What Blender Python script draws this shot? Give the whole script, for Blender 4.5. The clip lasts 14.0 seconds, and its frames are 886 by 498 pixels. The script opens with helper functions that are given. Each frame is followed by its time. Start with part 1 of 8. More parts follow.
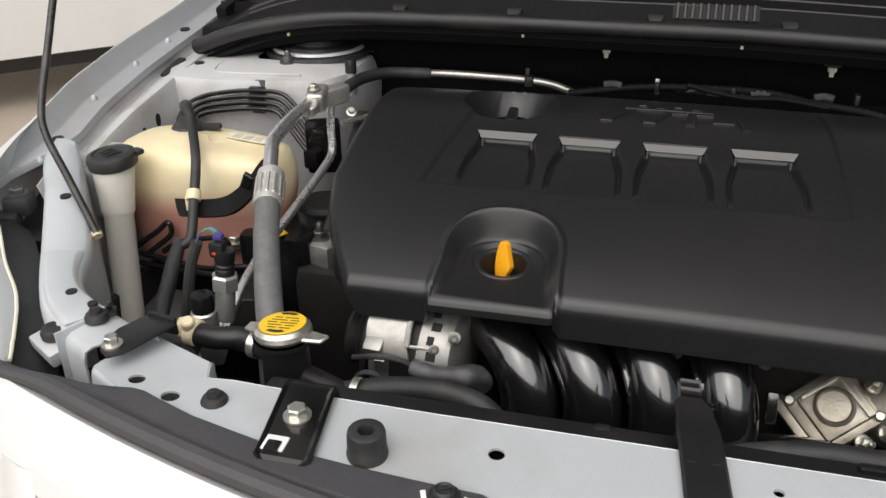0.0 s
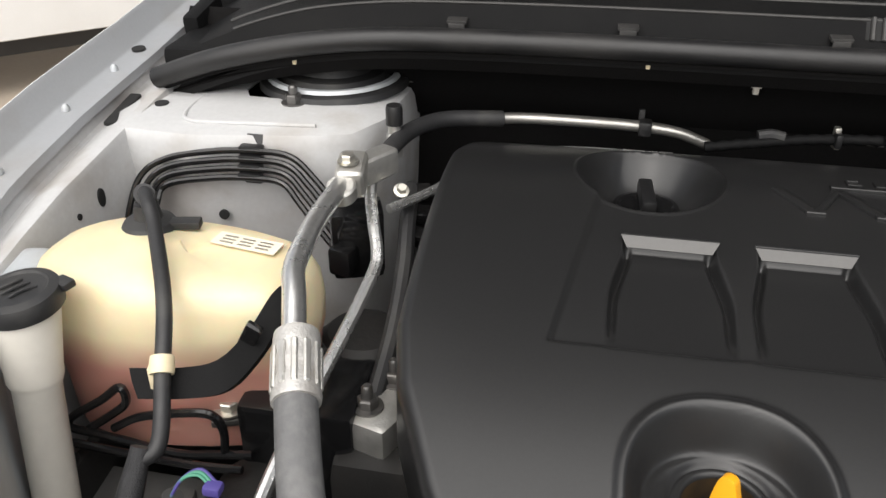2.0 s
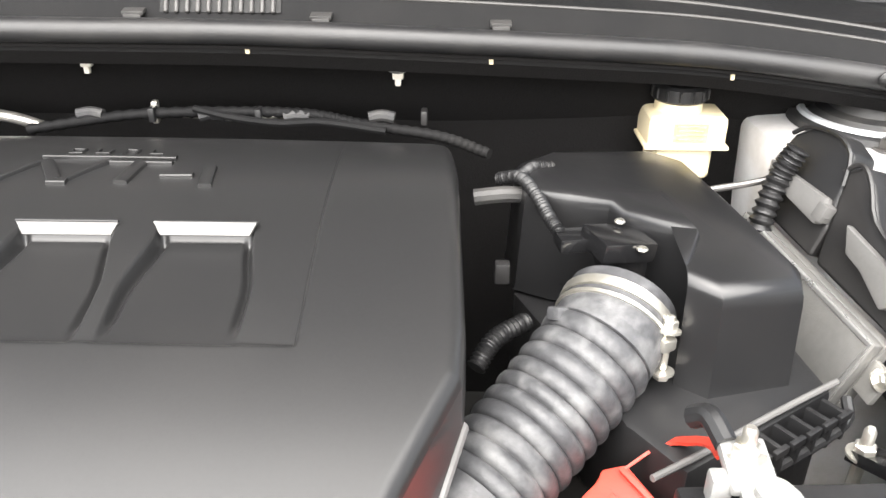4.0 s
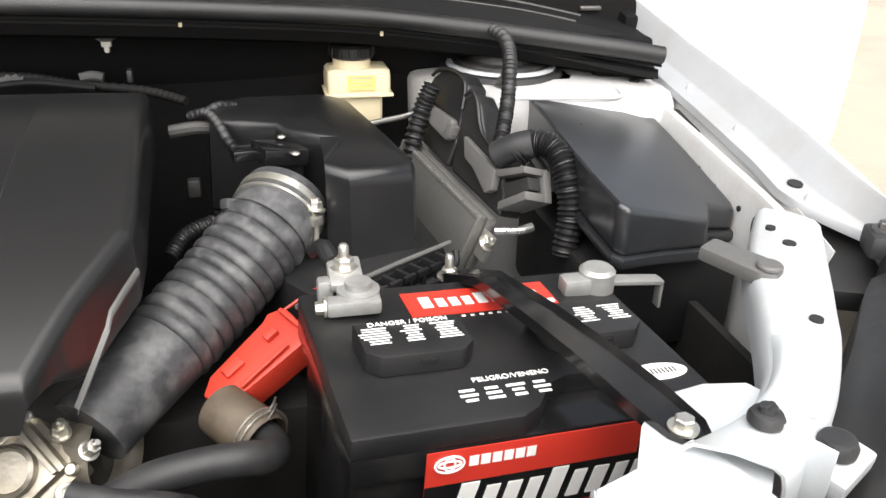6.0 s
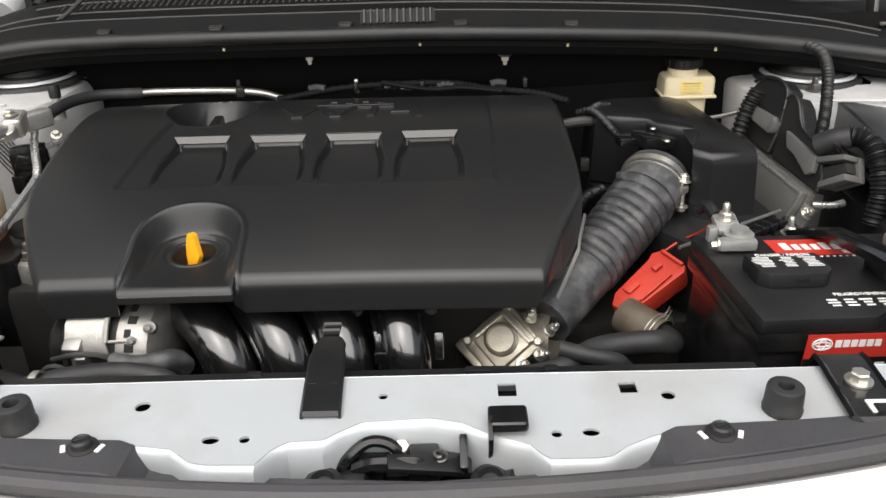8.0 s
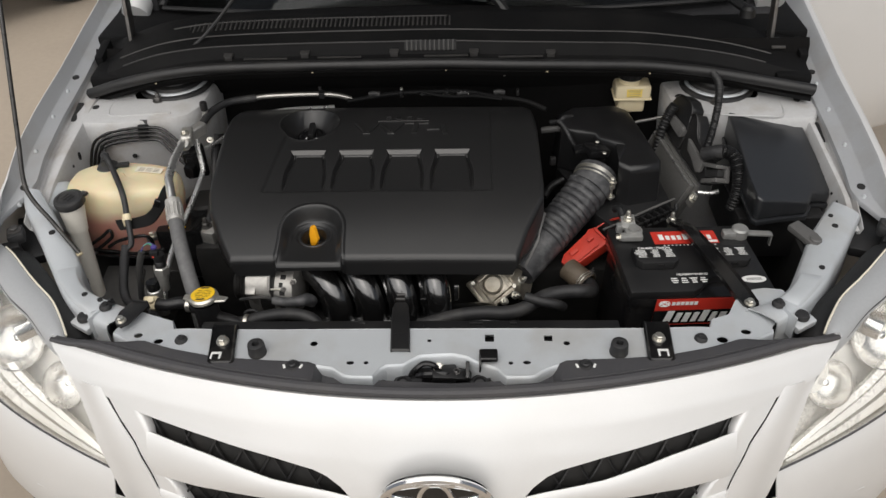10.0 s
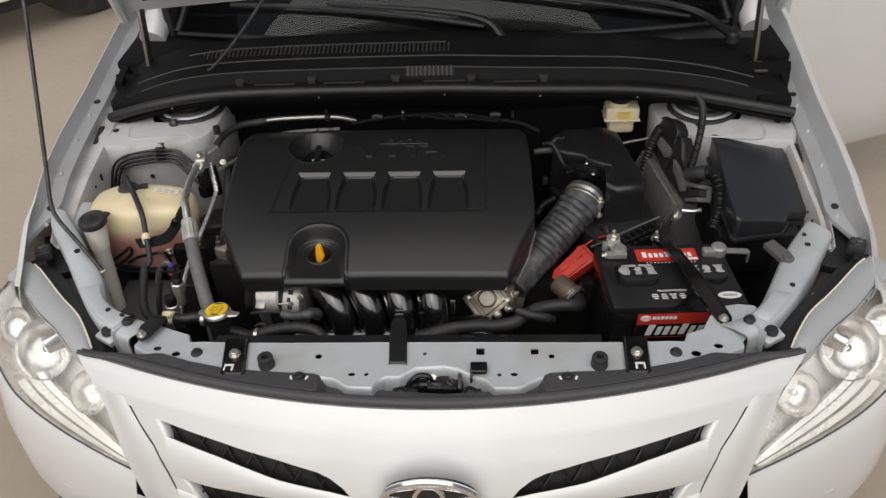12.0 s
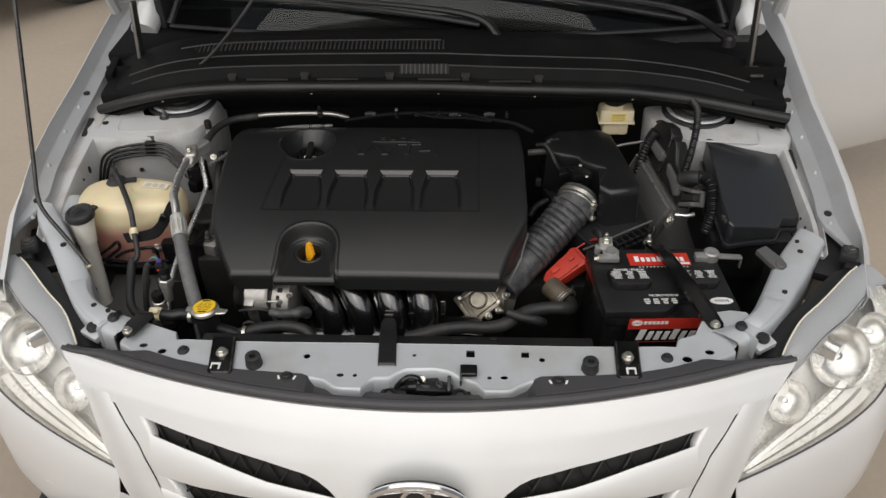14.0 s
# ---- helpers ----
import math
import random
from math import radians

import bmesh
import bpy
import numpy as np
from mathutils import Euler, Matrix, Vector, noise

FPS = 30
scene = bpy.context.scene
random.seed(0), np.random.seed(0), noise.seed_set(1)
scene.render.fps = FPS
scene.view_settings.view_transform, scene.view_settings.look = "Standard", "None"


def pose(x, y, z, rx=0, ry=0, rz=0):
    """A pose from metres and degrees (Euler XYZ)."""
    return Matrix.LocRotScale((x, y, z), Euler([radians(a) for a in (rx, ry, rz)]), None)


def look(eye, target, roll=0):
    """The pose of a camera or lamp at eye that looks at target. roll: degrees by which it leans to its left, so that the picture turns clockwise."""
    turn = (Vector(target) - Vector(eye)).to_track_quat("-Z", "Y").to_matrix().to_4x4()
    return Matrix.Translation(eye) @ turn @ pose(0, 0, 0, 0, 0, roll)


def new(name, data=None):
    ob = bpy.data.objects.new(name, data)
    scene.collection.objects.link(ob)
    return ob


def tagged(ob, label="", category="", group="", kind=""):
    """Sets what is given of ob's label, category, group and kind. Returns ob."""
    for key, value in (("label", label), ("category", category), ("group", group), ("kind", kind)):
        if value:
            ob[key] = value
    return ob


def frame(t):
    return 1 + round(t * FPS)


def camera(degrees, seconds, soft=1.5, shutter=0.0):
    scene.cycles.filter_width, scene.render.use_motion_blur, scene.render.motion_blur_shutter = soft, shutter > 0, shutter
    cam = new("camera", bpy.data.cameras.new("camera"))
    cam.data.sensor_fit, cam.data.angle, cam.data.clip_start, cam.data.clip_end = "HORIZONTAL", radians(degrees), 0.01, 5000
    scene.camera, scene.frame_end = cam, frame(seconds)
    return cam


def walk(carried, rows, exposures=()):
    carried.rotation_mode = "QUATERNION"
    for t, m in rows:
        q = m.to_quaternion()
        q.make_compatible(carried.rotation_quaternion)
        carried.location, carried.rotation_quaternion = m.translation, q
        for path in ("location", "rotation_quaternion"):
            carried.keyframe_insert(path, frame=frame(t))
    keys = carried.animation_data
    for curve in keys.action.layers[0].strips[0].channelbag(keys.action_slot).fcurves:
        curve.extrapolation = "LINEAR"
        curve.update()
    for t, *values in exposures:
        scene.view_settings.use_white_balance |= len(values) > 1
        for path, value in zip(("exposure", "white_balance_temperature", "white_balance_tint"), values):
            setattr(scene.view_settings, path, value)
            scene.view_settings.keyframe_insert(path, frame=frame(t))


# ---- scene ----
cam = camera(57.4, 14.0)
EXPOSURE = [(0, 0.05), (0.5, 0.33), (1.0, 0.4), (1.5, 0.36), (2.0, 0.45), (2.5, 1.3), (3.0, 2.0), (3.6, 2.42), (4.2, 2.45), (5.0, 1.75), (5.6, 1.25), (6.3, 1.08), (7.0, 0.5), (7.6, 0.47), (8.7, 0.33), (9.5, -0.15), (10.8, -0.48), (14.0, -0.48)]
PATH = [
    (0, (-0.127, -0.279, 1.136), (-0.55, 1.435, 0.194), -0.4),
    (0.5, (-0.269, -0.124, 1.108), (-0.802, 1.524, 0.108), 0.6),
    (1, (-0.353, -0.019, 1.097), (-0.865, 1.628, 0.085), 1.6),
    (1.5, (-0.38, 0.045, 1.095), (-0.867, 1.706, 0.093), 1.5),
    (2, (-0.332, 0.073, 1.098), (-0.659, 1.775, 0.101), 0.2),
    (2.5, (-0.23, 0.057, 1.112), (-0.396, 1.768, 0.09), 0.1),
    (3, (-0.092, 0.068, 1.095), (-0.125, 1.797, 0.091), 0.9),
    (3.5, (0.052, 0.083, 1.087), (0.069, 1.837, 0.126), 1.4),
    (4, (0.179, 0.12, 1.055), (0.166, 1.883, 0.111), 0.5),
    (4.2, (0.226, 0.128, 1.045), (0.181, 1.896, 0.111), -0.6),
    (6.3, (0.279, -0.15, 1.037), (0.771, 1.583, 0.166), 1.4),
    (6.5, (0.244, -0.186, 1.046), (0.738, 1.547, 0.179), 0.7),
    (7, (0.133, -0.253, 1.066), (0.553, 1.499, 0.199), 0.6),
    (7.5, (0.072, -0.281, 1.089), (0.194, 1.484, 0.156), -1.9),
    (8, (0.044, -0.357, 1.127), (0.013, 1.434, 0.237), -1.9),
    (8.5, (0.053, -0.463, 1.242), (-0.006, 1.25, 0.211), -1.3),
    (8.7, (0.058, -0.504, 1.313), (-0.021, 1.171, 0.223), -2.3),
    (10.8, (0.056, -0.806, 1.744), (-0.018, 0.738, 0.474), -2.0),
    (11, (0.064, -0.805, 1.749), (-0.018, 0.745, 0.487), -2.7),
    (11.5, (0.074, -0.803, 1.748), (-0.021, 0.746, 0.486), -2.8),
    (12, (0.09, -0.803, 1.751), (-0.015, 0.745, 0.49), -2.9),
    (12.5, (0.097, -0.799, 1.749), (-0.011, 0.749, 0.486), -3.1),
    (13, (0.105, -0.794, 1.745), (-0.009, 0.755, 0.485), -3.0),
    (13.5, (0.099, -0.791, 1.748), (-0.005, 0.754, 0.483), -2.2),
    (14, (0.087, -0.789, 1.748), (0.006, 0.756, 0.48), -1.3),
]
walk(cam, [(t, look(eye, target, roll)) for t, eye, target, roll in PATH],
     exposures=EXPOSURE)

# ---- light ----
world = bpy.data.worlds.new("overcast_sky")
scene.world = world
world.use_nodes = True
wn, wl = world.node_tree.nodes, world.node_tree.links
sky = wn.new("ShaderNodeTexSky")
sky.sky_type, sky.sun_disc = "NISHITA", False
sky.sun_elevation, sky.sun_rotation = radians(58), radians(190)
sky.air_density, sky.dust_density, sky.ozone_density = 1.0, 4.0, 1.0
pale = wn.new("ShaderNodeHueSaturation")
pale.inputs["Saturation"].default_value = 0.35
wl.new(sky.outputs["Color"], pale.inputs["Color"])
wl.new(pale.outputs["Color"], wn["Background"].inputs["Color"])
wn["Background"].inputs["Strength"].default_value = 0.085
sun = new("sun", bpy.data.lights.new("sun", "SUN"))
sun.data.energy, sun.data.angle, sun.data.color = 3.5, radians(100), (1.0, 0.965, 0.92)
sun.matrix_world = look((-0.4, -2.3, 4.1), (0, 0.2, 0.7))

# ---- materials ----
def mat(name, colour, rough=0.5, metal=0.0, vary=0.15, scale=60.0, bump=0.0, bump_scale=400.0, stain=None, stain_scale=9.0,
        stain_amount=0.5, rough_vary=0.12, coat=0.0, alpha_glass=False, random_tone=0.0):
    """A surface with grain at a fine scale and wear or stains at a coarse one."""
    m = bpy.data.materials.new(name)
    m.use_nodes = True
    n, l = m.node_tree.nodes, m.node_tree.links
    b = n["Principled BSDF"]
    co = n.new("ShaderNodeTexCoord")
    fine = n.new("ShaderNodeTexNoise")
    fine.inputs["Scale"].default_value, fine.inputs["Detail"].default_value = scale, 6
    wide = n.new("ShaderNodeTexNoise")
    wide.inputs["Scale"].default_value, wide.inputs["Detail"].default_value = stain_scale, 5
    for t in (fine, wide):
        l.new(co.outputs["Object"], t.inputs["Vector"])
    tone = n.new("ShaderNodeMix")
    tone.data_type = "RGBA"
    tone.inputs["A"].default_value = (*[c * (1 - vary) for c in colour], 1)
    tone.inputs["B"].default_value = (*[min(1, c * (1 + vary)) for c in colour], 1)
    l.new(fine.outputs["Fac"], tone.inputs["Factor"])
    out = tone.outputs["Result"]
    if stain:
        ramp = n.new("ShaderNodeMapRange")
        ramp.inputs["From Min"].default_value, ramp.inputs["From Max"].default_value = 0.48, 0.72
        ramp.inputs["To Max"].default_value = stain_amount
        l.new(wide.outputs["Fac"], ramp.inputs["Value"])
        over = n.new("ShaderNodeMix")
        over.data_type = "RGBA"
        over.inputs["B"].default_value = (*stain, 1)
        l.new(out, over.inputs["A"])
        l.new(ramp.outputs["Result"], over.inputs["Factor"])
        out = over.outputs["Result"]
    if random_tone:
        info = n.new("ShaderNodeObjectInfo")
        span = n.new("ShaderNodeMapRange")
        span.inputs["To Min"].default_value, span.inputs["To Max"].default_value = 1 - random_tone, 1 + random_tone
        l.new(info.outputs["Random"], span.inputs["Value"])
        hsv = n.new("ShaderNodeHueSaturation")
        l.new(span.outputs["Result"], hsv.inputs["Value"])
        l.new(out, hsv.inputs["Color"])
        out = hsv.outputs["Color"]
    l.new(out, b.inputs["Base Color"])
    rr = n.new("ShaderNodeMapRange")
    rr.inputs["To Min"].default_value, rr.inputs["To Max"].default_value = max(0.02, rough - rough_vary), min(1, rough + rough_vary)
    mid = n.new("ShaderNodeTexNoise")
    mid.inputs["Scale"].default_value, mid.inputs["Detail"].default_value = 150.0, 4
    l.new(co.outputs["Object"], mid.inputs["Vector"])
    both = n.new("ShaderNodeMath")
    both.operation = "MULTIPLY_ADD"
    both.inputs[1].default_value = 0.6
    l.new(mid.outputs["Fac"], both.inputs[0])
    less = n.new("ShaderNodeMath")
    less.operation = "MULTIPLY_ADD"
    less.inputs[1].default_value, less.inputs[2].default_value = 1.0, -0.3
    l.new(wide.outputs["Fac"], less.inputs[0])
    l.new(less.outputs["Value"], both.inputs[2])
    l.new(both.outputs["Value"], rr.inputs["Value"])
    l.new(rr.outputs["Result"], b.inputs["Roughness"])
    b.inputs["Metallic"].default_value = metal
    if coat:
        b.inputs["Coat Weight"].default_value, b.inputs["Coat Roughness"].default_value = coat, 0.06
    if bump:
        bt = n.new("ShaderNodeTexNoise")
        bt.inputs["Scale"].default_value, bt.inputs["Detail"].default_value = bump_scale, 3
        l.new(co.outputs["Object"], bt.inputs["Vector"])
        bn = n.new("ShaderNodeBump")
        bn.inputs["Strength"].default_value, bn.inputs["Distance"].default_value = bump, 0.001
        l.new(bt.outputs["Fac"], bn.inputs["Height"])
        l.new(bn.outputs["Normal"], b.inputs["Normal"])
    return m


def glass(name, tint=(1, 1, 1), rough=0.0, ior=1.45):
    m = bpy.data.materials.new(name)
    m.use_nodes = True
    b = m.node_tree.nodes["Principled BSDF"]
    b.inputs["Base Color"].default_value = (*tint, 1)
    b.inputs["Transmission Weight"].default_value, b.inputs["Roughness"].default_value, b.inputs["IOR"].default_value = 1, rough, ior
    return m


SILVER = mat("silver_body_paint", (0.69, 0.69, 0.685), 0.42, 0.22, 0.05, 900, stain=(0.45, 0.44, 0.42), stain_scale=5, stain_amount=0.12, coat=0.35, rough_vary=0.05)
INNER = mat("dull_silver_inner_paint", (0.52, 0.545, 0.565), 0.45, 0.25, 0.05, 500, stain=(0.36, 0.34, 0.31), stain_scale=11, stain_amount=0.45, rough_vary=0.1)
FLANGE = mat("dull_grey_silver_flange_paint", (0.37, 0.38, 0.395), 0.5, 0.2, 0.06, 300, stain=(0.30, 0.285, 0.265), stain_scale=13, stain_amount=0.5)
DUSTY = mat("dusty_silver_inner_paint", (0.50, 0.50, 0.50), 0.6, 0.1, 0.08, 200, stain=(0.30, 0.26, 0.22), stain_scale=14, stain_amount=0.6)
COVER = mat("black_satin_cover_plastic", (0.0145, 0.0145, 0.0148), 0.31, 0, 0.2, 400, bump=0.05, bump_scale=1500, stain=(0.024, 0.023, 0.0225), stain_scale=5, stain_amount=0.35, rough_vary=0.03)
LIDPL = mat("black_satin_lid_plastic", (0.010, 0.010, 0.0105), 0.31, 0, 0.2, 1200, bump=0.05, bump_scale=1800, stain=(0.026, 0.025, 0.0245), stain_scale=9, stain_amount=0.3, rough_vary=0.06)
PLASTIC = mat("black_plastic", (0.010, 0.010, 0.0105), 0.42, 0, 0.25, 700, bump=0.15, bump_scale=1500, stain=(0.035, 0.032, 0.03), stain_scale=12, stain_amount=0.3)
GLOSSY = mat("shiny_black_plastic", (0.008, 0.008, 0.0085), 0.17, 0, 0.2, 600, stain=(0.05, 0.045, 0.04), stain_scale=15, stain_amount=0.3, rough_vary=0.08)
DARK = mat("grimy_black_metal", (0.014, 0.0135, 0.013), 0.6, 0.1, 0.4, 60, bump=0.3, bump_scale=200, stain=(0.03, 0.026, 0.022), stain_scale=18, stain_amount=0.4)
COWLPL = mat("weathered_black_cowl_plastic", (0.006, 0.006, 0.0063), 0.66, 0, 0.3, 500, bump=0.3, bump_scale=1200, stain=(0.022, 0.021, 0.02), stain_scale=8, stain_amount=0.3)
FELT = mat("black_firewall_felt", (0.006, 0.0057, 0.0057), 0.9, 0, 0.4, 300, bump=0.5, bump_scale=500)
for m_, s_ in ((COWLPL, 0.13), (FELT, 0.10)):
    m_.node_tree.nodes["Principled BSDF"].inputs["Specular IOR Level"].default_value = s_
RUBBER = mat("black_rubber", (0.020, 0.020, 0.021), 0.55, 0, 0.25, 300, bump=0.2, bump_scale=900, stain=(0.10, 0.095, 0.085), stain_scale=20, stain_amount=0.4)
GREYRUB = mat("dusty_grey_rubber", (0.042, 0.0425, 0.045), 0.5, 0, 0.6, 180, bump=0.3, bump_scale=420, stain=(0.17, 0.17, 0.17), stain_scale=48, stain_amount=0.6)
COWLSEAL = mat("matt_black_cowl_seal", (0.010, 0.010, 0.0105), 0.46, 0, 0.2, 300, bump=0.15, bump_scale=700, stain=(0.04, 0.038, 0.036), stain_scale=16, stain_amount=0.3)
SEALRUB = mat("grey_black_seal_rubber", (0.050, 0.049, 0.053), 0.6, 0, 0.2, 300, bump=0.15, bump_scale=700, stain=(0.09, 0.085, 0.08), stain_scale=16, stain_amount=0.3)
ALU = mat("cast_aluminium", (0.62, 0.61, 0.58), 0.42, 0.85, 0.2, 120, bump=0.3, bump_scale=450, stain=(0.32, 0.30, 0.26), stain_scale=22, stain_amount=0.5)
ALUPIPE = mat("brushed_aluminium_pipe", (0.74, 0.74, 0.73), 0.30, 0.9, 0.12, 200, bump=0.1, bump_scale=800, stain=(0.36, 0.35, 0.33), stain_scale=26, stain_amount=0.5)
ZINC = mat("zinc_plated_steel", (0.68, 0.66, 0.60), 0.34, 0.9, 0.15, 150, stain=(0.45, 0.40, 0.28), stain_scale=60, stain_amount=0.4)
STEEL = mat("dark_steel", (0.16, 0.155, 0.15), 0.4, 0.8, 0.2, 200, stain=(0.1, 0.08, 0.06), stain_scale=30, stain_amount=0.4)
BRASS = mat("yellowed_cast_metal", (0.46, 0.425, 0.36), 0.42, 0.85, 0.25, 90, bump=0.3, bump_scale=350, stain=(0.30, 0.25, 0.17), stain_scale=28, stain_amount=0.6)
LEAD = mat("dull_lead", (0.35, 0.35, 0.34), 0.5, 0.6, 0.2, 120, bump=0.3, bump_scale=400, stain=(0.30, 0.29, 0.26), stain_scale=35, stain_amount=0.5)
ACHOSE = mat("scuffed_grey_rubber", (0.115, 0.115, 0.116), 0.6, 0, 0.25, 160, bump=0.3, bump_scale=400, stain=(0.24, 0.235, 0.225), stain_scale=90, stain_amount=0.3)
YELLOW = mat("yellow_plastic", (0.80, 0.36, 0.012), 0.38, 0, 0.06, 300)
STICKER = mat("yellow_sticker", (0.82, 0.52, 0.02), 0.35, 0, 0.04, 300)
REDPL = mat("red_plastic", (0.54, 0.042, 0.022), 0.48, 0, 0.12, 200, bump=0.1, bump_scale=600, stain=(0.30, 0.02, 0.015), stain_scale=16, stain_amount=0.4)
REDLAB = mat("red_printed_label", (0.52, 0.035, 0.022), 0.4, 0, 0.06, 400)
WHITE = mat("white_print", (0.78, 0.78, 0.76), 0.5, 0, 0.04, 300)
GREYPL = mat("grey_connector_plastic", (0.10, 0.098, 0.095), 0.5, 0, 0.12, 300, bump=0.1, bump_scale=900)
CREAM = mat("cream_plastic", (0.72, 0.62, 0.42), 0.45, 0, 0.06, 100, stain=(0.56, 0.46, 0.28), stain_scale=8, stain_amount=0.3)
NECK = mat("milky_white_plastic", (0.76, 0.725, 0.65), 0.5, 0, 0.06, 100, stain=(0.46, 0.42, 0.38), stain_scale=10, stain_amount=0.45)
PAPER = mat("pale_paper_sticker", (0.75, 0.70, 0.58), 0.6, 0, 0.05, 300)
CHROME = mat("chrome", (0.82, 0.82, 0.82), 0.12, 1.0, 0.03, 200, rough_vary=0.03)
# flat black that paints the shade inside holes and slots; also black print
HOLE = mat("black_hole_shade_and_print", (0.012, 0.012, 0.012), 0.8)

# ---- tools ----
def vadd(a, b, k=1.0):
    return tuple(p + k * q for p, q in zip(a, b))


def thing(name, at, label, category, group="", kind=""):
    ob = new(name)
    ob.location = at
    ob.empty_display_size = 0.02
    return tagged(ob, label, category, group, kind)


def root_of(ob):
    p = Vector((0, 0, 0))
    while ob is not None:
        p = p + Vector(ob.location)
        ob = ob.parent
    return p


def mesh_from(name, bm, material, smooth=True, angle=35):
    bmesh.ops.recalc_face_normals(bm, faces=bm.faces)
    me = bpy.data.meshes.new(name)
    if smooth:
        for f in bm.faces:
            f.smooth = True
        for e in bm.edges:
            if len(e.link_faces) == 2 and e.calc_face_angle(0) > radians(angle):
                e.smooth = False
    bm.to_mesh(me)
    bm.free()
    me.materials.append(material)
    return me


def part(name, bm, material, parent, label="", angle=35):
    """A bmesh in world coordinates as one mesh object under a thing or a part."""
    base = root_of(parent)
    bmesh.ops.translate(bm, verts=bm.verts, vec=-base)
    ob = new(name, mesh_from(name, bm, material, True, angle))
    ob.parent = parent
    return tagged(ob, label)


def solo(name, bm, material, label, category, group="", kind="", angle=35, base=None):
    """A thing made of one mesh, with its origin at the middle of its base."""
    if base is None:
        lo = [min(v.co[i] for v in bm.verts) for i in range(3)]
        hi = [max(v.co[i] for v in bm.verts) for i in range(3)]
        base = ((lo[0] + hi[0]) / 2, (lo[1] + hi[1]) / 2, lo[2])
    bmesh.ops.translate(bm, verts=bm.verts, vec=-Vector(base))
    ob = new(name, mesh_from(name, bm, material, True, angle))
    ob.location = base
    return tagged(ob, label, category, group, kind)


def settle(d, *things, scale=1.0):
    """Moves finished things by d, grown about their own base."""
    for ob in things:
        ob.location = Vector(ob.location) + Vector(d)
        ob.scale = (scale, scale, scale)


def shift(bm, m):
    bmesh.ops.transform(bm, matrix=m, verts=bm.verts)
    return bm


def merge(*bms):
    out = bms[0]
    for b in bms[1:]:
        me = bpy.data.meshes.new("tmp")
        b.to_mesh(me)
        out.from_mesh(me)
        bpy.data.meshes.remove(me)
        b.free()
    return out


def box(size, at=(0, 0, 0), bevel=0.002, turn=(0, 0, 0), seg=2):
    bm = bmesh.new()
    bmesh.ops.create_cube(bm, size=1)
    bmesh.ops.scale(bm, vec=size, verts=bm.verts)
    if bevel:
        bmesh.ops.bevel(bm, geom=bm.edges[:], offset=min(bevel, min(size) * 0.45), segments=seg, affect="EDGES", profile=0.6)
    return shift(bm, pose(*at, *turn))


def frame_to(a, b):
    """The pose at a whose z axis points at b."""
    d = Vector(b) - Vector(a)
    return Matrix.Translation(a) @ d.to_track_quat("Z", "Y").to_matrix().to_4x4()


def lathe(profile, m=None, n=24):
    """profile: (radius, height) rows turned about the z axis."""
    bm = bmesh.new()
    rings = []
    for r, h in profile:
        if r < 1e-6:
            rings.append([bm.verts.new((0, 0, h))])
        else:
            rings.append([bm.verts.new((r * math.cos(2 * math.pi * i / n), r * math.sin(2 * math.pi * i / n), h)) for i in range(n)])
    for a, b in zip(rings, rings[1:]):
        for i in range(n):
            j = (i + 1) % n
            f = [a[i % len(a)], a[j % len(a)], b[j % len(b)], b[i % len(b)]]
            f = list(dict.fromkeys(f))
            if len(f) > 2:
                bm.faces.new(f)
    return shift(bm, m) if m is not None else bm


def disc(r, h, at, up=(0, 0, 1), n=24, bevel=0.0015):
    """A short cylinder with softened rims, standing on at."""
    bevel = min(bevel, h * 0.4, r * 0.4)
    p = [(0, 0), (r - bevel, 0), (r, bevel), (r, h - bevel), (r - bevel, h), (0, h)]
    return lathe(p, frame_to(at, vadd(at, up)), n)


def spline(points, steps=8):
    """Catmull-Rom through the points."""
    p = [Vector(q) for q in points]
    p = [p[0] * 2 - p[1]] + p + [p[-1] * 2 - p[-2]]
    out = []
    for i in range(1, len(p) - 2):
        for k in range(steps):
            t = k / steps
            a, b, c, d = p[i - 1:i + 3]
            out.append(0.5 * (2 * b + (c - a) * t + (2 * a - 5 * b + 4 * c - d) * t * t + (3 * b - a - 3 * c + d) * t ** 3))
    out.append(p[-2])
    return out


def tube(points, radius, n=12, steps=8, smooth_path=True, caps=True, hollow=0.0):
    """radius: a number or a function of 0..1 along the path."""
    path = spline(points, steps) if smooth_path else [Vector(p) for p in points]
    rad = radius if callable(radius) else (lambda s: radius)
    bm = bmesh.new()
    rings, ref = [], None
    total = len(path) - 1
    for k, p in enumerate(path):
        d = (path[min(k + 1, total)] - path[max(k - 1, 0)]).normalized()
        if ref is None:
            ref = d.orthogonal().normalized()
        ref = (ref - d * ref.dot(d)).normalized()
        side = d.cross(ref)
        r = rad(k / total)
        rings.append([bm.verts.new(p + r * (math.cos(2 * math.pi * i / n) * ref + math.sin(2 * math.pi * i / n) * side)) for i in range(n)])
    for a, b in zip(rings, rings[1:]):
        for i in range(n):
            bm.faces.new((a[i], a[(i + 1) % n], b[(i + 1) % n], b[i]))
    if caps:
        bm.faces.new(rings[0])
        bm.faces.new(rings[-1][::-1])
    return bm


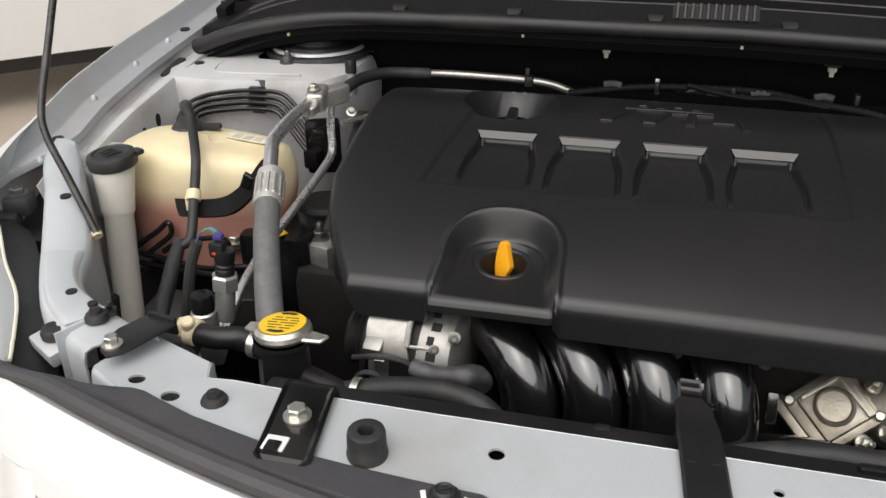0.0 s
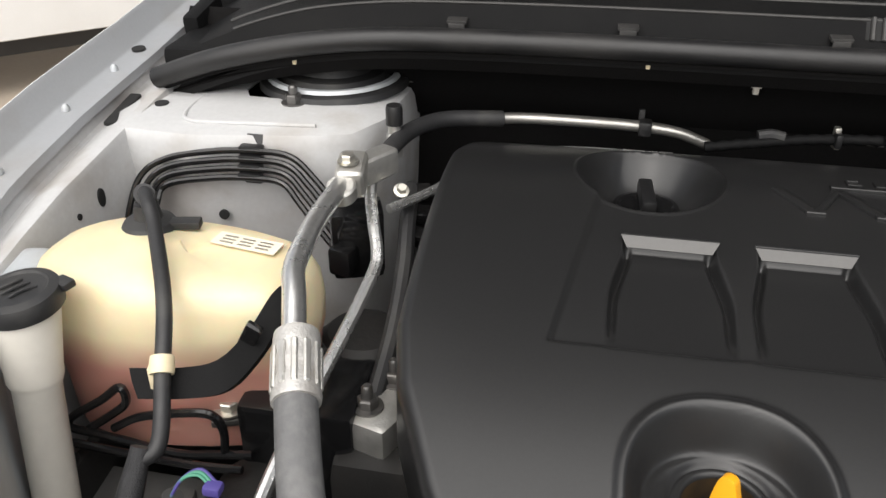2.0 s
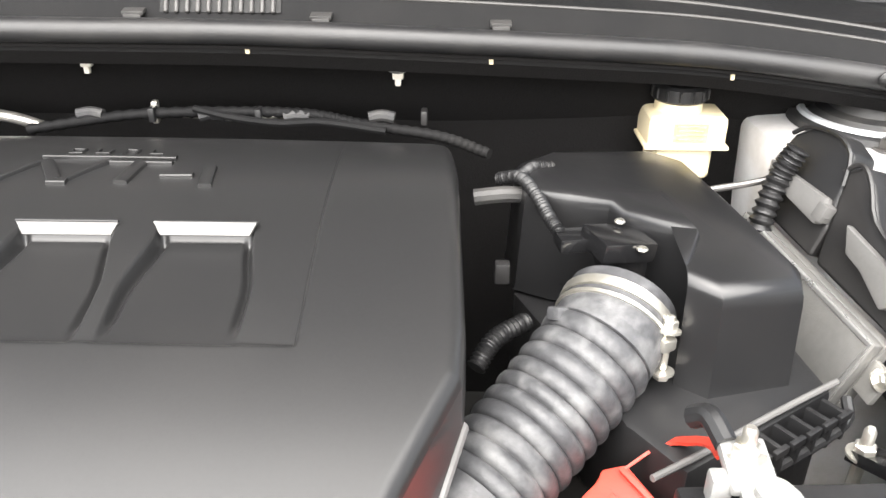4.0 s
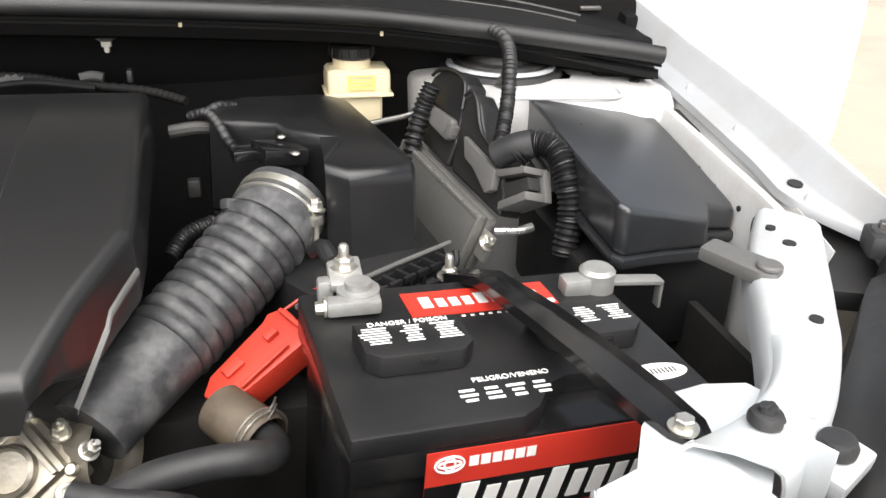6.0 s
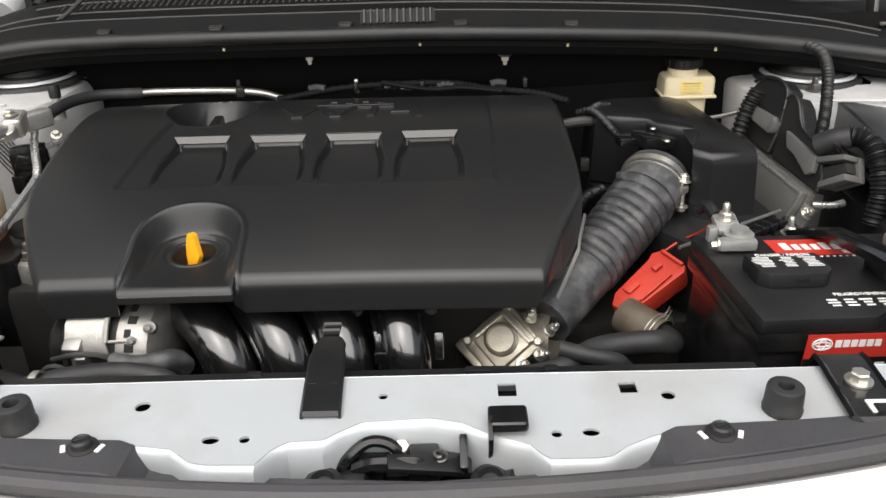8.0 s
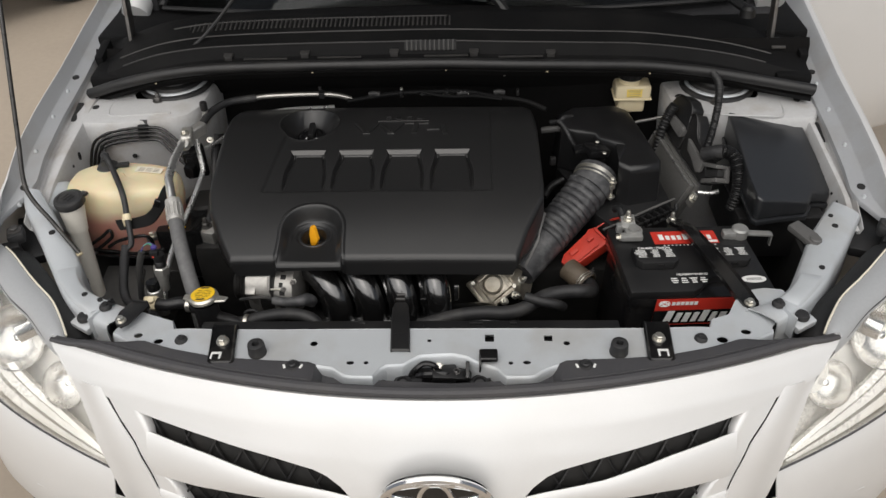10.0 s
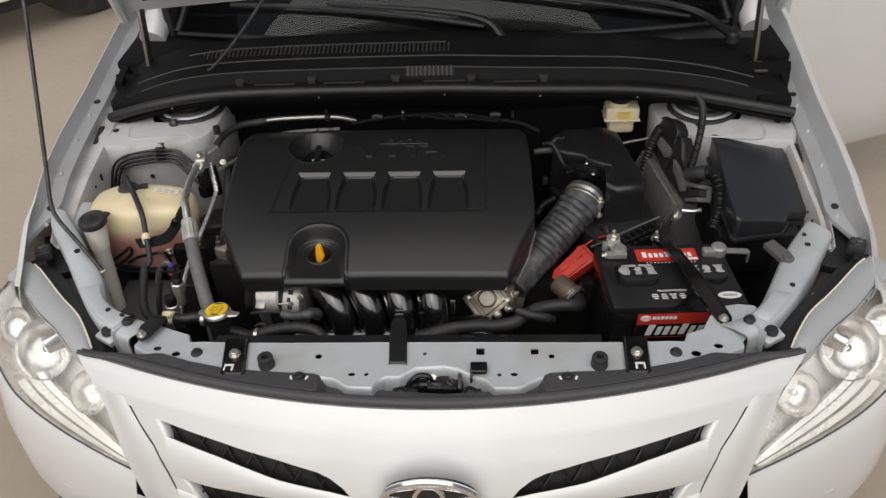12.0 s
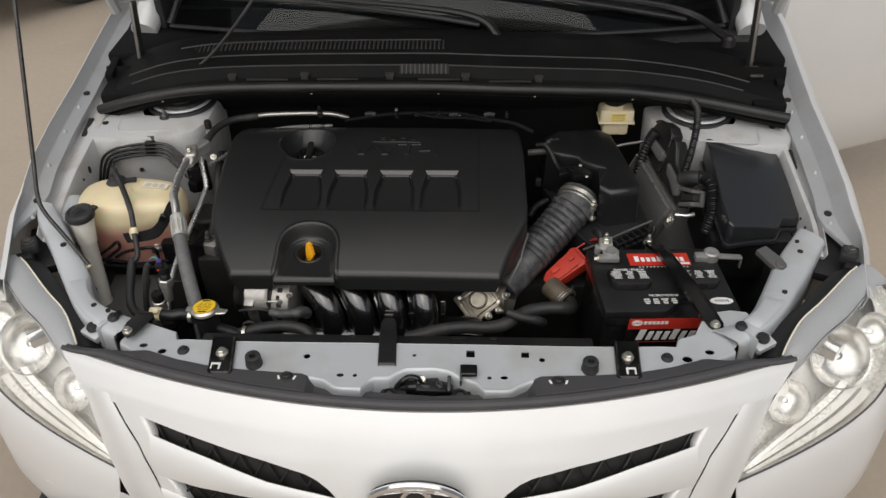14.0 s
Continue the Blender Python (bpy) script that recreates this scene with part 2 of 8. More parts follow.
def prism(outline, z0, z1, bevel=0.003, seg=2, m=None):
    """A flat outline raised from z0 to z1 with softened edges."""
    bm = bmesh.new()
    lo = [bm.verts.new((x, y, z0)) for x, y in outline]
    hi = [bm.verts.new((x, y, z1)) for x, y in outline]
    k = len(outline)
    bm.faces.new(lo[::-1])
    bm.faces.new(hi)
    for i in range(k):
        bm.faces.new((lo[i], lo[(i + 1) % k], hi[(i + 1) % k], hi[i]))
    bmesh.ops.recalc_face_normals(bm, faces=bm.faces)
    if bevel:
        bmesh.ops.bevel(bm, geom=bm.edges[:], offset=bevel, segments=seg, affect="EDGES", profile=0.6, clamp_overlap=True)
    return shift(bm, m) if m is not None else bm


def ring_of(x, y, rx, ry=None, n=14, turn=0.0):
    ry = rx if ry is None else ry
    c, s = math.cos(turn), math.sin(turn)
    return [(x + rx * math.cos(a) * c - ry * math.sin(a) * s, y + rx * math.cos(a) * s + ry * math.sin(a) * c)
            for a in (2 * math.pi * i / n for i in range(n))]


def sheet(outline, holes, height, thick=0.002, flange=0.0, flange_edges=()):
    """Sheet metal cut to an outline with holes in it; height(x, y) gives its z. flange: the depth by which the named outline edges turn down."""
    bm = bmesh.new()
    edges = []
    rim = None
    for loop in (outline, *holes):
        vs = [bm.verts.new((x, y, 0)) for x, y in loop]
        edges += [bm.edges.new((vs[i], vs[(i + 1) % len(vs)])) for i in range(len(vs))]
        rim = rim or vs
    bmesh.ops.triangle_fill(bm, use_beauty=True, use_dissolve=False, edges=edges)
    for f in bm.faces:
        if f.normal.z < 0:
            f.normal_flip()
    made = bmesh.ops.extrude_face_region(bm, geom=bm.faces[:])
    low = [g for g in made["geom"] if isinstance(g, bmesh.types.BMVert)]
    for v in low:
        v.co.z -= thick
    for i in flange_edges:
        a, b = outline[i], outline[(i + 1) % len(outline)]
        q = [bm.verts.new((a[0], a[1], -0.0002)), bm.verts.new((b[0], b[1], -0.0002)), bm.verts.new((b[0], b[1], -flange)), bm.verts.new((a[0], a[1], -flange))]
        bm.faces.new(q)
    for v in bm.verts:
        v.co.z += height(v.co.x, v.co.y)
    return bm


def loft(sections, closed=False, caps=False):
    """Faces between point rows of equal length. closed: each row is a ring."""
    bm = bmesh.new()
    rows = [[bm.verts.new(p) for p in s] for s in sections]
    for a, b in zip(rows, rows[1:]):
        for i in range(len(a) - (0 if closed else 1)):
            j = (i + 1) % len(a)
            bm.faces.new((a[i], a[j], b[j], b[i]))
    if caps and closed:
        bm.faces.new(rows[0][::-1])
        bm.faces.new(rows[-1])
    return bm


def thicken(bm, t):
    bmesh.ops.recalc_face_normals(bm, faces=bm.faces)
    bmesh.ops.solidify(bm, geom=bm.faces[:], thickness=t)
    return bm


def hexbolt(at, r=0.008, h=0.007, up=(0, 0, 1), washer=1.5, stud=0.0):
    m = frame_to(at, vadd(at, up))
    a = lathe([(0, 0), (r * washer, 0), (r * washer, 0.0018), (r * 0.9, 0.0022)], m, 20)
    b = lathe([(r, 0.002), (r, h), (r * 0.85, h + 0.001), (0, h + 0.001)], m, 6)
    out = merge(a, b)
    if stud:
        out = merge(out, lathe([(r * 0.55, h), (r * 0.55, h + stud * 0.8), (r * 0.35, h + stud), (0, h + stud)], m, 12))
    return out


def lerp_rows(rows, v):
    """Piecewise linear look-up in rows of (key, value)."""
    return float(np.interp(v, [r[0] for r in rows], [r[1] for r in rows]))


def smooth(a, b, v):
    t = min(1.0, max(0.0, (v - a) / (b - a)))
    return t * t * (3 - 2 * t)

# ---- the ground and the car's body ----
def z_flange(side, y):
    """Height of the bolted flange on top of each fender rail."""
    if side < 0:
        return lerp_rows([(0.30, 0.742), (0.40, 0.763), (0.475, 0.780), (0.615, 0.811), (0.725, 0.827), (0.82, 0.838), (1.05, 0.862), (1.3, 0.88)], y)
    return lerp_rows([(0.30, 0.727), (0.40, 0.738), (0.515, 0.752), (0.667, 0.772), (0.783, 0.787), (0.874, 0.799), (1.05, 0.822), (1.3, 0.845)], y)


def x_edge(y):
    """Half width to the fender's inner crest."""
    return lerp_rows([(0.2, 0.765), (0.33, 0.797), (0.45, 0.828), (0.515, 0.838), (0.60, 0.848), (0.72, 0.853), (0.87, 0.855), (1.05, 0.865), (1.6, 0.905)], y)


CONCRETE = mat("beige_concrete_floor", (0.38, 0.32, 0.255), 0.75, 0, 0.08, 40, bump=0.15, bump_scale=120, stain=(0.21, 0.175, 0.14), stain_scale=0.9, stain_amount=0.5)
bm = bmesh.new()
bmesh.ops.create_grid(bm, x_segments=8, y_segments=8, size=60)
solo("ground", bm, CONCRETE, "pale beige concrete floor under and beside the car", "floor", kind="structure", base=(0, 0, 0))

# radiator support: the cross panel with its scalloped front edge
half_rear = [(0.0, 0.161), (0.10, 0.161), (0.245, 0.160), (0.345, 0.161), (0.40, 0.163), (0.425, 0.166), (0.433, 0.186)]
half_side = [(0.470, 0.200), (0.500, 0.212), (0.512, 0.186), (0.520, 0.160), (0.495, 0.146), (0.455, 0.126)]
right_front = [(0.41, 0.114), (0.341, 0.098), (0.281, 0.093), (0.234, 0.091), (0.186, 0.088), (0.174, 0.084), (0.157, 0.075), (0.146, 0.066), (0.136, 0.064), (0.104, 0.064), (0.098, 0.070), (0.092, 0.079), (0.079, 0.085), (0.066, 0.090), (0.045, 0.104), (0.022, 0.110)]
left_front = [(-0.41, 0.114), (-0.341, 0.098), (-0.279, 0.092), (-0.238, 0.089), (-0.180, 0.086), (-0.157, 0.082), (-0.140, 0.068), (-0.129, 0.065), (-0.095, 0.064), (-0.086, 0.079), (-0.076, 0.087), (-0.052, 0.088), (-0.041, 0.097), (-0.026, 0.107)]
outline = (half_rear + half_side)[1:] + right_front + left_front[::-1] + [(-x, y) for x, y in (half_rear + half_side)[::-1]]
support_holes = [
    ring_of(-0.192, 0.130, 0.0058), ring_of(0.198, 0.130, 0.0052), ring_of(-0.013, 0.136, 0.0035),
    [(0.073, 0.133), (0.087, 0.133), (0.087, 0.149), (0.073, 0.149)], [(0.164, 0.134), (0.177, 0.134), (0.177, 0.147), (0.164, 0.147)],
    ring_of(-0.131, 0.090, 0.0062, 0.0042), ring_of(-0.107, 0.090, 0.0038), ring_of(0.111, 0.089, 0.0038), ring_of(0.135, 0.090, 0.0062, 0.0042),
    ring_of(-0.441, 0.140, 0.0075, 0.006), ring_of(-0.477, 0.153, 0.007, 0.0055), ring_of(0.437, 0.140, 0.0085, 0.007), ring_of(0.477, 0.157, 0.008, 0.006)]


def z_support(x, y):
    """Nearly flat, stepped down where the bar meets the outer pieces, rolled at the front edge."""
    return 0.760 - 0.004 * smooth(0.412, 0.420, abs(x))


support = thing("radiator_support", (0, 0.12, 0.70), "silver painted sheet metal radiator support bar with punched holes", "car part", kind="")
part("top_panel", sheet(outline, support_holes, z_support, 0.002), INNER, support)
# its front and rear faces
curve_f = [(-x, y) for x, y in half_side[3:]] + left_front + right_front[::-1] + half_side[:2:-1]
rows = []
for d, back in ((0.0, 0.0), (0.0012, -0.0022), (0.004, -0.004), (0.010, -0.0055), (0.020, -0.0065), (0.060, -0.007)):
    rows.append([(x, y + back, z_support(x, y) - 0.001 - d) for x, y in curve_f])
part("front_face", thicken(loft(rows), 0.0015), INNER, support)
curve_r = [(-x, y) for x, y in half_rear[:0:-1]] + half_rear
rows = [[(x, y + b, z_support(x, y) - 0.001 - d) for x, y in curve_r] for d, b in ((0, 0), (0.003, 0.003), (0.05, 0.004))]
# dark plates added under the bar so its punched holes look shaded black
part("hole_shade_backing", merge(box((0.86, 0.044, 0.003), (0, 0.132, 0.748), 0.001), box((0.06, 0.018, 0.003), (0.124, 0.091, 0.744), 0.001), box((0.06, 0.018, 0.003), (-0.120, 0.091, 0.744), 0.001)), COWLPL, support)
part("rear_face", thicken(loft(rows), 0.0015), INNER, support)
# wings of the support: curved pieces that run out and back to the fender rails
wing_in = [(0.487, 0.205), (0.531, 0.222), (0.584, 0.250), (0.612, 0.280), (0.636, 0.330), (0.685, 0.395), (0.729, 0.455), (0.765, 0.500)]
wing_out = [(0.535, 0.168), (0.565, 0.183), (0.602, 0.209), (0.641, 0.252), (0.694, 0.328), (0.742, 0.400), (0.782, 0.455), (0.803, 0.505)]


wing_in_right = [(0.487, 0.205), (0.534, 0.222), (0.567, 0.251), (0.590, 0.287), (0.622, 0.345), (0.652, 0.400), (0.686, 0.450), (0.725, 0.502)]
wing_out_right = [(0.530, 0.170), (0.566, 0.194), (0.602, 0.226), (0.641, 0.272), (0.668, 0.311), (0.698, 0.354), (0.738, 0.416), (0.764, 0.458)]


def z_wing(y, side=-1):
    return 0.764 + (0.035 * smooth(0.25, 0.52, y) if side < 0 else -0.008 * smooth(0.28, 0.42, y))


for side in (-1, 1):
    wing = thing("support_wing", (side * 0.64, 0.30, 0.66), "silver painted curved sheet metal wing between radiator support and fender", "car part", "support wings")
    ins, outs = spline([(*p, 0) for p in (wing_in if side < 0 else wing_in_right)], 5), spline([(*p, 0) for p in (wing_out if side < 0 else wing_out_right)], 5)
    rows = []
    for a, b in zip(ins, outs):
        zc = z_wing((a.y + b.y) / 2, side)
        row = []
        for s, dz in ((0.0, -0.16 if side < 0 else -0.030), (0.0, -0.014), (0.04, -0.004), (0.12, 0.0), (0.5, 0.002), (0.86, 0.0), (0.96, -0.004), (1.0, -0.013), (1.01, -0.12)):
            x, y = a.x + (b.x - a.x) * s, a.y + (b.y - a.y) * s
            row.append((side * x, y, zc + dz))
        rows.append(row)
    part("wing_panel", thicken(loft(rows), 0.002), INNER, wing, angle=50)
    step = []
    for k, (a, b) in enumerate(zip(ins, outs)):
        if 6 <= k <= (18 if side < 0 else 15):
            last = 18 if side < 0 else 15
            h = 0.0042 * smooth(6, 7.5, k) * smooth(last, last - 1.2, k)
            zc = z_wing((a.y + b.y) / 2, side)
            step.append([(side * (a.x + (b.x - a.x) * s), a.y + (b.y - a.y) * s, zc + 0.0022 + h * f) for s, f in ((0.10, -0.6), (0.16, 0.7), (0.22, 1.0), (0.5, 1.0), (0.74, 1.0), (0.80, 0.7), (0.86, -0.6))])
    part("pressed_step", thicken(loft(step), 0.0012), INNER, wing, angle=50)
    for hx, hy, rx, ry in ((0.590, 0.235, 0.0050, 0.0042), (0.703, 0.387, 0.0058, 0.0045), (0.560, 0.222, 0.0042, 0.0055)) if side < 0 else ((0.637, 0.298, 0.0048, 0.0064), (0.703, 0.421, 0.0055, 0.0048), (0.706, 0.452, 0.0042, 0.0085)):
        # uncut wing: a black disc paints the hole's dark inside
        part("punched_hole_shade", lathe([(0.0, 0.0), (rx, 0.0), (rx, -0.008)], pose(side * hx, hy, z_wing(hy, side) + (0.0076 if hy < (0.37 if side < 0 else 0.27) else 0.0032)), 16), HOLE, wing)
    # the upright tab that carries the seal's end
    tx, ty, tz = (-0.580, 0.192, 0.752) if side < 0 else (0.572, 0.187, 0.754)
    part("end_tab", box((0.038, 0.028, 0.014), (tx, ty, tz - 0.006), 0.003, (8, side * -6, side * 28)), INNER, wing)
    part("tab_upright", box((0.002, 0.030, 0.045), (tx - side * 0.022, ty - 0.002, tz - 0.006), 0.0008, (0, 0, side * 28)), INNER, wing)

# fenders: crest, inner valley, bolted flange, outer skin
for side in (-1, 1):
    fender = thing("fender", (side * 0.88, 0.75, 0.3), "silver painted front fender with a bolted inner flange", "car part", "fenders")
    rows, o = [], 0.018 if side < 0 else 0.0
    for y in np.linspace(0.30, 1.62, 45):
        xe, zf = x_edge(y), z_flange(side, min(y, 1.2))
        crest = zf + 0.028
        w = 1.0 - 0.85 * smooth(0.54, 0.42, y)
        rows.append([(side * (xe + o - 0.068 * w), y, zf - 0.010), (side * (xe + o - 0.067 * w), y, zf - 0.001), (side * (xe + o - 0.064 * w), y, zf), (side * (xe + o * 0.9 - 0.038 * w), y, zf), (side * (xe + o * 0.9 - 0.034 * w), y, zf + 0.002),
                     (side * (xe + o * 0.4 - 0.016 * w), y, crest - 0.003), (side * (xe + o * 0.3 - 0.011 * w), y, crest), (side * (xe - 0.002 - o * 0.1), y, crest - 0.0005),
                     (side * (xe + 0.006 - o * 0.4), y, crest - 0.006), (side * (xe + 0.018 - o * 0.7), y, crest - 0.028), (side * (xe + 0.036 - o), y, crest - 0.09), (side * (xe + 0.046 - o), y, crest - 0.22), (side * (xe + 0.03 - o), y, crest - 0.40)])
    part("inner_flange", thicken(loft([r[:7] for r in rows]), 0.0015), FLANGE, fender, "dull grey-silver inner flange", angle=60)
    part("fender_skin", thicken(loft([r[6:] for r in rows]), 0.0015), SILVER, fender, angle=60)
    for y in ((0.475, 0.615, 0.725, 0.817) if side < 0 else (0.515, 0.667, 0.783, 0.874)):
        xe = x_edge(y)
        part("weld_stud", lathe([(0.004, 0), (0.004, 0.004), (0.002, 0.007), (0, 0.007)], pose(side * (xe + o - 0.048), y, z_flange(side, y) - 0.0005), 10), INNER, fender)
    for y in ((0.520, 0.872) if side < 0 else (0.544, 0.92)):
        xe = x_edge(y)
        # black disc on the flange, painted in place of a shaded hole
        part("flange_hole_shade", lathe([(0, 0), (0.0075, 0), (0.0075, -0.003)], pose(side * (xe + o - 0.047), y, z_flange(side, y) + 0.0025, 7, 0, 0), 16), HOLE, fender)
    # inner apron: ledge, upright wall, lower closing panel
    apron = thing("inner_apron", (side * 0.76, 0.68, 0.45), "dusty silver inner fender apron with slots and holes", "car part", "inner aprons")
    rows = []
    for y in np.linspace(0.44, 1.0, 20):
        xe, zf = x_edge(y), z_flange(side, y)
        xi = 0.764 - 0.012 * smooth(0.55, 0.44, y)
        rows.append([(side * (xe + o - 0.058), y, zf - 0.007), (side * (xe + o - 0.064), y, zf - 0.024), (side * (xe + o - 0.070), y, zf - 0.027), (side * (xi + 0.007), y, zf - 0.014), (side * (xi + 0.001), y, zf - 0.014), (side * (xi - 0.001), y, zf - 0.018),
                     (side * (xi - 0.004), y, zf - 0.10), (side * (xi - 0.01), y, zf - 0.30), (side * (xi - 0.06), y, 0.35)])
    part("apron_panel", thicken(loft(rows), 0.002), DUSTY, apron, angle=40)
    for y, dz, ry, rz in ((0.545, 0.042, 0.004, 0.010), (0.660, 0.045, 0.005, 0.009), (0.575, 0.040, 0.003, 0.003), (0.625, 0.042, 0.0026, 0.003)):
        xi = 0.764 - 0.012 * smooth(0.55, 0.44, y)
        # black ovals paint the shade of slots on the uncut apron wall
        part("apron_slot_shade", shift(lathe([(0, 0), (1, 0), (1, -0.5)], None, 14), pose(side * (xi - 0.0055), y, z_flange(side, y) - dz, 0, -90 * side, 0) @ Matrix.Diagonal((rz, ry, 0.004, 1))), HOLE, apron)
    # black bar painted as the dark of a slot in the ledge
    part("ledge_slot_shade", box((0.012, 0.062, 0.005), (side * (0.777 + o * 0.9), 0.735 + o * 2, z_flange(side, 0.735 + o * 2) - 0.0185), 0.002, (8, 0, side * -3)), HOLE, apron)
    if side < 0:
        part("end_bulge", box((0.034, 0.085, 0.07), (side * 0.748, 0.525, z_flange(side, 0.525) - 0.050), 0.014, (6, 0, side * -8), 4), INNER, apron)

# strut towers
for side in (-1, 1):
    cx, cy, zt = (-0.604, 0.866, 0.818) if side < 0 else (0.598, 0.885, 0.785)
    tower = thing("strut_tower", (cx, cy, 0.5), "dusty silver sheet metal strut tower with a black strut mount", "car part", "strut towers")
    off = 0.024 if side < 0 else 0.065
    pts = [(side * 0.80, 0.74), (side * 0.775, 0.695), (side * 0.70, 0.690), (side * 0.64, 0.700), (side * 0.585, 0.708), (side * 0.548, 0.722), (side * 0.527, 0.765), (side * 0.521, 0.85), (side * 0.525, 0.96), (side * 0.80, 0.96)] if side < 0 else [(0.80, 0.74), (0.775, 0.695), (0.70, 0.690), (0.64, 0.700), (0.56, 0.712), (0.515, 0.735), (0.488, 0.775), (0.482, 0.85), (0.49, 0.96), (0.80, 0.96)]
    rim = [Vector((p[0], p[1] + off, 0)) for p in pts]
    mid = Vector((cx, cy, 0))
    rows = []
    for s, dz in ((0.40, 0.006), (0.60, 0.004), (0.90, 0.0), (0.97, -0.003), (1.0, -0.012), (0.985, -0.06), (0.93, -0.22), (0.90, -0.45)):
        ring = []
        for p in rim:
            q = mid + (p - mid) * s
            ring.append((q.x, q.y, zt + dz))
        rows.append(ring)
    part("tower_shell", thicken(loft(rows, True), 0.002), DUSTY, tower, angle=45)
    part("strut_mount", lathe([(0.0, 0.030), (0.030, 0.029), (0.040, 0.025), (0.043, 0.016), (0.055, 0.014), (0.060, 0.008), (0.078, 0.006), (0.080, 0.0)], pose(cx, cy + 0.01, zt + 0.004), 32), RUBBER, tower, "black rubber strut mount")
    seam = [(cx - side * 0.02, cy - 0.115, zt + 0.002), (cx + side * 0.05, cy - 0.122, zt + 0.002), (cx + side * 0.10, cy - 0.125, zt + 0.002), (cx + side * 0.115, cy - 0.105, zt + 0.002), (cx + side * 0.118, cy - 0.06, zt + 0.002)]
    part("panel_seam", tube(seam, 0.0022, 8, 5), DUSTY, tower)
    part("mount_ring", lathe([(0.062, 0.008), (0.064, 0.0115), (0.069, 0.0115), (0.071, 0.008)], pose(cx, cy + 0.01, zt + 0.004), 32), INNER, tower)
    for a in (-104, 16, 141):
        q = (cx + 0.078 * math.cos(radians(a)), cy + 0.01 + 0.078 * math.sin(radians(a)), zt + 0.004)
        part("mount_nut", hexbolt(q, 0.0085, 0.009, stud=0.010), STEEL, tower)
    # two black discs paint shaded holes on the solid tower
    part("panel_hole_shade", lathe([(0, 0), (0.007, 0), (0.007, -0.003)], pose(side * 0.754, 0.779 if side < 0 else 0.829, zt + 0.0035), 16), HOLE, tower)
    part("wall_hole_shade", lathe([(0, 0), (0.005, 0), (0.005, -0.003)], pose(side * 0.672, 0.692 + off, 0.735, 90, 0, 0), 14), HOLE, tower)

# firewall and floor of the engine bay
rows = [[(x, y, z) for x in np.linspace(-0.80, 0.80, 17)] for y, z in ((0.955, 0.872), (0.945, 0.86), (0.935, 0.80), (0.93, 0.70), (0.90, 0.55), (0.88, 0.30))]
solo("firewall", thicken(loft(rows), 0.004), FELT, "black felt-covered firewall behind the engine", "car part", kind="structure")
solo("bay_floor", box((1.62, 1.05, 0.01), (0, 0.48, 0.30), 0.002), DARK, "dirty black undertray below the engine", "car part", kind="structure")
for side in (-1, 1):
    solo("bay_side", box((0.01, 0.60, 0.34), (side * 0.70, 0.675, 0.47), 0.002), DARK, "dark lower side panel of the engine bay", "car part", kind="structure")
for side in (-1, 1):
    solo("bay_corner", box((0.20, 0.30, 0.01), (side * 0.69, 0.375, 0.455), 0.002), DARK, "dark liner below the headlamp and wing", "car part", kind="structure")
solo("bay_front", box((1.15, 0.02, 0.36), (0, 0.150, 0.46), 0.004), DARK, "black fan shroud and radiator below the support bar", "car part")
solo("engine_block", merge(box((0.56, 0.30, 0.34), (-0.13, 0.60, 0.54), 0.02), box((0.26, 0.22, 0.20), (0.24, 0.60, 0.50), 0.02), box((0.10, 0.2, 0.3), (-0.45, 0.58, 0.52), 0.02)), DARK, "black grimy engine block and gearbox below the cover", "engine")

# ---- front end: bumper cover, grille, seal, lamps ----
def y_seal(x):
    return 0.034 + 0.34 * x * x - 0.10 * max(0.0, abs(x) - 0.5) ** 2


def y_front(x, z):
    """The front face of the bumper cover."""
    d = 0.735 - z
    return y_seal(x) - lerp_rows([(-0.01, -0.004), (0, 0), (0.008, 0.010), (0.03, 0.030), (0.07, 0.055), (0.12, 0.078), (0.2, 0.095), (0.3, 0.10), (0.5, 0.08)], d)


def z_grille_top(x):
    """Lower edge of the hood lip: the centre shield, the openings' upper edge, the crease over the corner pillars."""
    return lerp_rows([(0, 0.560), (0.098, 0.560), (0.118, 0.596), (0.133, 0.619), (0.150, 0.634), (0.172, 0.646), (0.245, 0.659), (0.343, 0.671), (0.455, 0.682), (0.527, 0.693), (0.574, 0.700), (0.62, 0.718)], abs(x))


def x_gap(z):
    """Line of the joint between grille surround and corner pillar."""
    return lerp_rows([(0.41, 0.408), (0.53, 0.435), (0.580, 0.447), (0.631, 0.466), (0.692, 0.512), (0.72, 0.534)], z)


def x_pillar(z):
    """Outer edge of the corner pillar, where the lamp begins."""
    return lerp_rows([(0.25, 0.47), (0.41, 0.496), (0.543, 0.522), (0.641, 0.545), (0.697, 0.570), (0.737, 0.618)], z)


def z_bar_top(x):
    return lerp_rows([(0.10, 0.602), (0.162, 0.614), (0.248, 0.622), (0.346, 0.642), (0.436, 0.655), (0.47, 0.658)], x)


bumper = thing("bumper_cover", (0, -0.02, 0.25), "silver painted front bumper cover and hood lip above the grille", "bumper")
xs = np.linspace(-0.622, 0.622, 63)
rows = []
for s in np.linspace(0, 1, 14):
    row = []
    for x in xs:
        z = 0.737 + (z_grille_top(x) - 0.737) * s ** 0.9
        xc = math.copysign(min(abs(x), x_pillar(z)), x)
        row.append((xc, y_front(xc, z), z))
    rows.append(row)
rows.insert(0, [(x, y_seal(x) + 0.02, 0.727) for x in xs])
rows.append([(math.copysign(min(abs(x), 0.574), x), y_front(x, z_grille_top(x)) + 0.004, z_grille_top(x) - 0.004) for x in xs])
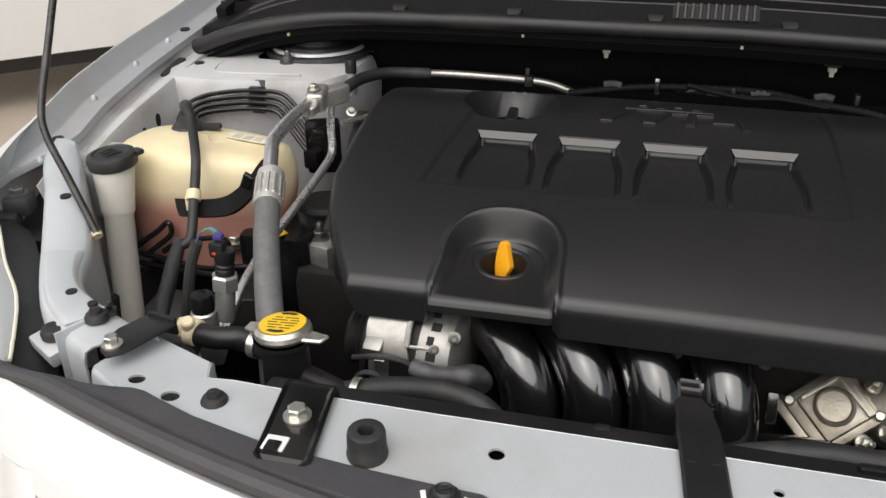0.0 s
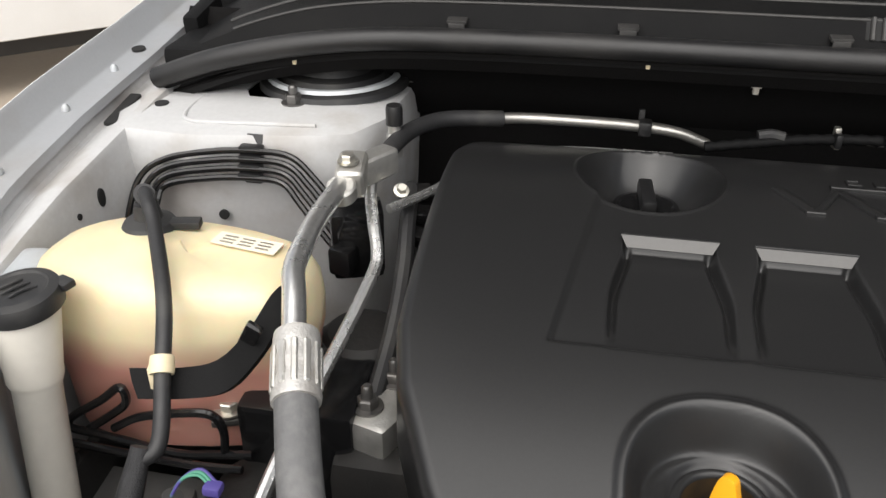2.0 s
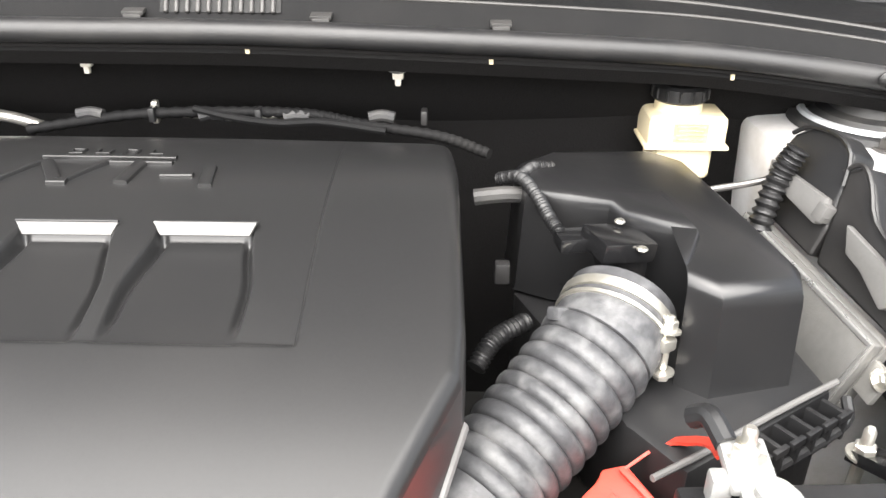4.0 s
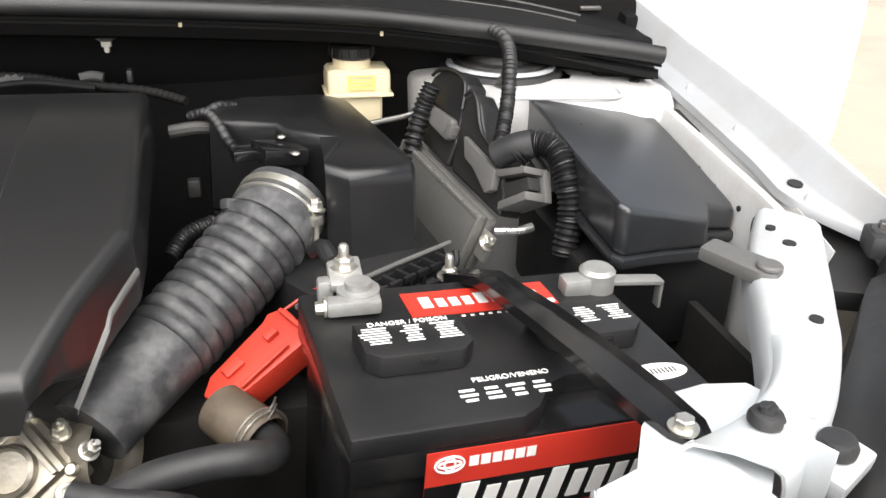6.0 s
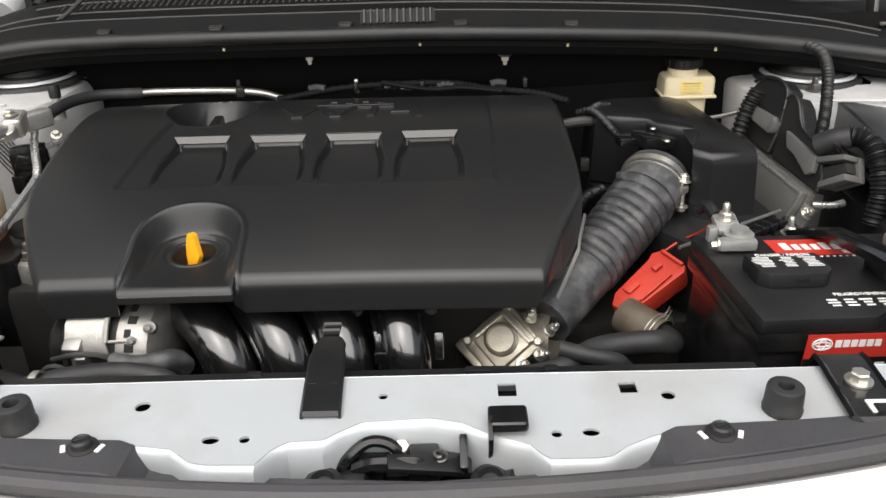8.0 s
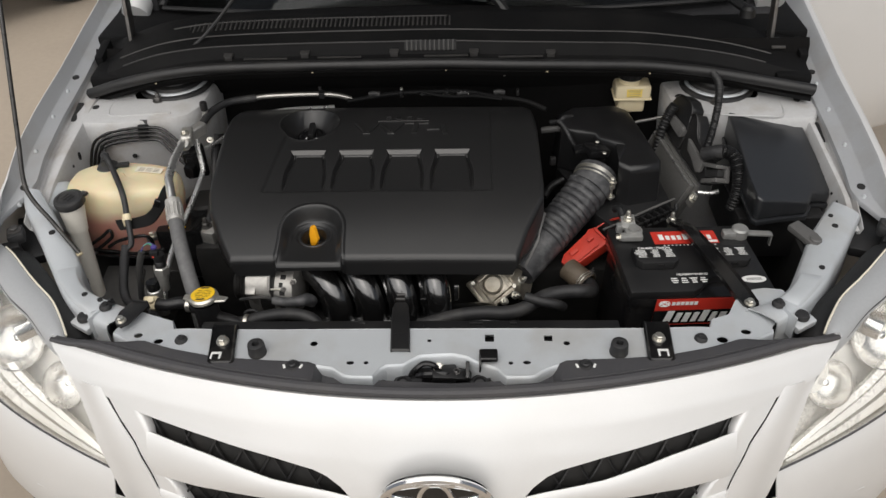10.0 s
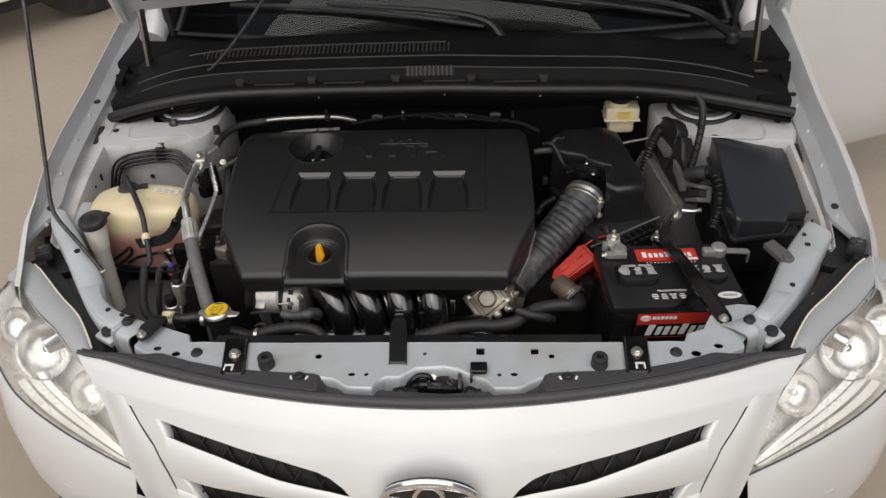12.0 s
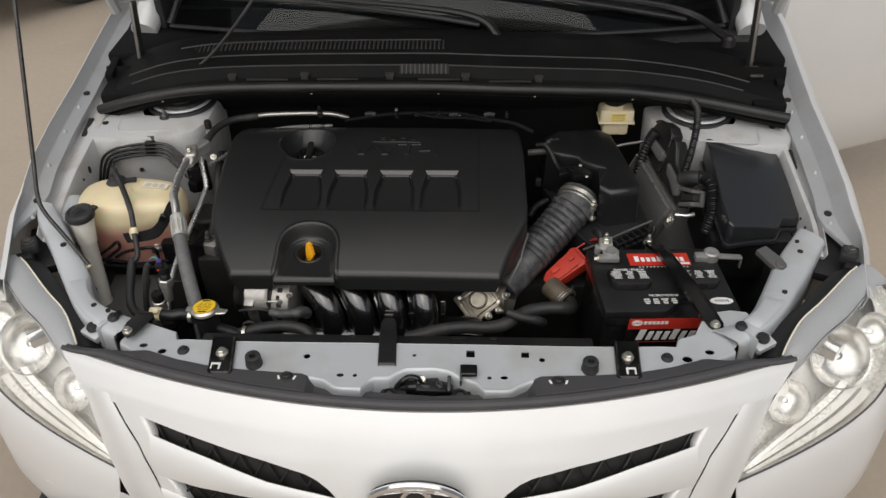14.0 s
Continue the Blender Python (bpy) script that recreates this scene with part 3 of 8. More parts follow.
rows.append([(math.copysign(min(abs(x), 0.570), x), y_front(x, z_grille_top(x)) + 0.034, z_grille_top(x) - 0.006) for x in xs])
part("hood_lip", thicken(loft(rows), 0.002), SILVER, bumper, angle=50)
# lower part of the cover and the corner pillars between grille and lamp
rows = [[(x, y_front(x, z), z) for x in np.linspace(-0.72, 0.72, 49)] for z in (0.43, 0.40, 0.33, 0.25)]
part("lower_cover", thicken(loft(rows), 0.002), SILVER, bumper, angle=50)
for side in (-1, 1):
    rows = []
    for z in np.linspace(0.702, 0.41, 14):
        xa, xb = x_gap(z) + 0.0004, x_pillar(z)
        rows.append([(side * x, y_front(x, z) + 0.003 - 0.006 * math.sin(math.pi * min(1.0, 0.2 + t)), z) for t, x in ((t, xa + (xb - xa) * t) for t in np.linspace(0, 1, 8))])
        rows[-1].append((side * (xb + 0.001), y_front(xb, z) + 0.03, z))
    part("corner_pillar", thicken(loft(rows), 0.002), SILVER, bumper, angle=60)
    rows = []
    for z in np.linspace(0.694, 0.41, 20):
        xa = lerp_rows([(0.41, 0.35), (0.53, 0.392), (0.572, 0.410), (0.590, 0.434), (0.654, 0.438), (0.681, 0.455), (0.69, 0.463)], z)
        xb = x_gap(z) - 0.0004
        rows.append([(side * xa, y_front(xa, z) + 0.024, z)] + [(side * x, y_front(x, z) + 0.004 + 0.004 * max(0.0, 1 - 8 * (x - xa) / (xb - xa)), z) for x in np.linspace(xa, xb, 9)] + [(side * (xb + 0.0008), y_front(xb, z) + 0.014, z)])
    part("grille_surround", thicken(loft(rows), 0.002), SILVER, bumper, angle=60)
    rows = []
    for z in np.linspace(0.490, 0.25, 8):
        xb = x_pillar(z)
        rows.append([(side * x, y_front(x, z) + 0.008, z) for x in (xb - 0.006, (xb + 0.60) / 2, 0.60)])
    part("pillar_backing", thicken(loft(rows), 0.002), SILVER, bumper, angle=60)
grille = thing("radiator_grille", (0, -0.02, 0.42), "dark mesh radiator grille with silver bars", "grille")
rows = [[(x, y_front(x, z) + 0.026, z) for x in np.linspace(-0.50, 0.50, 31)] for z in np.linspace(0.69, 0.42, 10)]
part("mesh_back", thicken(loft(rows), 0.004), DARK, grille)
for k in range(-14, 15):
    for lean in (-1, 1):
        x0 = k * 0.045
        pts = [(x0 + lean * 0.13 * s, y_front(min(0.52, abs(x0 + lean * 0.13 * s)), 0.685 - 0.22 * s) + 0.020, 0.685 - 0.22 * s) for s in (0, 0.33, 0.67, 1)]
        if max(abs(p[0]) for p in pts) < 0.50:
            part("mesh_wire", tube(pts, 0.0022, 5, 3), PLASTIC, grille)
for side in (-1, 1):
    for drop, depth in ((0.0, 1.0), (0.100, 0.8)):
        rows = []
        for x in np.linspace(0.104, 0.446, 18):
            zt = z_bar_top(x) - drop
            yb = y_front(x, zt)
            h = depth * lerp_rows([(0.10, 0.026), (0.25, 0.039), (0.37, 0.066), (0.45, 0.074)], x)
            rows.append([(side * x, yb + 0.016, zt - 0.022), (side * x, yb + 0.0075, zt - 0.004), (side * x, yb + 0.004, zt - 0.0005), (side * x, yb + 0.001, zt - 0.003), (side * x, y_front(x, zt - h * 0.3) - 0.001, zt - h * 0.3), (side * x, y_front(x, zt - h * 0.65) - 0.001, zt - h * 0.65), (side * x, y_front(x, zt - h) + 0.004, zt - h), (side * x, y_front(x, zt - h) + 0.036, zt - h - 0.002)])
        part("grille_bar", thicken(loft(rows), 0.002), SILVER, grille, "silver painted grille bar", angle=60)
ey = y_front(0, 0.62) - 0.012
emblem = thing("emblem", (0, ey, 0.57), "oval chrome emblem in the middle of the grille", "emblem")


def oval(rx, rz, r, cx=0.0, cz=0.633):
    p = [(cx + rx * math.cos(a), ey - 0.01 + 0.03 * abs((cz + rz * math.sin(a)) - 0.633), cz + rz * math.sin(a)) for a in (2 * math.pi * i / 40 for i in range(41))]
    return tube(p, r, 8, 1, False, False)


part("oval_ring", oval(0.078, 0.052, 0.006), CHROME, emblem)
part("inner_oval", oval(0.066, 0.020, 0.0045, 0, 0.656), CHROME, emblem)
part("upright_oval", oval(0.024, 0.045, 0.0045), CHROME, emblem)
part("back_plate", shift(lathe([(0, 0.004), (0.9, 0.003), (1, -0.01)], None, 40), pose(0, ey - 0.006, 0.633, 90, 0, 0) @ Matrix.Diagonal((0.076, 0.050, 1, 1))), GLOSSY, emblem)

# rubber seal along the front edge
sx = np.linspace(-0.612, 0.612, 121)
seal_path = []
for x in sx:
    e = smooth(0.52, 0.61, abs(x))
    seal_path.append((x, y_seal(x) + 0.012 - 0.012 * e, 0.742 - 0.004 * e))
front_seal = thing("front_seal", (0, 0.06, 0.73), "black rubber seal strip along the bumper's top edge", "seal")
part("seal_bead", tube(seal_path, lambda s: 0.0085 - 0.0045 * smooth(0.80, 1.0, abs(2 * s - 1)), 10, 1, False), SEALRUB, front_seal)
settle((0.0, -0.0190, 0.0222), bumper, grille, emblem, front_seal)
# flat flap behind the bead: on top of the support's edge outside, down in the trough before the latch
rear_edge = sorted(left_front + right_front + [(-0.62, 0.195), (-0.52, 0.157), (-0.455, 0.130), (0.455, 0.130), (0.52, 0.157), (0.62, 0.195)])
trough = [(-0.2, 0.086), (-0.179, 0.083), (-0.148, 0.079), (-0.139, 0.075), (-0.079, 0.071), (0.022, 0.065), (0.099, 0.070), (0.138, 0.072), (0.175, 0.080), (0.2, 0.086)]
rows = []
for x, y, z in seal_path:
    y, z = y - 0.0190, z + 0.0222
    u = smooth(0.170, 0.188, abs(x))
    yr = lerp_rows(trough, x) * (1 - u) + (lerp_rows(rear_edge, x) + 0.002) * u
    yr = max(min(yr, y + 0.060 - 0.042 * smooth(0.38, 0.53, abs(x))), y + 0.015)
    zr = 0.742 + 0.0218 * u - 0.012 * smooth(0.46, 0.60, abs(x))
    rows.append([(x, y + 0.003, z - 0.010), (x, y + 0.009, z - 0.004 - 0.014 * (1 - u)), (x, y + 0.014, zr + 0.0010), (x, (y + yr) / 2 + 0.006, zr + 0.0012), (x, yr - 0.001, zr), (x, yr + 0.0015, zr - 0.002 - 0.006 * (1 - u))])
part("seal_flap", thicken(loft(rows), 0.0016), SEALRUB, front_seal, "flat grey-black rubber flap", angle=30)

# ---- headlamps ----
LENS = glass("clear_lamp_lens", (0.97, 0.97, 0.96), 0.07, 1.38)
REFL = mat("lamp_reflector", (0.70, 0.69, 0.67), 0.26, 0.88, 0.05, 200, rough_vary=0.08)
HOUSING = mat("grey_lamp_housing", (0.42, 0.43, 0.44), 0.4, 0.2, 0.06, 200)
lamp_in = [(0.812, 0.337, 0.747), (0.738, 0.256, 0.744), (0.684, 0.209, 0.742), (0.637, 0.160, 0.738), (0.606, 0.134, 0.716), (0.579, 0.106, 0.692), (0.554, 0.073, 0.641), (0.533, 0.040, 0.562)]
lamp_out = [(0.832, 0.342, 0.746), (0.855, 0.300, 0.722), (0.842, 0.235, 0.675), (0.800, 0.178, 0.640), (0.755, 0.145, 0.612), (0.690, 0.110, 0.590), (0.610, 0.073, 0.573), (0.531, 0.040, 0.560)]
band_in = [(0.806, 0.386, 0.756), (0.768, 0.352, 0.756), (0.705, 0.285, 0.756), (0.652, 0.234, 0.755), (0.617, 0.186, 0.751), (0.600, 0.158, 0.746)]
band_out = [(0.838, 0.352, 0.748), (0.800, 0.323, 0.748), (0.738, 0.257, 0.747), (0.684, 0.210, 0.745), (0.640, 0.163, 0.741), (0.612, 0.140, 0.733)]
BEZEL = mat("satin_silver_lamp_bezel", (0.80, 0.79, 0.765), 0.30, 0.25, 0.06, 120, stain=(0.60, 0.57, 0.52), stain_scale=12, stain_amount=0.5)
for side in (-1, 1):
    lamp = thing("headlamp", (side * 0.70, 0.20, 0.56), "clear headlamp with chrome reflectors beside the bumper", "headlamp", "headlamps")
    a, b = spline([(side * x, y, z) for x, y, z in lamp_in], 5), spline([(side * x, y, z) for x, y, z in lamp_out], 5)

    def patch(depth, bulge, trim=0.0):
        rows_ = []
        for k, (p, q) in enumerate(zip(a, b)):
            u = k / (len(a) - 1)
            row_ = []
            for t in np.linspace(trim, 1 - trim, 11):
                c = p.lerp(q, t) + Vector((side * 0.3, -0.55, 0.75)) * bulge * math.sin(math.pi * t) * math.sin(math.pi * min(1, 0.1 + 0.9 * u)) - Vector((side * 0.1, -0.6, 0.75)).normalized() * depth
                row_.append(tuple(c))
            rows_.append(row_)
        return loft(rows_)

    lens = part("lens", thicken(patch(0.0, 0.022), 0.003), LENS, lamp, "clear plastic lens", angle=70)
    lens.visible_shadow = False
    part("back_shell", thicken(patch(0.050, -0.02), 0.003), BEZEL, lamp, angle=70)
    for edge_ in (a, b):
        off = Vector((side * 0.1, -0.6, 0.75)).normalized()
        part("shell_wall", thicken(loft([[tuple(p - off * d) for p in edge_] for d in (0.003, 0.025, 0.056)]), 0.002), BEZEL, lamp, angle=60)
    rows, band_edge = [], spline([(side * x, y, z) for x, y, z in band_in], 6)
    for p, q in zip(band_edge, spline([(side * x, y, z) for x, y, z in band_out], 6)):
        rows.append([tuple(p + Vector((0, 0, -0.006)))] + [tuple(p.lerp(q, t) + Vector((0, 0, 0.003 + 0.006 * math.sin(math.pi * t) ** 0.7))) for t in np.linspace(0, 1, 8)] + [tuple(q + Vector((side * 0.002, -0.002, -0.006)))])
    part("lens_band", thicken(loft(rows), 0.002), HOUSING, lamp, "grey band along the lamp's inner edge", angle=60)
    part("lens_edge", tube([tuple(p + Vector((-side * 0.001, 0.001, 0.003))) for p in a], 0.0022, 8, 1, False), SEALRUB, lamp)
    # stepped bezel along the lower rim
    for d0, d1, up in ((0.06, 0.16, 0.018), (0.20, 0.30, 0.024), (0.34, 0.42, 0.022)):
        rows = []
        for k, (p, q) in enumerate(zip(a, b)):
            if 14 < k < len(a) - 2:
                n_ = Vector((side * 0.1, -0.6, 0.75)).normalized()
                rows.append([tuple(q.lerp(p, d0) - n_ * (up + 0.012)), tuple(q.lerp(p, d0) - n_ * up), tuple(q.lerp(p, d1) - n_ * (up + 0.004)), tuple(q.lerp(p, d1) - n_ * (up + 0.02))])
        part("bezel_ledge", thicken(loft(rows), 0.0015), BEZEL, lamp, angle=30)
    part("lens_rim", tube([tuple(p) for p in b], 0.0024, 8, 1, False), SEALRUB, lamp)
    corner = []
    for q in b[8:]:
        col = [(q.x, q.y, q.z - 0.004), (q.x + side * 0.004, q.y - 0.004, q.z - 0.010)]
        for dz, out in ((0.05, 0.016), (0.12, 0.028), (0.22, 0.030), (0.36, 0.010)):
            col.append((q.x + side * out * 0.6, q.y - out, max(0.22, q.z - dz)))
        corner.append(col)
    part("cover_corner", thicken(loft(corner), 0.002), SILVER, bumper, angle=60)
    for (x, y, z), r, deep in (((0.728, 0.212, 0.692), 0.054, 0.05), ((0.626, 0.143, 0.652), 0.038, 0.04), ((0.800, 0.265, 0.700), 0.034, 0.03)):
        m = frame_to((side * x, y, z), (side * (x + 0.02), y - 0.09, z + 0.075))
        prof = [(r * math.sin(t), -deep * math.cos(t) * 0.8) for t in np.linspace(0.12, math.pi / 2, 9)] + [(r * 1.06, 0.003), (r * 1.06, -0.004)]
        part("reflector", lathe(prof, m, 28), REFL, lamp, "chrome reflector bowl")
        part("bulb_shield", lathe([(0, -0.004), (r * 0.13, -0.007), (r * 0.15, -0.024), (0, -0.026)], m, 16), CHROME, lamp)
    part("chrome_block", box((0.06, 0.05, 0.03), (side * 0.700, 0.232, 0.705), 0.004, (-20, 0, side * -40)), CHROME, lamp)
    # black edge plate between lamp and wing
    gap = thing("lamp_gap_plate", (side * 0.69, 0.30, 0.66), "black plastic plate between headlamp and wing", "trim plate", "lamp gap plates")
    rows = [[(p.x - side * d, p.y + d * 0.6, p.z - h) for p in band_edge[2:]] for d, h in ((0.001, 0.004), (0.016, 0.010), (0.028, 0.022), (0.032, 0.12))]
    part("plate", thicken(loft(rows), 0.003), PLASTIC, gap)
    part("cream_gasket", tube([tuple(p + Vector((-side * 0.0015, 0.0015, 0.003 + 0.0012 * (k % 7 == 3)))) for k, p in enumerate(band_edge[2:])], 0.0017, 8, 1, False), PAPER, gap, "pale gasket bead")
    pad = thing("fender_pad", (side * 0.79, 0.41, 0.74), "black rubber pad at the fender's front end", "pad", "fender pads")
    part("pad_block", box((0.030, 0.036, 0.022), (side * 0.795, 0.420, 0.752), 0.006, (0, 0, side * -25)), RUBBER, pad)
    part("pad_bolt", hexbolt((side * 0.795, 0.420, 0.763), 0.008, 0.007), STEEL, pad)
    part("pad_base", box((0.060, 0.130, 0.02), (side * 0.786, 0.455, 0.715), 0.004, (4, 0, side * -22)), PLASTIC, pad)
    part("pad_step", box((0.045, 0.026, 0.036), (side * 0.803, 0.392, 0.732), 0.006, (0, 0, side * -25)), PLASTIC, pad)

# ---- engine cover ----
cover_left = [(0.345, -0.372), (0.365, -0.388), (0.40, -0.408), (0.46, -0.436), (0.505, -0.447), (0.56, -0.449), (0.66, -0.451), (0.74, -0.452), (0.775, -0.446), (0.80, -0.428)]
cover_right = [(0.345, 0.125), (0.365, 0.138), (0.42, 0.158), (0.485, 0.188), (0.52, 0.190), (0.60, 0.188), (0.70, 0.186), (0.77, 0.181), (0.80, 0.166)]
cover_top = [(0.345, 0.737), (0.40, 0.758), (0.45, 0.776), (0.50, 0.790), (0.56, 0.804), (0.62, 0.815), (0.68, 0.821), (0.74, 0.817), (0.80, 0.800)]


cover_fit = [float(c) for c in np.polyfit([r[0] - 0.57 for r in cover_top], [r[1] for r in cover_top], 4)]


def cover_height(y):
    """The crown of the cover as one smooth curve."""
    h = 0.0
    for c in cover_fit:
        h = h * (y - 0.57) + c
    return h


def dist_arch(x, y):
    """How far a place lies inside the arched recess round the dipstick."""
    cx, hw = -0.238, 0.0560 + 0.003 * smooth(0.40, 0.345, y)
    if y > 0.410:
        return hw - (abs(x - cx) ** 2.3 + abs(y - 0.410) ** 2.3) ** (1 / 2.3)
    return hw - abs(x - cx)


SCOOPS = [(-0.2985 + 0.0943 * k, -0.2985 + 0.0943 * k + 0.0625) for k in range(4)]


def cover_z(x, y):
    z = cover_height(y) - 0.004 * ((x + 0.135) / 0.33) ** 2
    # sunken panel that carries the four scoops
    px0, px1 = -0.346 + 0.16 * (y - 0.50), 0.092
    inside = smooth(px0 - 0.002, px0 + 0.005, x) * smooth(px1 + 0.0015, px1 - 0.0015, x) * smooth(0.499, 0.504, y) * smooth(0.79, 0.70, y)
    z -= 0.0040 * inside
    if 0.495 < y < 0.611:
        for xa, xb in SCOOPS:
            flare = 0.009 * smooth(0.606, 0.545, y)
            l, r = xa - flare, xb + flare
            if l - 0.006 < x < r + 0.006:
                w = smooth(l - 0.0022, l + 0.0022, x) * smooth(r + 0.0022, r - 0.0022, x)
                floor = 0.7838 + (y - 0.49) * 0.135
                back = smooth(0.6075, 0.6020, y) * smooth(0.497, 0.507, y)
                low = min(0.0, floor - z) * back
                # narrow groove added at the foot of each side wall to darken it
                foot = max(smooth(l + 0.0066, l + 0.0028, x), smooth(r - 0.0066, r - 0.0028, x)) * smooth(0.505, 0.530, y)
                z += (low - 0.0045 * foot * back) * w
    # oil filler bowl
    r = math.hypot(x + 0.279, (y - 0.708) * 0.94)
    if r < 0.064:
        z -= 0.042 * (0.75 * min(1.0, max(0.0, (0.060 - r) / 0.030)) + 0.25 * smooth(0.060, 0.030, r))
        z += 0.0012 * smooth(0.064, 0.061, r) * smooth(0.0585, 0.0605, r)
    # dipstick recess: rounded rim, sloping wall, crescent ledge, flat floor with a round hole
    d = dist_arch(x, y)
    if d > -0.010:
        hole = math.hypot(x + 0.2375, y - 0.421)
        floor = 0.7365 + 0.085 * (y - 0.35) + 0.0030 * smooth(0.0290, 0.0330, hole)
        z += 0.0024 * smooth(-0.008, -0.002, d) * smooth(0.003, -0.001, d)
        z += (min(floor, z) - z) * smooth(0.0, 0.0135, d) ** 0.9
        z += 0.0016 * smooth(0.0105, 0.0135, d) * smooth(0.0195, 0.0150, d) * smooth(0.385, 0.42, y)
        z += -0.060 * smooth(0.0246, 0.0232, hole)
    return z


cover = thing("engine_cover", (-0.135, 0.57, 0.66), "black satin plastic engine cover with four scoops and a filler bowl", "engine cover")
ny, nx = 320, 640
y0, y1 = 0.345, 0.80
rows = []
for j in range(ny + 1):
    y = y0 + (y1 - y0) * j / ny
    xl, xr = lerp_rows(cover_left, y), lerp_rows(cover_right, y)
    row = []
    for i in range(nx + 1):
        x = xl + (xr - xl) * i / nx
        d = min(x - xl, xr - x, (y - y0 - 0.012) if dist_arch(x, y) < 0 else (y - y0) * 1.6 + 0.002, (y1 - y))
        rim = 0.010
        drop = rim * (1 - math.sqrt(max(0.0, 1 - (1 - max(0.0, min(d, rim)) / rim) ** 2)))
        short = max(0.0, y0 + 0.012 - y) * (1 - smooth(-0.006, 0.001, dist_arch(x, y)))
        row.append((x, y + short * 0.93, cover_z(x, y + short) - drop - 1.6 * short))
    rows.append(row)
# skirt all round
bm = loft(rows)
edge = rows[0] + [r[-1] for r in rows[1:]] + rows[-1][::-1][1:] + [r[0] for r in rows[::-1]][1:-1]
mid = Vector((-0.135, 0.57, 0))
sk = []
for d, grow in ((0, 1.0), (0.005, 1.0008), (0.018, 1.002), (0.0255, 1.0022), (0.027, 0.9985)):
    sk.append([(mid.x + (p[0] - mid.x) * grow, mid.y + (p[1] - mid.y) * grow, p[2] - d * (0.28 + 1.62 * smooth(0.36, 0.43, p[1]))) for p in edge])
part("cover_shell", merge(bm, loft(sk, True)), COVER, cover, angle=60)
# strips on the rear wall of each scoop, sky reflection painted as pale grey
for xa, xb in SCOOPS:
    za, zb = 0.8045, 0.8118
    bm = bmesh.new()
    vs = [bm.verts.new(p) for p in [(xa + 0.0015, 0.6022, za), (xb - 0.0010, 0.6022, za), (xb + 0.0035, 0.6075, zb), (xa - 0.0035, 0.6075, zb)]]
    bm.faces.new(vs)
    part("scoop_reflection_strip", thicken(bm, 0.003), GREYPL, cover, "pale grey strip painting the sky's reflection on the scoop's rear wall")
    part("strip_edge", tube([(xa - 0.0035, 0.6080, zb + 0.0004), (xb + 0.0035, 0.6080, zb + 0.0004)], 0.0011, 8, 1, False), COVER, cover)
# flange on the right edge; its bright reflection is painted in pale grey
rows = []
for x, y, z in ((0.1905, 0.475, 0.752), (0.183, 0.445, 0.750), (0.177, 0.422, 0.747), (0.175, 0.413, 0.740), (0.163, 0.402, 0.716), (0.151, 0.392, 0.692)):
    rows.append([(x - 0.0012, y + 0.001, z + 0.002), (x + 0.0006, y, z + 0.001), (x + 0.0014, y - 0.001, z - 0.001), (x + 0.0008, y - 0.001, z - 0.004)])
part("edge_flange", thicken(loft(rows), 0.0012), GREYPL, cover, "edge flange in pale grey that paints its bright reflection")
cap = thing("oil_filler_cap", (-0.279, 0.715, 0.765), "black plastic oil filler cap with a grip bar", "cap")
part("cap_disc", lathe([(0, 0.014), (0.021, 0.014), (0.023, 0.016), (0.027, 0.015), (0.030, 0.010), (0.030, 0)], pose(-0.279, 0.708, 0.7735), 32), GLOSSY, cap)
for k, (bx_, by_, bw_) in enumerate(((-0.288, 0.694, 0.007), (-0.2885, 0.6905, 0.005), (-0.266, 0.693, 0.010))):
    part("cap_mark", box((bw_, 0.0016, 0.0006), (bx_, by_, 0.7884), 0.0002, (0, 0, 60 if k < 2 else 0)), WHITE, cap, "pale printed mark")
part("grip_bar", box((0.013, 0.050, 0.014), (-0.279, 0.712, 0.7945), 0.004, (0, 0, 3)), PLASTIC, cap)
dip = thing("dipstick", (-0.240, 0.418, 0.69), "yellow plastic oil dipstick handle in the cover's recess", "dipstick")
bm = lathe([(0.000, 0), (0.0030, 0.0), (0.0030, 0.012), (0.0, 0.013)], pose(-0.239, 0.419, 0.716), 12)
blade = [(-0.0045, 0.0), (0.0036, 0.0), (0.0062, 0.007), (0.0112, 0.019), (0.0098, 0.025), (0.0056, 0.037), (0.0030, 0.044), (-0.0030, 0.045), (-0.0062, 0.040), (-0.0080, 0.025), (-0.0070, 0.011)]
part("handle", merge(bm, prism([(p.x, p.y) for p in spline([(x, y, 0) for x, y in blade + blade[:1]], 3)[:-1]], -0.0034, 0.0034, 0.0022, 2, pose(-0.239, 0.417, 0.724, 82, 0, -32) @ Matrix.Diagonal((1.0, 0.95, 1, 1)))), YELLOW, dip)
part("guide_pin", tube([(-0.232, 0.408, 0.728), (-0.226, 0.408, 0.729), (-0.216, 0.410, 0.729)], 0.0009, 6, 4), ZINC, dip)
ringm = pose(-0.2375, 0.421, 0.7430, 4.9, 0, 0)
part("hole_rim", shift(lathe([(0.0300, -0.0016), (0.0275, 0.0008), (0.0255, 0.0010), (0.0238, 0.0002), (0.0228, -0.0020)], None, 64), ringm), COVER, cover, angle=60)
part("hole_wall", shift(lathe([(0.0229, -0.0018), (0.0226, -0.034)], None, 48), ringm), mat("brown_stained_hole_wall", (0.060, 0.036, 0.014), 0.6, 0, 0.4, 200, stain=(0.012, 0.010, 0.008), stain_scale=30, stain_amount=0.9), cover, "brown stained hole wall")
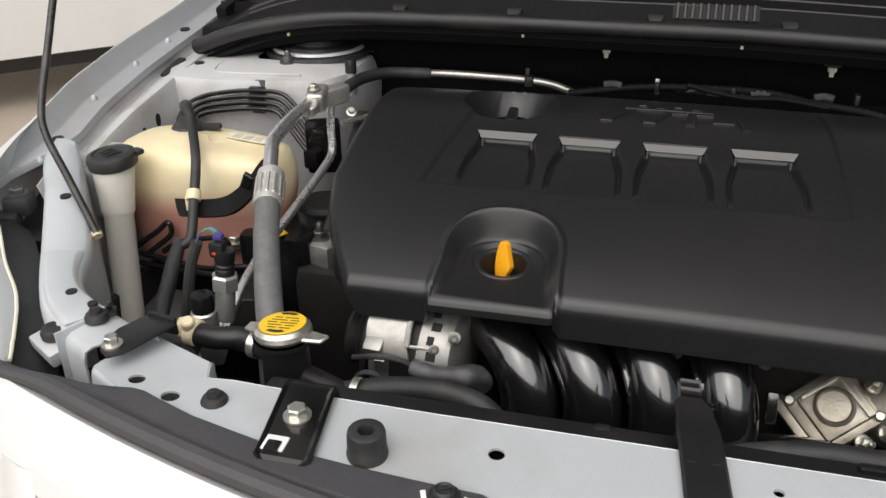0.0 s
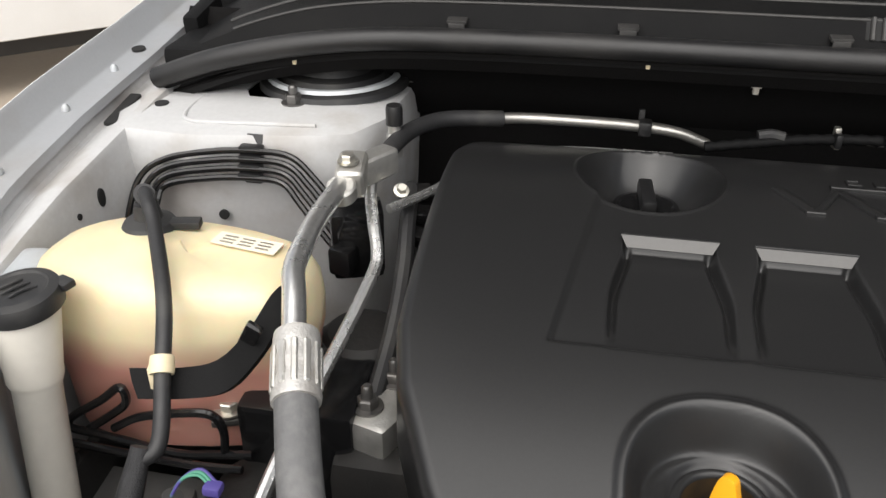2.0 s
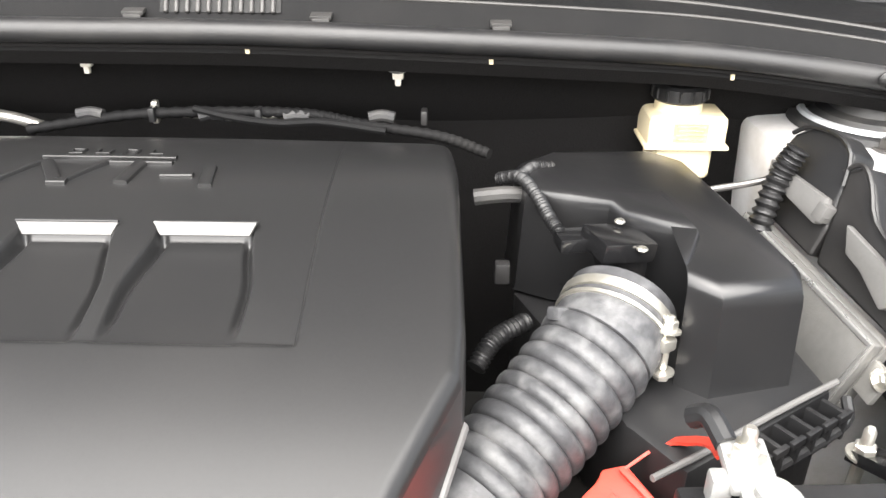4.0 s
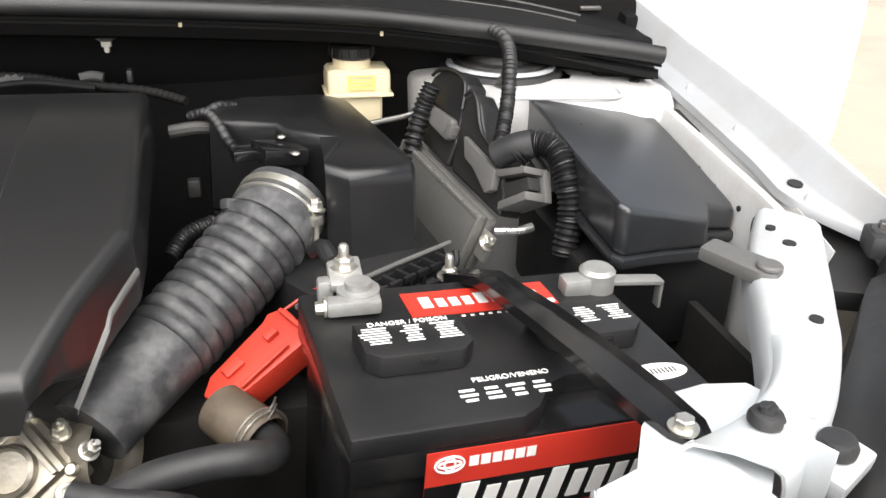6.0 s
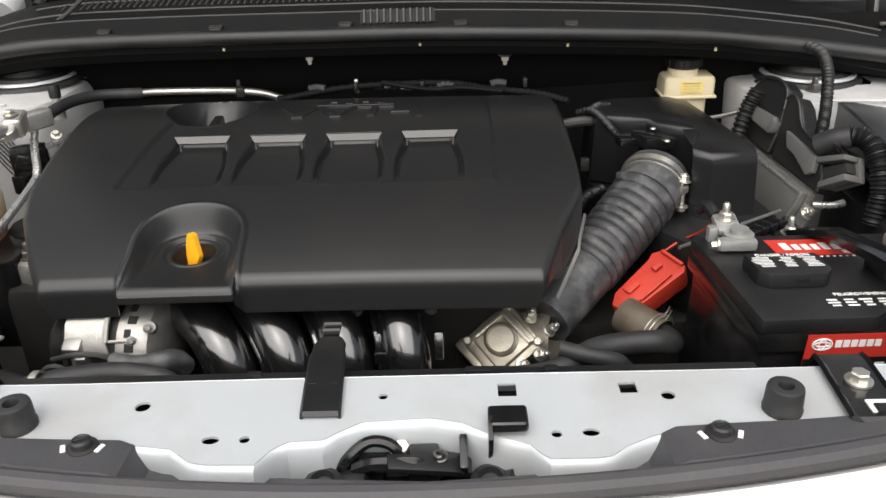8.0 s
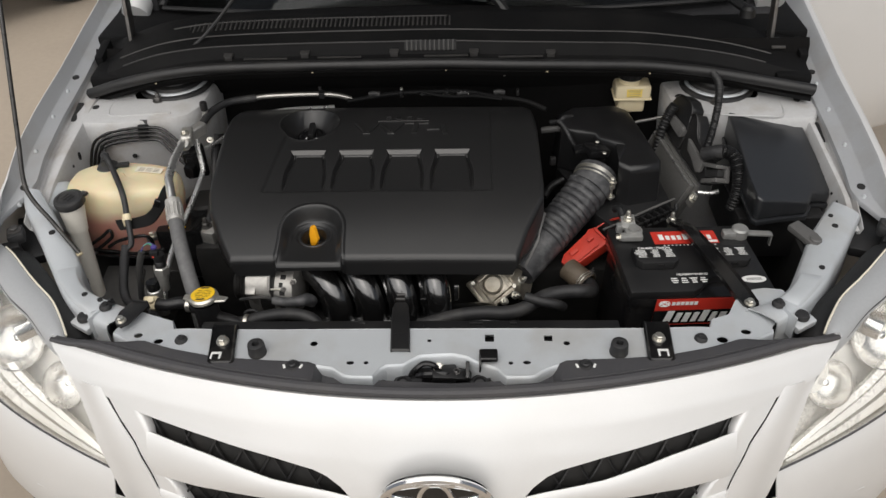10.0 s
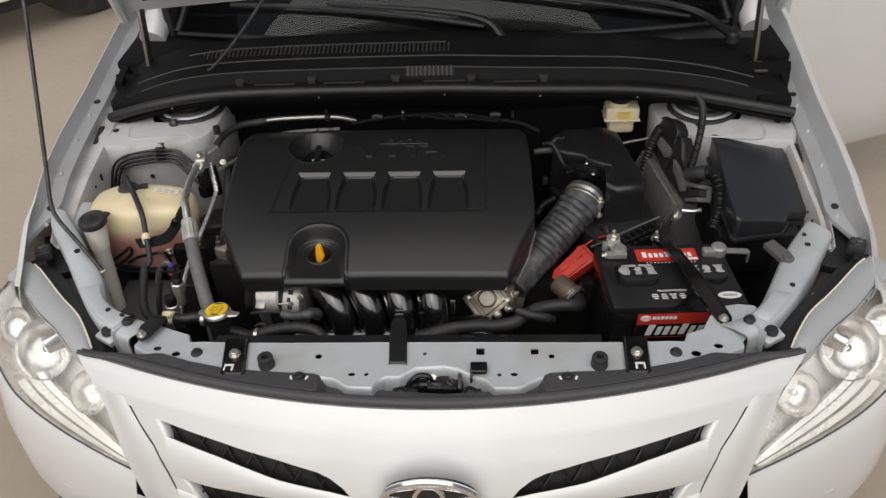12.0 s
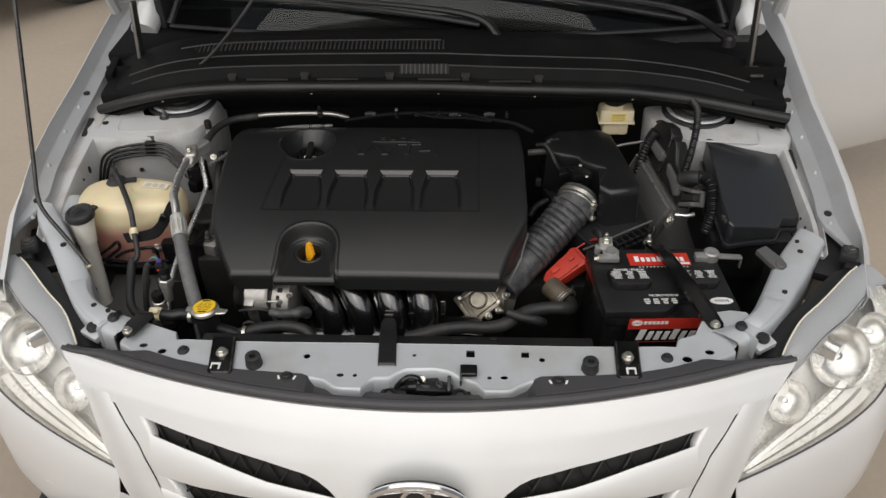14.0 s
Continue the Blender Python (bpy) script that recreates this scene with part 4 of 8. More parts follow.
part("hole_bottom", shift(disc(0.0226, 0.002, (0, 0, -0.034)), ringm), HOLE, cover)
part("tube_mouth", shift(lathe([(0.0065, -0.030), (0.0065, -0.016), (0.0045, -0.016), (0.0045, -0.030)], None, 18), ringm), STEEL, cover)
# raised lettering strokes
def stroke(name, a, b, w, up=0.0030):
    d = Vector((b[0] - a[0], b[1] - a[1], 0))
    n = 6
    rows_ = []
    s = Vector((-d.y, d.x, 0)).normalized() * w / 2
    for k in range(n + 1):
        x, y = a[0] + d.x * k / n, a[1] + d.y * k / n
        row_ = []
        for f, h in ((1.0, -0.001), (0.92, up * 0.8), (0.72, up), (-0.72, up), (-0.92, up * 0.8), (-1.0, -0.001)):
            p = (x + s.x * f, y + s.y * f)
            row_.append((*p, cover_z(*p) + h))
        rows_.append(row_)
    part(name, loft(rows_, True, True), COVER, cover)


ya, yb = 0.664, 0.699
for x0 in (-0.157, -0.107):
    stroke("raised_stroke", (x0 - 0.024, yb), (x0 - 0.004, ya), 0.010)
    stroke("raised_stroke", (x0 + 0.002, ya), (x0 + 0.022, yb), 0.006)
    stroke("raised_stroke", (x0 - 0.008, ya - 0.002), (x0 + 0.006, ya - 0.002), 0.007)
stroke("raised_stroke", (-0.062, ya - 0.002), (-0.058, yb), 0.011)
stroke("raised_stroke", (-0.082, yb), (-0.034, yb), 0.007)
stroke("raised_stroke", (-0.036, 0.675), (-0.012, 0.676), 0.007)
stroke("raised_stroke", (0.001, ya - 0.005), (-0.003, 0.692), 0.010)
stroke("raised_stroke", (-0.138, 0.709), (-0.034, 0.709), 0.0065)
for k in range(4):
    xc = -0.117 + 0.0215 * k
    stroke("raised_stroke", (xc - 0.005, 0.7175), (xc - 0.005, 0.7275), 0.0022, 0.002)
    if k < 3:
        stroke("raised_stroke", (xc + 0.005, 0.7175), (xc + 0.005, 0.7275), 0.0022, 0.002)
    if k in (0, 1, 3):
        stroke("raised_stroke", (xc - 0.005, 0.7182), (xc + 0.005, 0.7182), 0.0022, 0.002)
    if k in (0, 2):
        stroke("raised_stroke", (xc - 0.005, 0.7270), (xc + 0.005, 0.7270), 0.0022, 0.002)

# ---- cowl, windshield, wipers, hood, prop ----
cowl_line = [(-0.775, 0.815, 0.834), (-0.70, 0.800, 0.862), (-0.62, 0.800, 0.880), (-0.54, 0.806, 0.889), (-0.45, 0.815, 0.890), (-0.30, 0.820, 0.890), (-0.15, 0.823, 0.889), (0.0, 0.825, 0.888),
             (0.15, 0.823, 0.884), (0.30, 0.832, 0.876), (0.42, 0.842, 0.867), (0.54, 0.842, 0.853), (0.64, 0.828, 0.841), (0.72, 0.812, 0.832), (0.775, 0.805, 0.824)]
cowl_seal = thing("cowl_seal", (0, 0.83, 0.82), "black round rubber seal along the cowl's front edge", "seal")
part("seal_tube", tube(cowl_line, 0.0112, 14, 6), COWLSEAL, cowl_seal)
lip = spline(cowl_line, 4)
rows = [[(p.x, p.y + a, p.z + b) for p in lip] for a, b in ((0.001, -0.009), (-0.001, -0.0125), (0.004, -0.0135), (0.014, -0.014))]
part("seal_foot", thicken(loft(rows), 0.0015), FELT, cowl_seal)
for x in (-0.62, -0.285, 0.0, 0.215, 0.436):
    p = min(lip, key=lambda q: abs(q.x - x))
    part("seal_clip", box((0.004, 0.003, 0.006), (x, p.y + 0.004, p.z - 0.0165), 0.001), CREAM, cowl_seal, "small pale seal clip")

cowl = thing("cowl", (0, 0.95, 0.80), "black plastic cowl panel with air slots below the windshield", "cowl panel")
rows = []
for dy, dz in ((0.004, -0.020), (0.006, -0.012), (0.03, -0.008), (0.050, -0.002), (0.053, 0.002), (0.064, 0.019), (0.070, 0.021), (0.118, 0.023), (0.19, 0.031), (0.225, 0.034), (0.26, 0.02)):
    rows.append([(p.x * (1 + 0.12 * dy), p.y + dy * (1 - 0.12 * (p.x / 0.77) ** 2), p.z + dz - 0.01 * smooth(0.6, 0.77, abs(p.x))) for p in lip])
part("cowl_top", thicken(loft(rows), 0.003), COWLPL, cowl, angle=30)
# plate under the seal, down to the firewall
rows = [[(p.x, p.y + dy, p.z + dz) for p in lip] for dy, dz in ((0.006, -0.018), (0.014, -0.030), (0.075, -0.045), (0.085, -0.075), (0.11, -0.11))]
part("cowl_underside", thicken(loft(rows), 0.003), FELT, cowl, angle=30)
# slats, ridges and edge lines get a paler colour as painted highlights
RIBPL = mat("highlight_grey_rib_plastic", (0.035, 0.034, 0.033), 0.5, 0, 0.3, 300, stain=(0.06, 0.057, 0.053), stain_scale=20, stain_amount=0.5)
for dy, dz, r, xa, xb in ((0.134, 0.0215, 0.0022, -0.62, 0.02), (0.176, 0.0300, 0.0022, -0.62, 0.02), (0.118, 0.0235, 0.0022, -0.72, 0.72), (0.066, 0.0205, 0.0018, -0.70, 0.70)):
    part("cowl_edge", tube([(p.x * (1 + 0.12 * dy), p.y + dy * (1 - 0.12 * (p.x / 0.77) ** 2), p.z + dz - 0.01 * smooth(0.6, 0.77, abs(p.x))) for p in lip if xa < p.x < xb], r, 8, 2), RIBPL, cowl)
slat = mesh_from("slat", box((0.0036, 0.036, 0.006), (0, 0, 0.001), 0.001, seg=1), RIBPL)
for k in range(58):
    x = -0.575 + 0.0102 * k
    p = min(lip, key=lambda q: abs(q.x - x))
    s = new("slat", slat)
    s.location, s.parent = (x - 0, p.y + 0.155 - 0.95, p.z + 0.026 - 0.80), cowl
    s.rotation_euler = (radians(10), 0, 0)
# black sheet paints the dark between the slats; the cowl has no opening
part("slot_shade_sheet", loft([[(x, 0.825 + 0.155 + d, 0.9125 + h) for x in np.linspace(-0.578, 0.010, 12)] for d, h in ((-0.016, -0.002), (0.016, 0.003))]), HOLE, cowl)
upright = mesh_from("upright_slat", box((0.0042, 0.006, 0.023), (0, 0, 0), 0.001, seg=1), RIBPL)
# likewise a black sheet as painted shade behind the upright slats
part("upright_shade_sheet", thicken(loft([[(x, 0.8795 + d, 0.893 + h) for x in (-0.090, -0.04, 0.022)] for d, h in ((0.0, 0.0), (0.0115, 0.018))]), 0.001), HOLE, cowl)
for k in range(11):
    s = new("upright_slat", upright)
    s.location, s.parent = (-0.084 + 0.0099 * k, 0.884 - 0.95, 0.9025 - 0.80), cowl
    s.rotation_euler = (radians(-32), 0, 0)
for x in (-0.47, -0.305, -0.112, 0.06, 0.225):
    p = min(lip, key=lambda q: abs(q.x - x))
    part("cowl_tab", merge(box((0.020, 0.012, 0.004), (x, p.y + 0.050, p.z + 0.006), 0.0012, (8, 0, 0)), box((0.016, 0.003, 0.012), (x, p.y + 0.044, p.z - 0.001), 0.001)), RIBPL, cowl)
for x in (-0.39, -0.23, 0.00, 0.16):
    p = min(lip, key=lambda q: abs(q.x - x))
    part("cowl_ridge", box((0.095, 0.004, 0.004), (x, p.y + 0.040, p.z - 0.002), 0.0012), RIBPL, cowl)
for x, y, z in ((-0.174, 0.893, 0.842), (0.128, 0.896, 0.832)):
    clip = thing("panel_clip", (x, y, z), "pale plastic push clip on the black firewall panel", "clip", "firewall clips")
    part("clip_base", disc(0.013, 0.003, (x, y + 0.004, z + 0.006), (0, -0.3, 0.95), 20), GREYPL, clip)
    part("clip_head", merge(box((0.011, 0.008, 0.009), (x, y, z), 0.002), box((0.006, 0.006, 0.008), (x, y - 0.001, z - 0.007), 0.002)), NECK, clip, "pale plastic clip head")

for side in (-1, 1):
    zc = 0.832 if side < 0 else 0.812
    part("cowl_end", merge(box((0.075, 0.20, 0.05), (side * 0.752, 0.945, zc), 0.008, (0, 0, side * -4)), box((0.02, 0.07, 0.05), (side * 0.785, 0.955, zc + 0.02), 0.006, (10, 0, 0)), box((0.24, 0.20, 0.03), (side * 0.70, 1.11, 0.862 if side < 0 else 0.85), 0.008)), COWLPL, cowl)

# windshield
gl = glass("dark_tinted_windshield", (0.22, 0.24, 0.24), 0.0, 1.38)
rows = []
for s in np.linspace(0, 1, 8):
    rows.append([(x * (1 - 0.16 * s), 1.045 - 0.05 * (x / 0.7) ** 2 * -1 + 0.62 * s + 0.06 * (x / 0.7) ** 2, 0.905 + 0.36 * s - 0.02 * (x / 0.7) ** 2) for x in np.linspace(-0.70, 0.70, 15)])
wind = thing("windshield", (0, 1.05, 0.90), "dark glossy windshield above the cowl", "windshield")
ws = part("pane", thicken(loft(rows), 0.005), gl, wind, "dark tinted glass pane")
ws.visible_shadow = False
low_edge = [vadd(p, (0, -0.004, 0.002)) for p in rows[0]]
part("lower_moulding", tube(low_edge, 0.006, 8, 2), COWLSEAL, wind)
frit = [[vadd(a, (0, 0.004, -0.008)) for a in rows[0]], [vadd(a, (0, 0.064, 0.030)) for a in rows[0]]]
part("frit_band", thicken(loft(frit), 0.001), COWLPL, wind, "black printed edge band")
for side in (-1, 1):
    part("pillar_moulding", tube([(side * 0.705, 1.155, 0.888), (side * 0.672, 1.37, 1.010), (side * 0.592, 1.78, 1.248)], 0.010, 8, 4), COWLSEAL, wind)
INSIDE = mat("dark_cabin_trim", (0.02, 0.02, 0.022), 0.7)
solo("dashboard", merge(box((1.56, 0.80, 0.06), (0, 1.50, 0.84), 0.02), box((1.56, 0.03, 0.6), (0, 1.90, 1.05), 0.01)), INSIDE, "black dashboard behind the windshield", "dashboard")


for side in (-1, 1):
    pil = thing("windshield_pillar", (side * 0.78, 1.20, 0.86), "silver painted windshield pillar with black inner trim", "car part", "windshield pillars")
    part("pillar", tube([(side * 0.765, 1.13, 0.880), (side * 0.735, 1.36, 1.010), (side * 0.650, 1.80, 1.262)], 0.034, 12, 5), SILVER, pil)
    part("inner_trim", box((0.02, 0.80, 0.46), (side * 0.725, 1.56, 0.98), 0.006, (0, 0, 0)), INSIDE, pil)


def on_glass(x, s, up=0.012):
    return (x, 1.045 + 0.11 * (x / 0.7) ** 2 + 0.62 * s, 0.905 + 0.36 * s - 0.02 * (x / 0.7) ** 2 + up)


for x0, x1, sA, sB, xp in ((-0.56, 0.09, 0.115, 0.03, 0.14), (-0.36, 0.60, 0.20, 0.02, 0.68)):
    wip = thing("wiper", (xp, 1.03, 0.89), "black windshield wiper at rest along the glass", "wiper", "wipers")
    pts = [on_glass(x0 + (x1 - x0) * t, sA + (sB - sA) * t * t + 0.03 * math.sin(math.pi * t) * 0.3) for t in np.linspace(0, 1, 6)]
    part("blade", tube(pts, 0.006, 8, 3), RUBBER, wip)
    mid = pts[2]
    part("arm", tube([(xp, 1.035, 0.905), vadd(pts[5], (0.0, -0.005, 0.018)), vadd(pts[4], (0, -0.004, 0.022)), vadd(mid, (0, 0, 0.012))], lambda s: 0.011 - 0.006 * s, 8, 5), PLASTIC, wip)
    part("pivot", lathe([(0.018, 0), (0.016, 0.018), (0.010, 0.024), (0, 0.024)], pose(xp, 1.03, 0.892), 16), PLASTIC, wip)

# open hood, hinges, prop rod
hood = thing("hood", (0, 1.05, 0.95), "open silver hood with a black insulation pad underneath", "hood")
hy, hz, ang, hl = 1.06, 0.985, radians(66), 1.0
rows = []
for s in np.linspace(0, 1, 14):
    row = []
    for x in np.linspace(-1, 1, 21):
        w = 0.80 - 0.22 * s ** 3
        crown = 0.030 * (1 - x * x)
        row.append((x * w, hy - hl * s * math.cos(ang) + crown * math.sin(ang) + 0.02 * (1 - abs(x) ** 3) * (1 - s), hz + hl * s * math.sin(ang) + crown * math.cos(ang) + 0.012 * (1 - abs(x)) * (1 - s)))
    rows.append(row)
part("hood_skin", thicken(loft(rows), 0.003), SILVER, hood)
pad = [[(p[0] * 0.88, p[1] - 0.028 * math.sin(ang), p[2] - 0.028 * math.cos(ang)) for p in r] for r in rows[1:-1]]
part("insulation_pad", thicken(loft(pad), 0.012), FELT, hood, "black felt insulation pad")
for side in (-1, 1):
    edge = [(side * (0.80 - 0.22 * s ** 3 - 0.02), hy - hl * s * math.cos(ang) - 0.015, hz + hl * s * math.sin(ang) - 0.012) for s in np.linspace(0, 1, 10)]
    part("hood_edge", tube(edge, 0.014, 8, 2), INNER, hood)
    hinge = part("hinge_arm", merge(box((0.008, 0.030, 0.16), (side * 0.725, 1.0, 0.93), 0.002, (-14, 0, 0)), box((0.03, 0.05, 0.006), (side * 0.732, 0.96, 0.858), 0.002)), STEEL, hood, "dark metal hinge arm")
    part("hinge_bolt", hexbolt((side * 0.732, 0.955, 0.862), 0.007, 0.006), STEEL, hinge)
rod = thing("prop_rod", (-0.640, 0.350, 0.77), "dark steel hood prop rod bent near its foot", "prop rod")
foot, bend, d = Vector((-0.643, 0.348, 0.766)), Vector((-0.745, 0.424, 0.850)), Vector((-0.09, 0.57, 0.81)).normalized()
pts = [foot, foot.lerp(bend, 0.5), foot.lerp(bend, 0.88), bend + d * 0.02, bend + d * 0.10, bend + d * 0.4, bend + d * 0.74]
part("rod", tube(pts, 0.0041, 12, 6), mat("black_painted_rod", (0.035, 0.034, 0.033), 0.3, 0.3, 0.2, 200, stain=(0.14, 0.13, 0.12), stain_scale=40, stain_amount=0.4), rod)
part("grommet", lathe([(0.0056, 0), (0.0060, 0.004), (0.0054, 0.006)], frame_to(foot - Vector((0, 0, 0.004)), foot + (bend - foot) * 0.2), 14), CREAM, rod)

# the driver's door stands open behind the fender
door = thing("front_door", (0.95, 1.35, 0.28), "open silver front door of the car with a body-coloured handle", "car door")
hx, hy2, ux, uy = 0.93, 1.42, 0.92, 0.39
rows = []
for s in np.linspace(0, 1, 12):
    row = []
    for z, b in ((0.26, 0.05), (0.30, 0.0), (0.45, -0.015), (0.62, -0.02), (0.78, -0.01), (0.92, 0.02), (0.96, 0.04)):
        off = b + 0.03 * (2 * s - 1) ** 2
        row.append((hx + ux * 1.05 * s + uy * off, hy2 + uy * 1.05 * s + ux * off, z))
    rows.append(row)
part("door_skin", thicken(loft(rows), 0.03), SILVER, door, angle=50)
part("door_handle", tube([(hx + ux * s + uy * o, hy2 + uy * s + ux * o, 0.80) for s, o in ((0.80, -0.01), (0.84, -0.045), (0.92, -0.05), (0.98, -0.045), (1.02, -0.01))], 0.013, 10, 4), SILVER, door)

hose = thing("washer_hose", (-0.60, 0.90, 0.86), "thin black washer hose hanging from the hood to the cowl", "hose")
part("tube_body", tube([(-0.40, 0.96, 1.06), (-0.46, 0.93, 0.99), (-0.52, 0.905, 0.93), (-0.565, 0.885, 0.900), (-0.61, 0.880, 0.892), (-0.66, 0.890, 0.885)], 0.0035, 8, 6), RUBBER, hose)

# a white vehicle parked beside the car
WHITEPAINT = mat("white_vehicle_paint", (0.75, 0.75, 0.74), 0.35, 0, 0.03, 200, stain=(0.5, 0.48, 0.45), stain_scale=3, stain_amount=0.2, coat=0.4)
van = thing("parked_van", (-3.2, 2.9, 0), "white parked van standing beyond the fender", "van")
p0, p1 = Vector((-1.35, 4.05, 0)), Vector((-4.6, 0.78, 0))
du = (p1 - p0).normalized()
dn = Vector((-du.y, du.x, 0))
if dn.y < 0:
    dn = -dn
rows = []
for k in range(13):
    c = p0.lerp(p1, k / 12)
    rows.append([tuple(c + dn * o + Vector((0, 0, z))) for o, z in ((0.08, 0.20), (0.0, 0.23), (-0.02, 0.5), (-0.02, 0.9), (0.0, 1.0), (0.10, 1.6), (0.25, 1.95), (0.6, 2.0), (1.6, 2.0))])
part("body_side", thicken(loft(rows), 0.01), WHITEPAINT, van, angle=50)
rows = [[tuple(p0.lerp(p1, k / 8) + dn * o + Vector((0, 0, z))) for o, z in ((0.03, 0.235), (0.035, 0.175), (0.05, 0.172))] for k in range(9)]
part("sill", thicken(loft(rows), 0.01), PLASTIC, van, "dark plastic sill")
for s in (0.2, 0.78):
    c = p0.lerp(p1, s) + dn * 0.08
    part("wheel", lathe([(0.0, 0.02), (0.20, 0.03), (0.22, 0.0), (0.31, 0.0), (0.32, 0.05), (0.32, 0.2), (0, 0.2)], frame_to(tuple(c + Vector((0, 0, 0.32))), tuple(c + dn + Vector((0, 0, 0.32)))), 32), RUBBER, van)
part("far_side", box((0.05, 4.4, 1.6), tuple((p0 + p1) / 2 + dn * 1.6 + Vector((0, 0, 1.1))), 0.01, (0, 0, -44.8)), WHITEPAINT, van)

# ---- passenger side of the bay ----
def tank_material():
    m = mat("cloudy_cream_tank_plastic", (0.74, 0.64, 0.42), 0.42, 0, 0.05, 60, stain=(0.62, 0.50, 0.30), stain_scale=9, stain_amount=0.4)
    n, l = m.node_tree.nodes, m.node_tree.links
    b = n["Principled BSDF"]
    src = b.inputs["Base Color"].links[0].from_socket
    co = n.new("ShaderNodeTexCoord")
    sep = n.new("ShaderNodeSeparateXYZ")
    l.new(co.outputs["Object"], sep.inputs["Vector"])
    wob = n.new("ShaderNodeTexNoise")
    wob.inputs["Scale"].default_value = 14
    l.new(co.outputs["Object"], wob.inputs["Vector"])
    add = n.new("ShaderNodeMath")
    add.operation = "MULTIPLY_ADD"
    add.inputs[1].default_value = 0.030
    l.new(wob.outputs["Fac"], add.inputs[0])
    l.new(sep.outputs["Z"], add.inputs[2])
    level = n.new("ShaderNodeMapRange")
    level.inputs["From Min"].default_value, level.inputs["From Max"].default_value = 0.122, 0.088
    l.new(add.outputs["Value"], level.inputs["Value"])
    mix = n.new("ShaderNodeMix")
    mix.data_type = "RGBA"
    mix.inputs["B"].default_value = (0.52, 0.26, 0.21, 1)
    l.new(level.outputs["Result"], mix.inputs["Factor"])
    l.new(src, mix.inputs["A"])
    l.new(mix.outputs["Result"], b.inputs["Base Color"])
    b.inputs["Subsurface Weight"].default_value, b.inputs["Subsurface Scale"].default_value = 0.25, 0.01
    return m


tank = thing("coolant_reservoir", (-0.62, 0.56, 0.64), "cream plastic coolant reservoir half full of pink coolant", "reservoir")
ring = [(-0.738, 0.545), (-0.733, 0.520), (-0.708, 0.503), (-0.650, 0.495), (-0.600, 0.501), (-0.560, 0.511), (-0.535, 0.518), (-0.523, 0.540), (-0.523, 0.575), (-0.535, 0.600), (-0.575, 0.614), (-0.640, 0.616), (-0.70, 0.606), (-0.732, 0.580)]
rim = [Vector((*p, 0)) for p in ring]
rim = [Vector(p) for p in spline([tuple(p) for p in rim] + [tuple(rim[0])], 3)][:-1]
mid = Vector((-0.625, 0.558, 0))
rows = []
for s, z in ((0.02, 0.794), (0.5, 0.793), (0.80, 0.790), (0.92, 0.784), (0.98, 0.772), (1.0, 0.755), (0.99, 0.73), (0.955, 0.715), (0.93, 0.69), (0.92, 0.66), (0.90, 0.645), (0.6, 0.642)):
    rows.append([(mid.x + (p.x - mid.x) * s, mid.y + (p.y - mid.y) * s, z + 0.05 * (-0.60 - p.x) * (1 if z > 0.75 else 0) - 0.002) for p in rim])
part("tank_body", loft(rows, True, True), tank_material(), tank, angle=50)
part("tank_cap", merge(lathe([(0.0205, 0), (0.0215, 0.007), (0.019, 0.011), (0.011, 0.014), (0.009, 0.026), (0, 0.027)], pose(-0.664, 0.580, 0.790), 24),
                       box((0.028, 0.012, 0.007), (-0.638, 0.585, 0.798), 0.002, (0, 0, 12)), tube([(-0.664, 0.580, 0.806), (-0.665, 0.583, 0.820), (-0.661, 0.576, 0.826)], 0.0082, 10, 4)), RUBBER, tank, "black rubber reservoir cap")
label_at = Matrix.Translation((-0.583, 0.578, 0.7902)) @ pose(0, 0, 0, 0, 2.5, -6)
part("paper_label", shift(box((0.054, 0.018, 0.0006), (0, 0, 0), 0), label_at), PAPER, tank, "pale paper label")
for r in range(3):
    for c in range(3):
        part("print_bar", shift(box((0.011, 0.0016, 0.0004), (-0.015 + 0.015 * c, -0.005 + 0.0045 * r, 0.0006), 0), label_at), BRASS, tank)
part("mount_foot", box((0.026, 0.022, 0.006), (-0.583, 0.510, 0.676), 0.002, (0, 0, 20)), STEEL, tank)
part("mount_bolt", hexbolt((-0.583, 0.512, 0.680), 0.008, 0.008), ZINC, tank)

neck = thing("washer_filler", (-0.69, 0.42, 0.46), "milky plastic washer filler neck with a black cap", "filler neck")
top, low = Vector((-0.700, 0.470, 0.792)), Vector((-0.690, 0.415, 0.50))
m = frame_to(top, low)
part("neck_tube", lathe([(0.0235, 0.0), (0.0240, 0.004), (0.0232, 0.012), (0.0194, 0.050), (0.0190, 0.058), (0.0180, 0.061), (0.0166, 0.0635), (0.0160, 0.30), (0.012, 0.302)], m, 28), NECK, neck)
up = Vector((-0.03, -0.08, 1)).normalized()
capm = frame_to(top, top + up)
part("cap", lathe([(0.024, -0.006), (0.0275, -0.004), (0.0285, 0.004), (0.0265, 0.009), (0.0205, 0.011), (0.019, 0.0095), (0, 0.0095)], capm, 32), RUBBER, neck, "black ribbed washer cap")
part("cap_tab", shift(box((0.014, 0.010, 0.006), (0.017, 0.023, 0.006), 0.002), capm), RUBBER, neck)
for k in range(3):
    part("cap_symbol", shift(tube([(-0.012 + 0.008 * k, -0.009, 0.0100), (-0.008 + 0.007 * k, 0.0, 0.0110), (-0.007 + 0.008 * k, 0.009, 0.0100)], 0.0012, 6, 4), capm), RUBBER, neck)

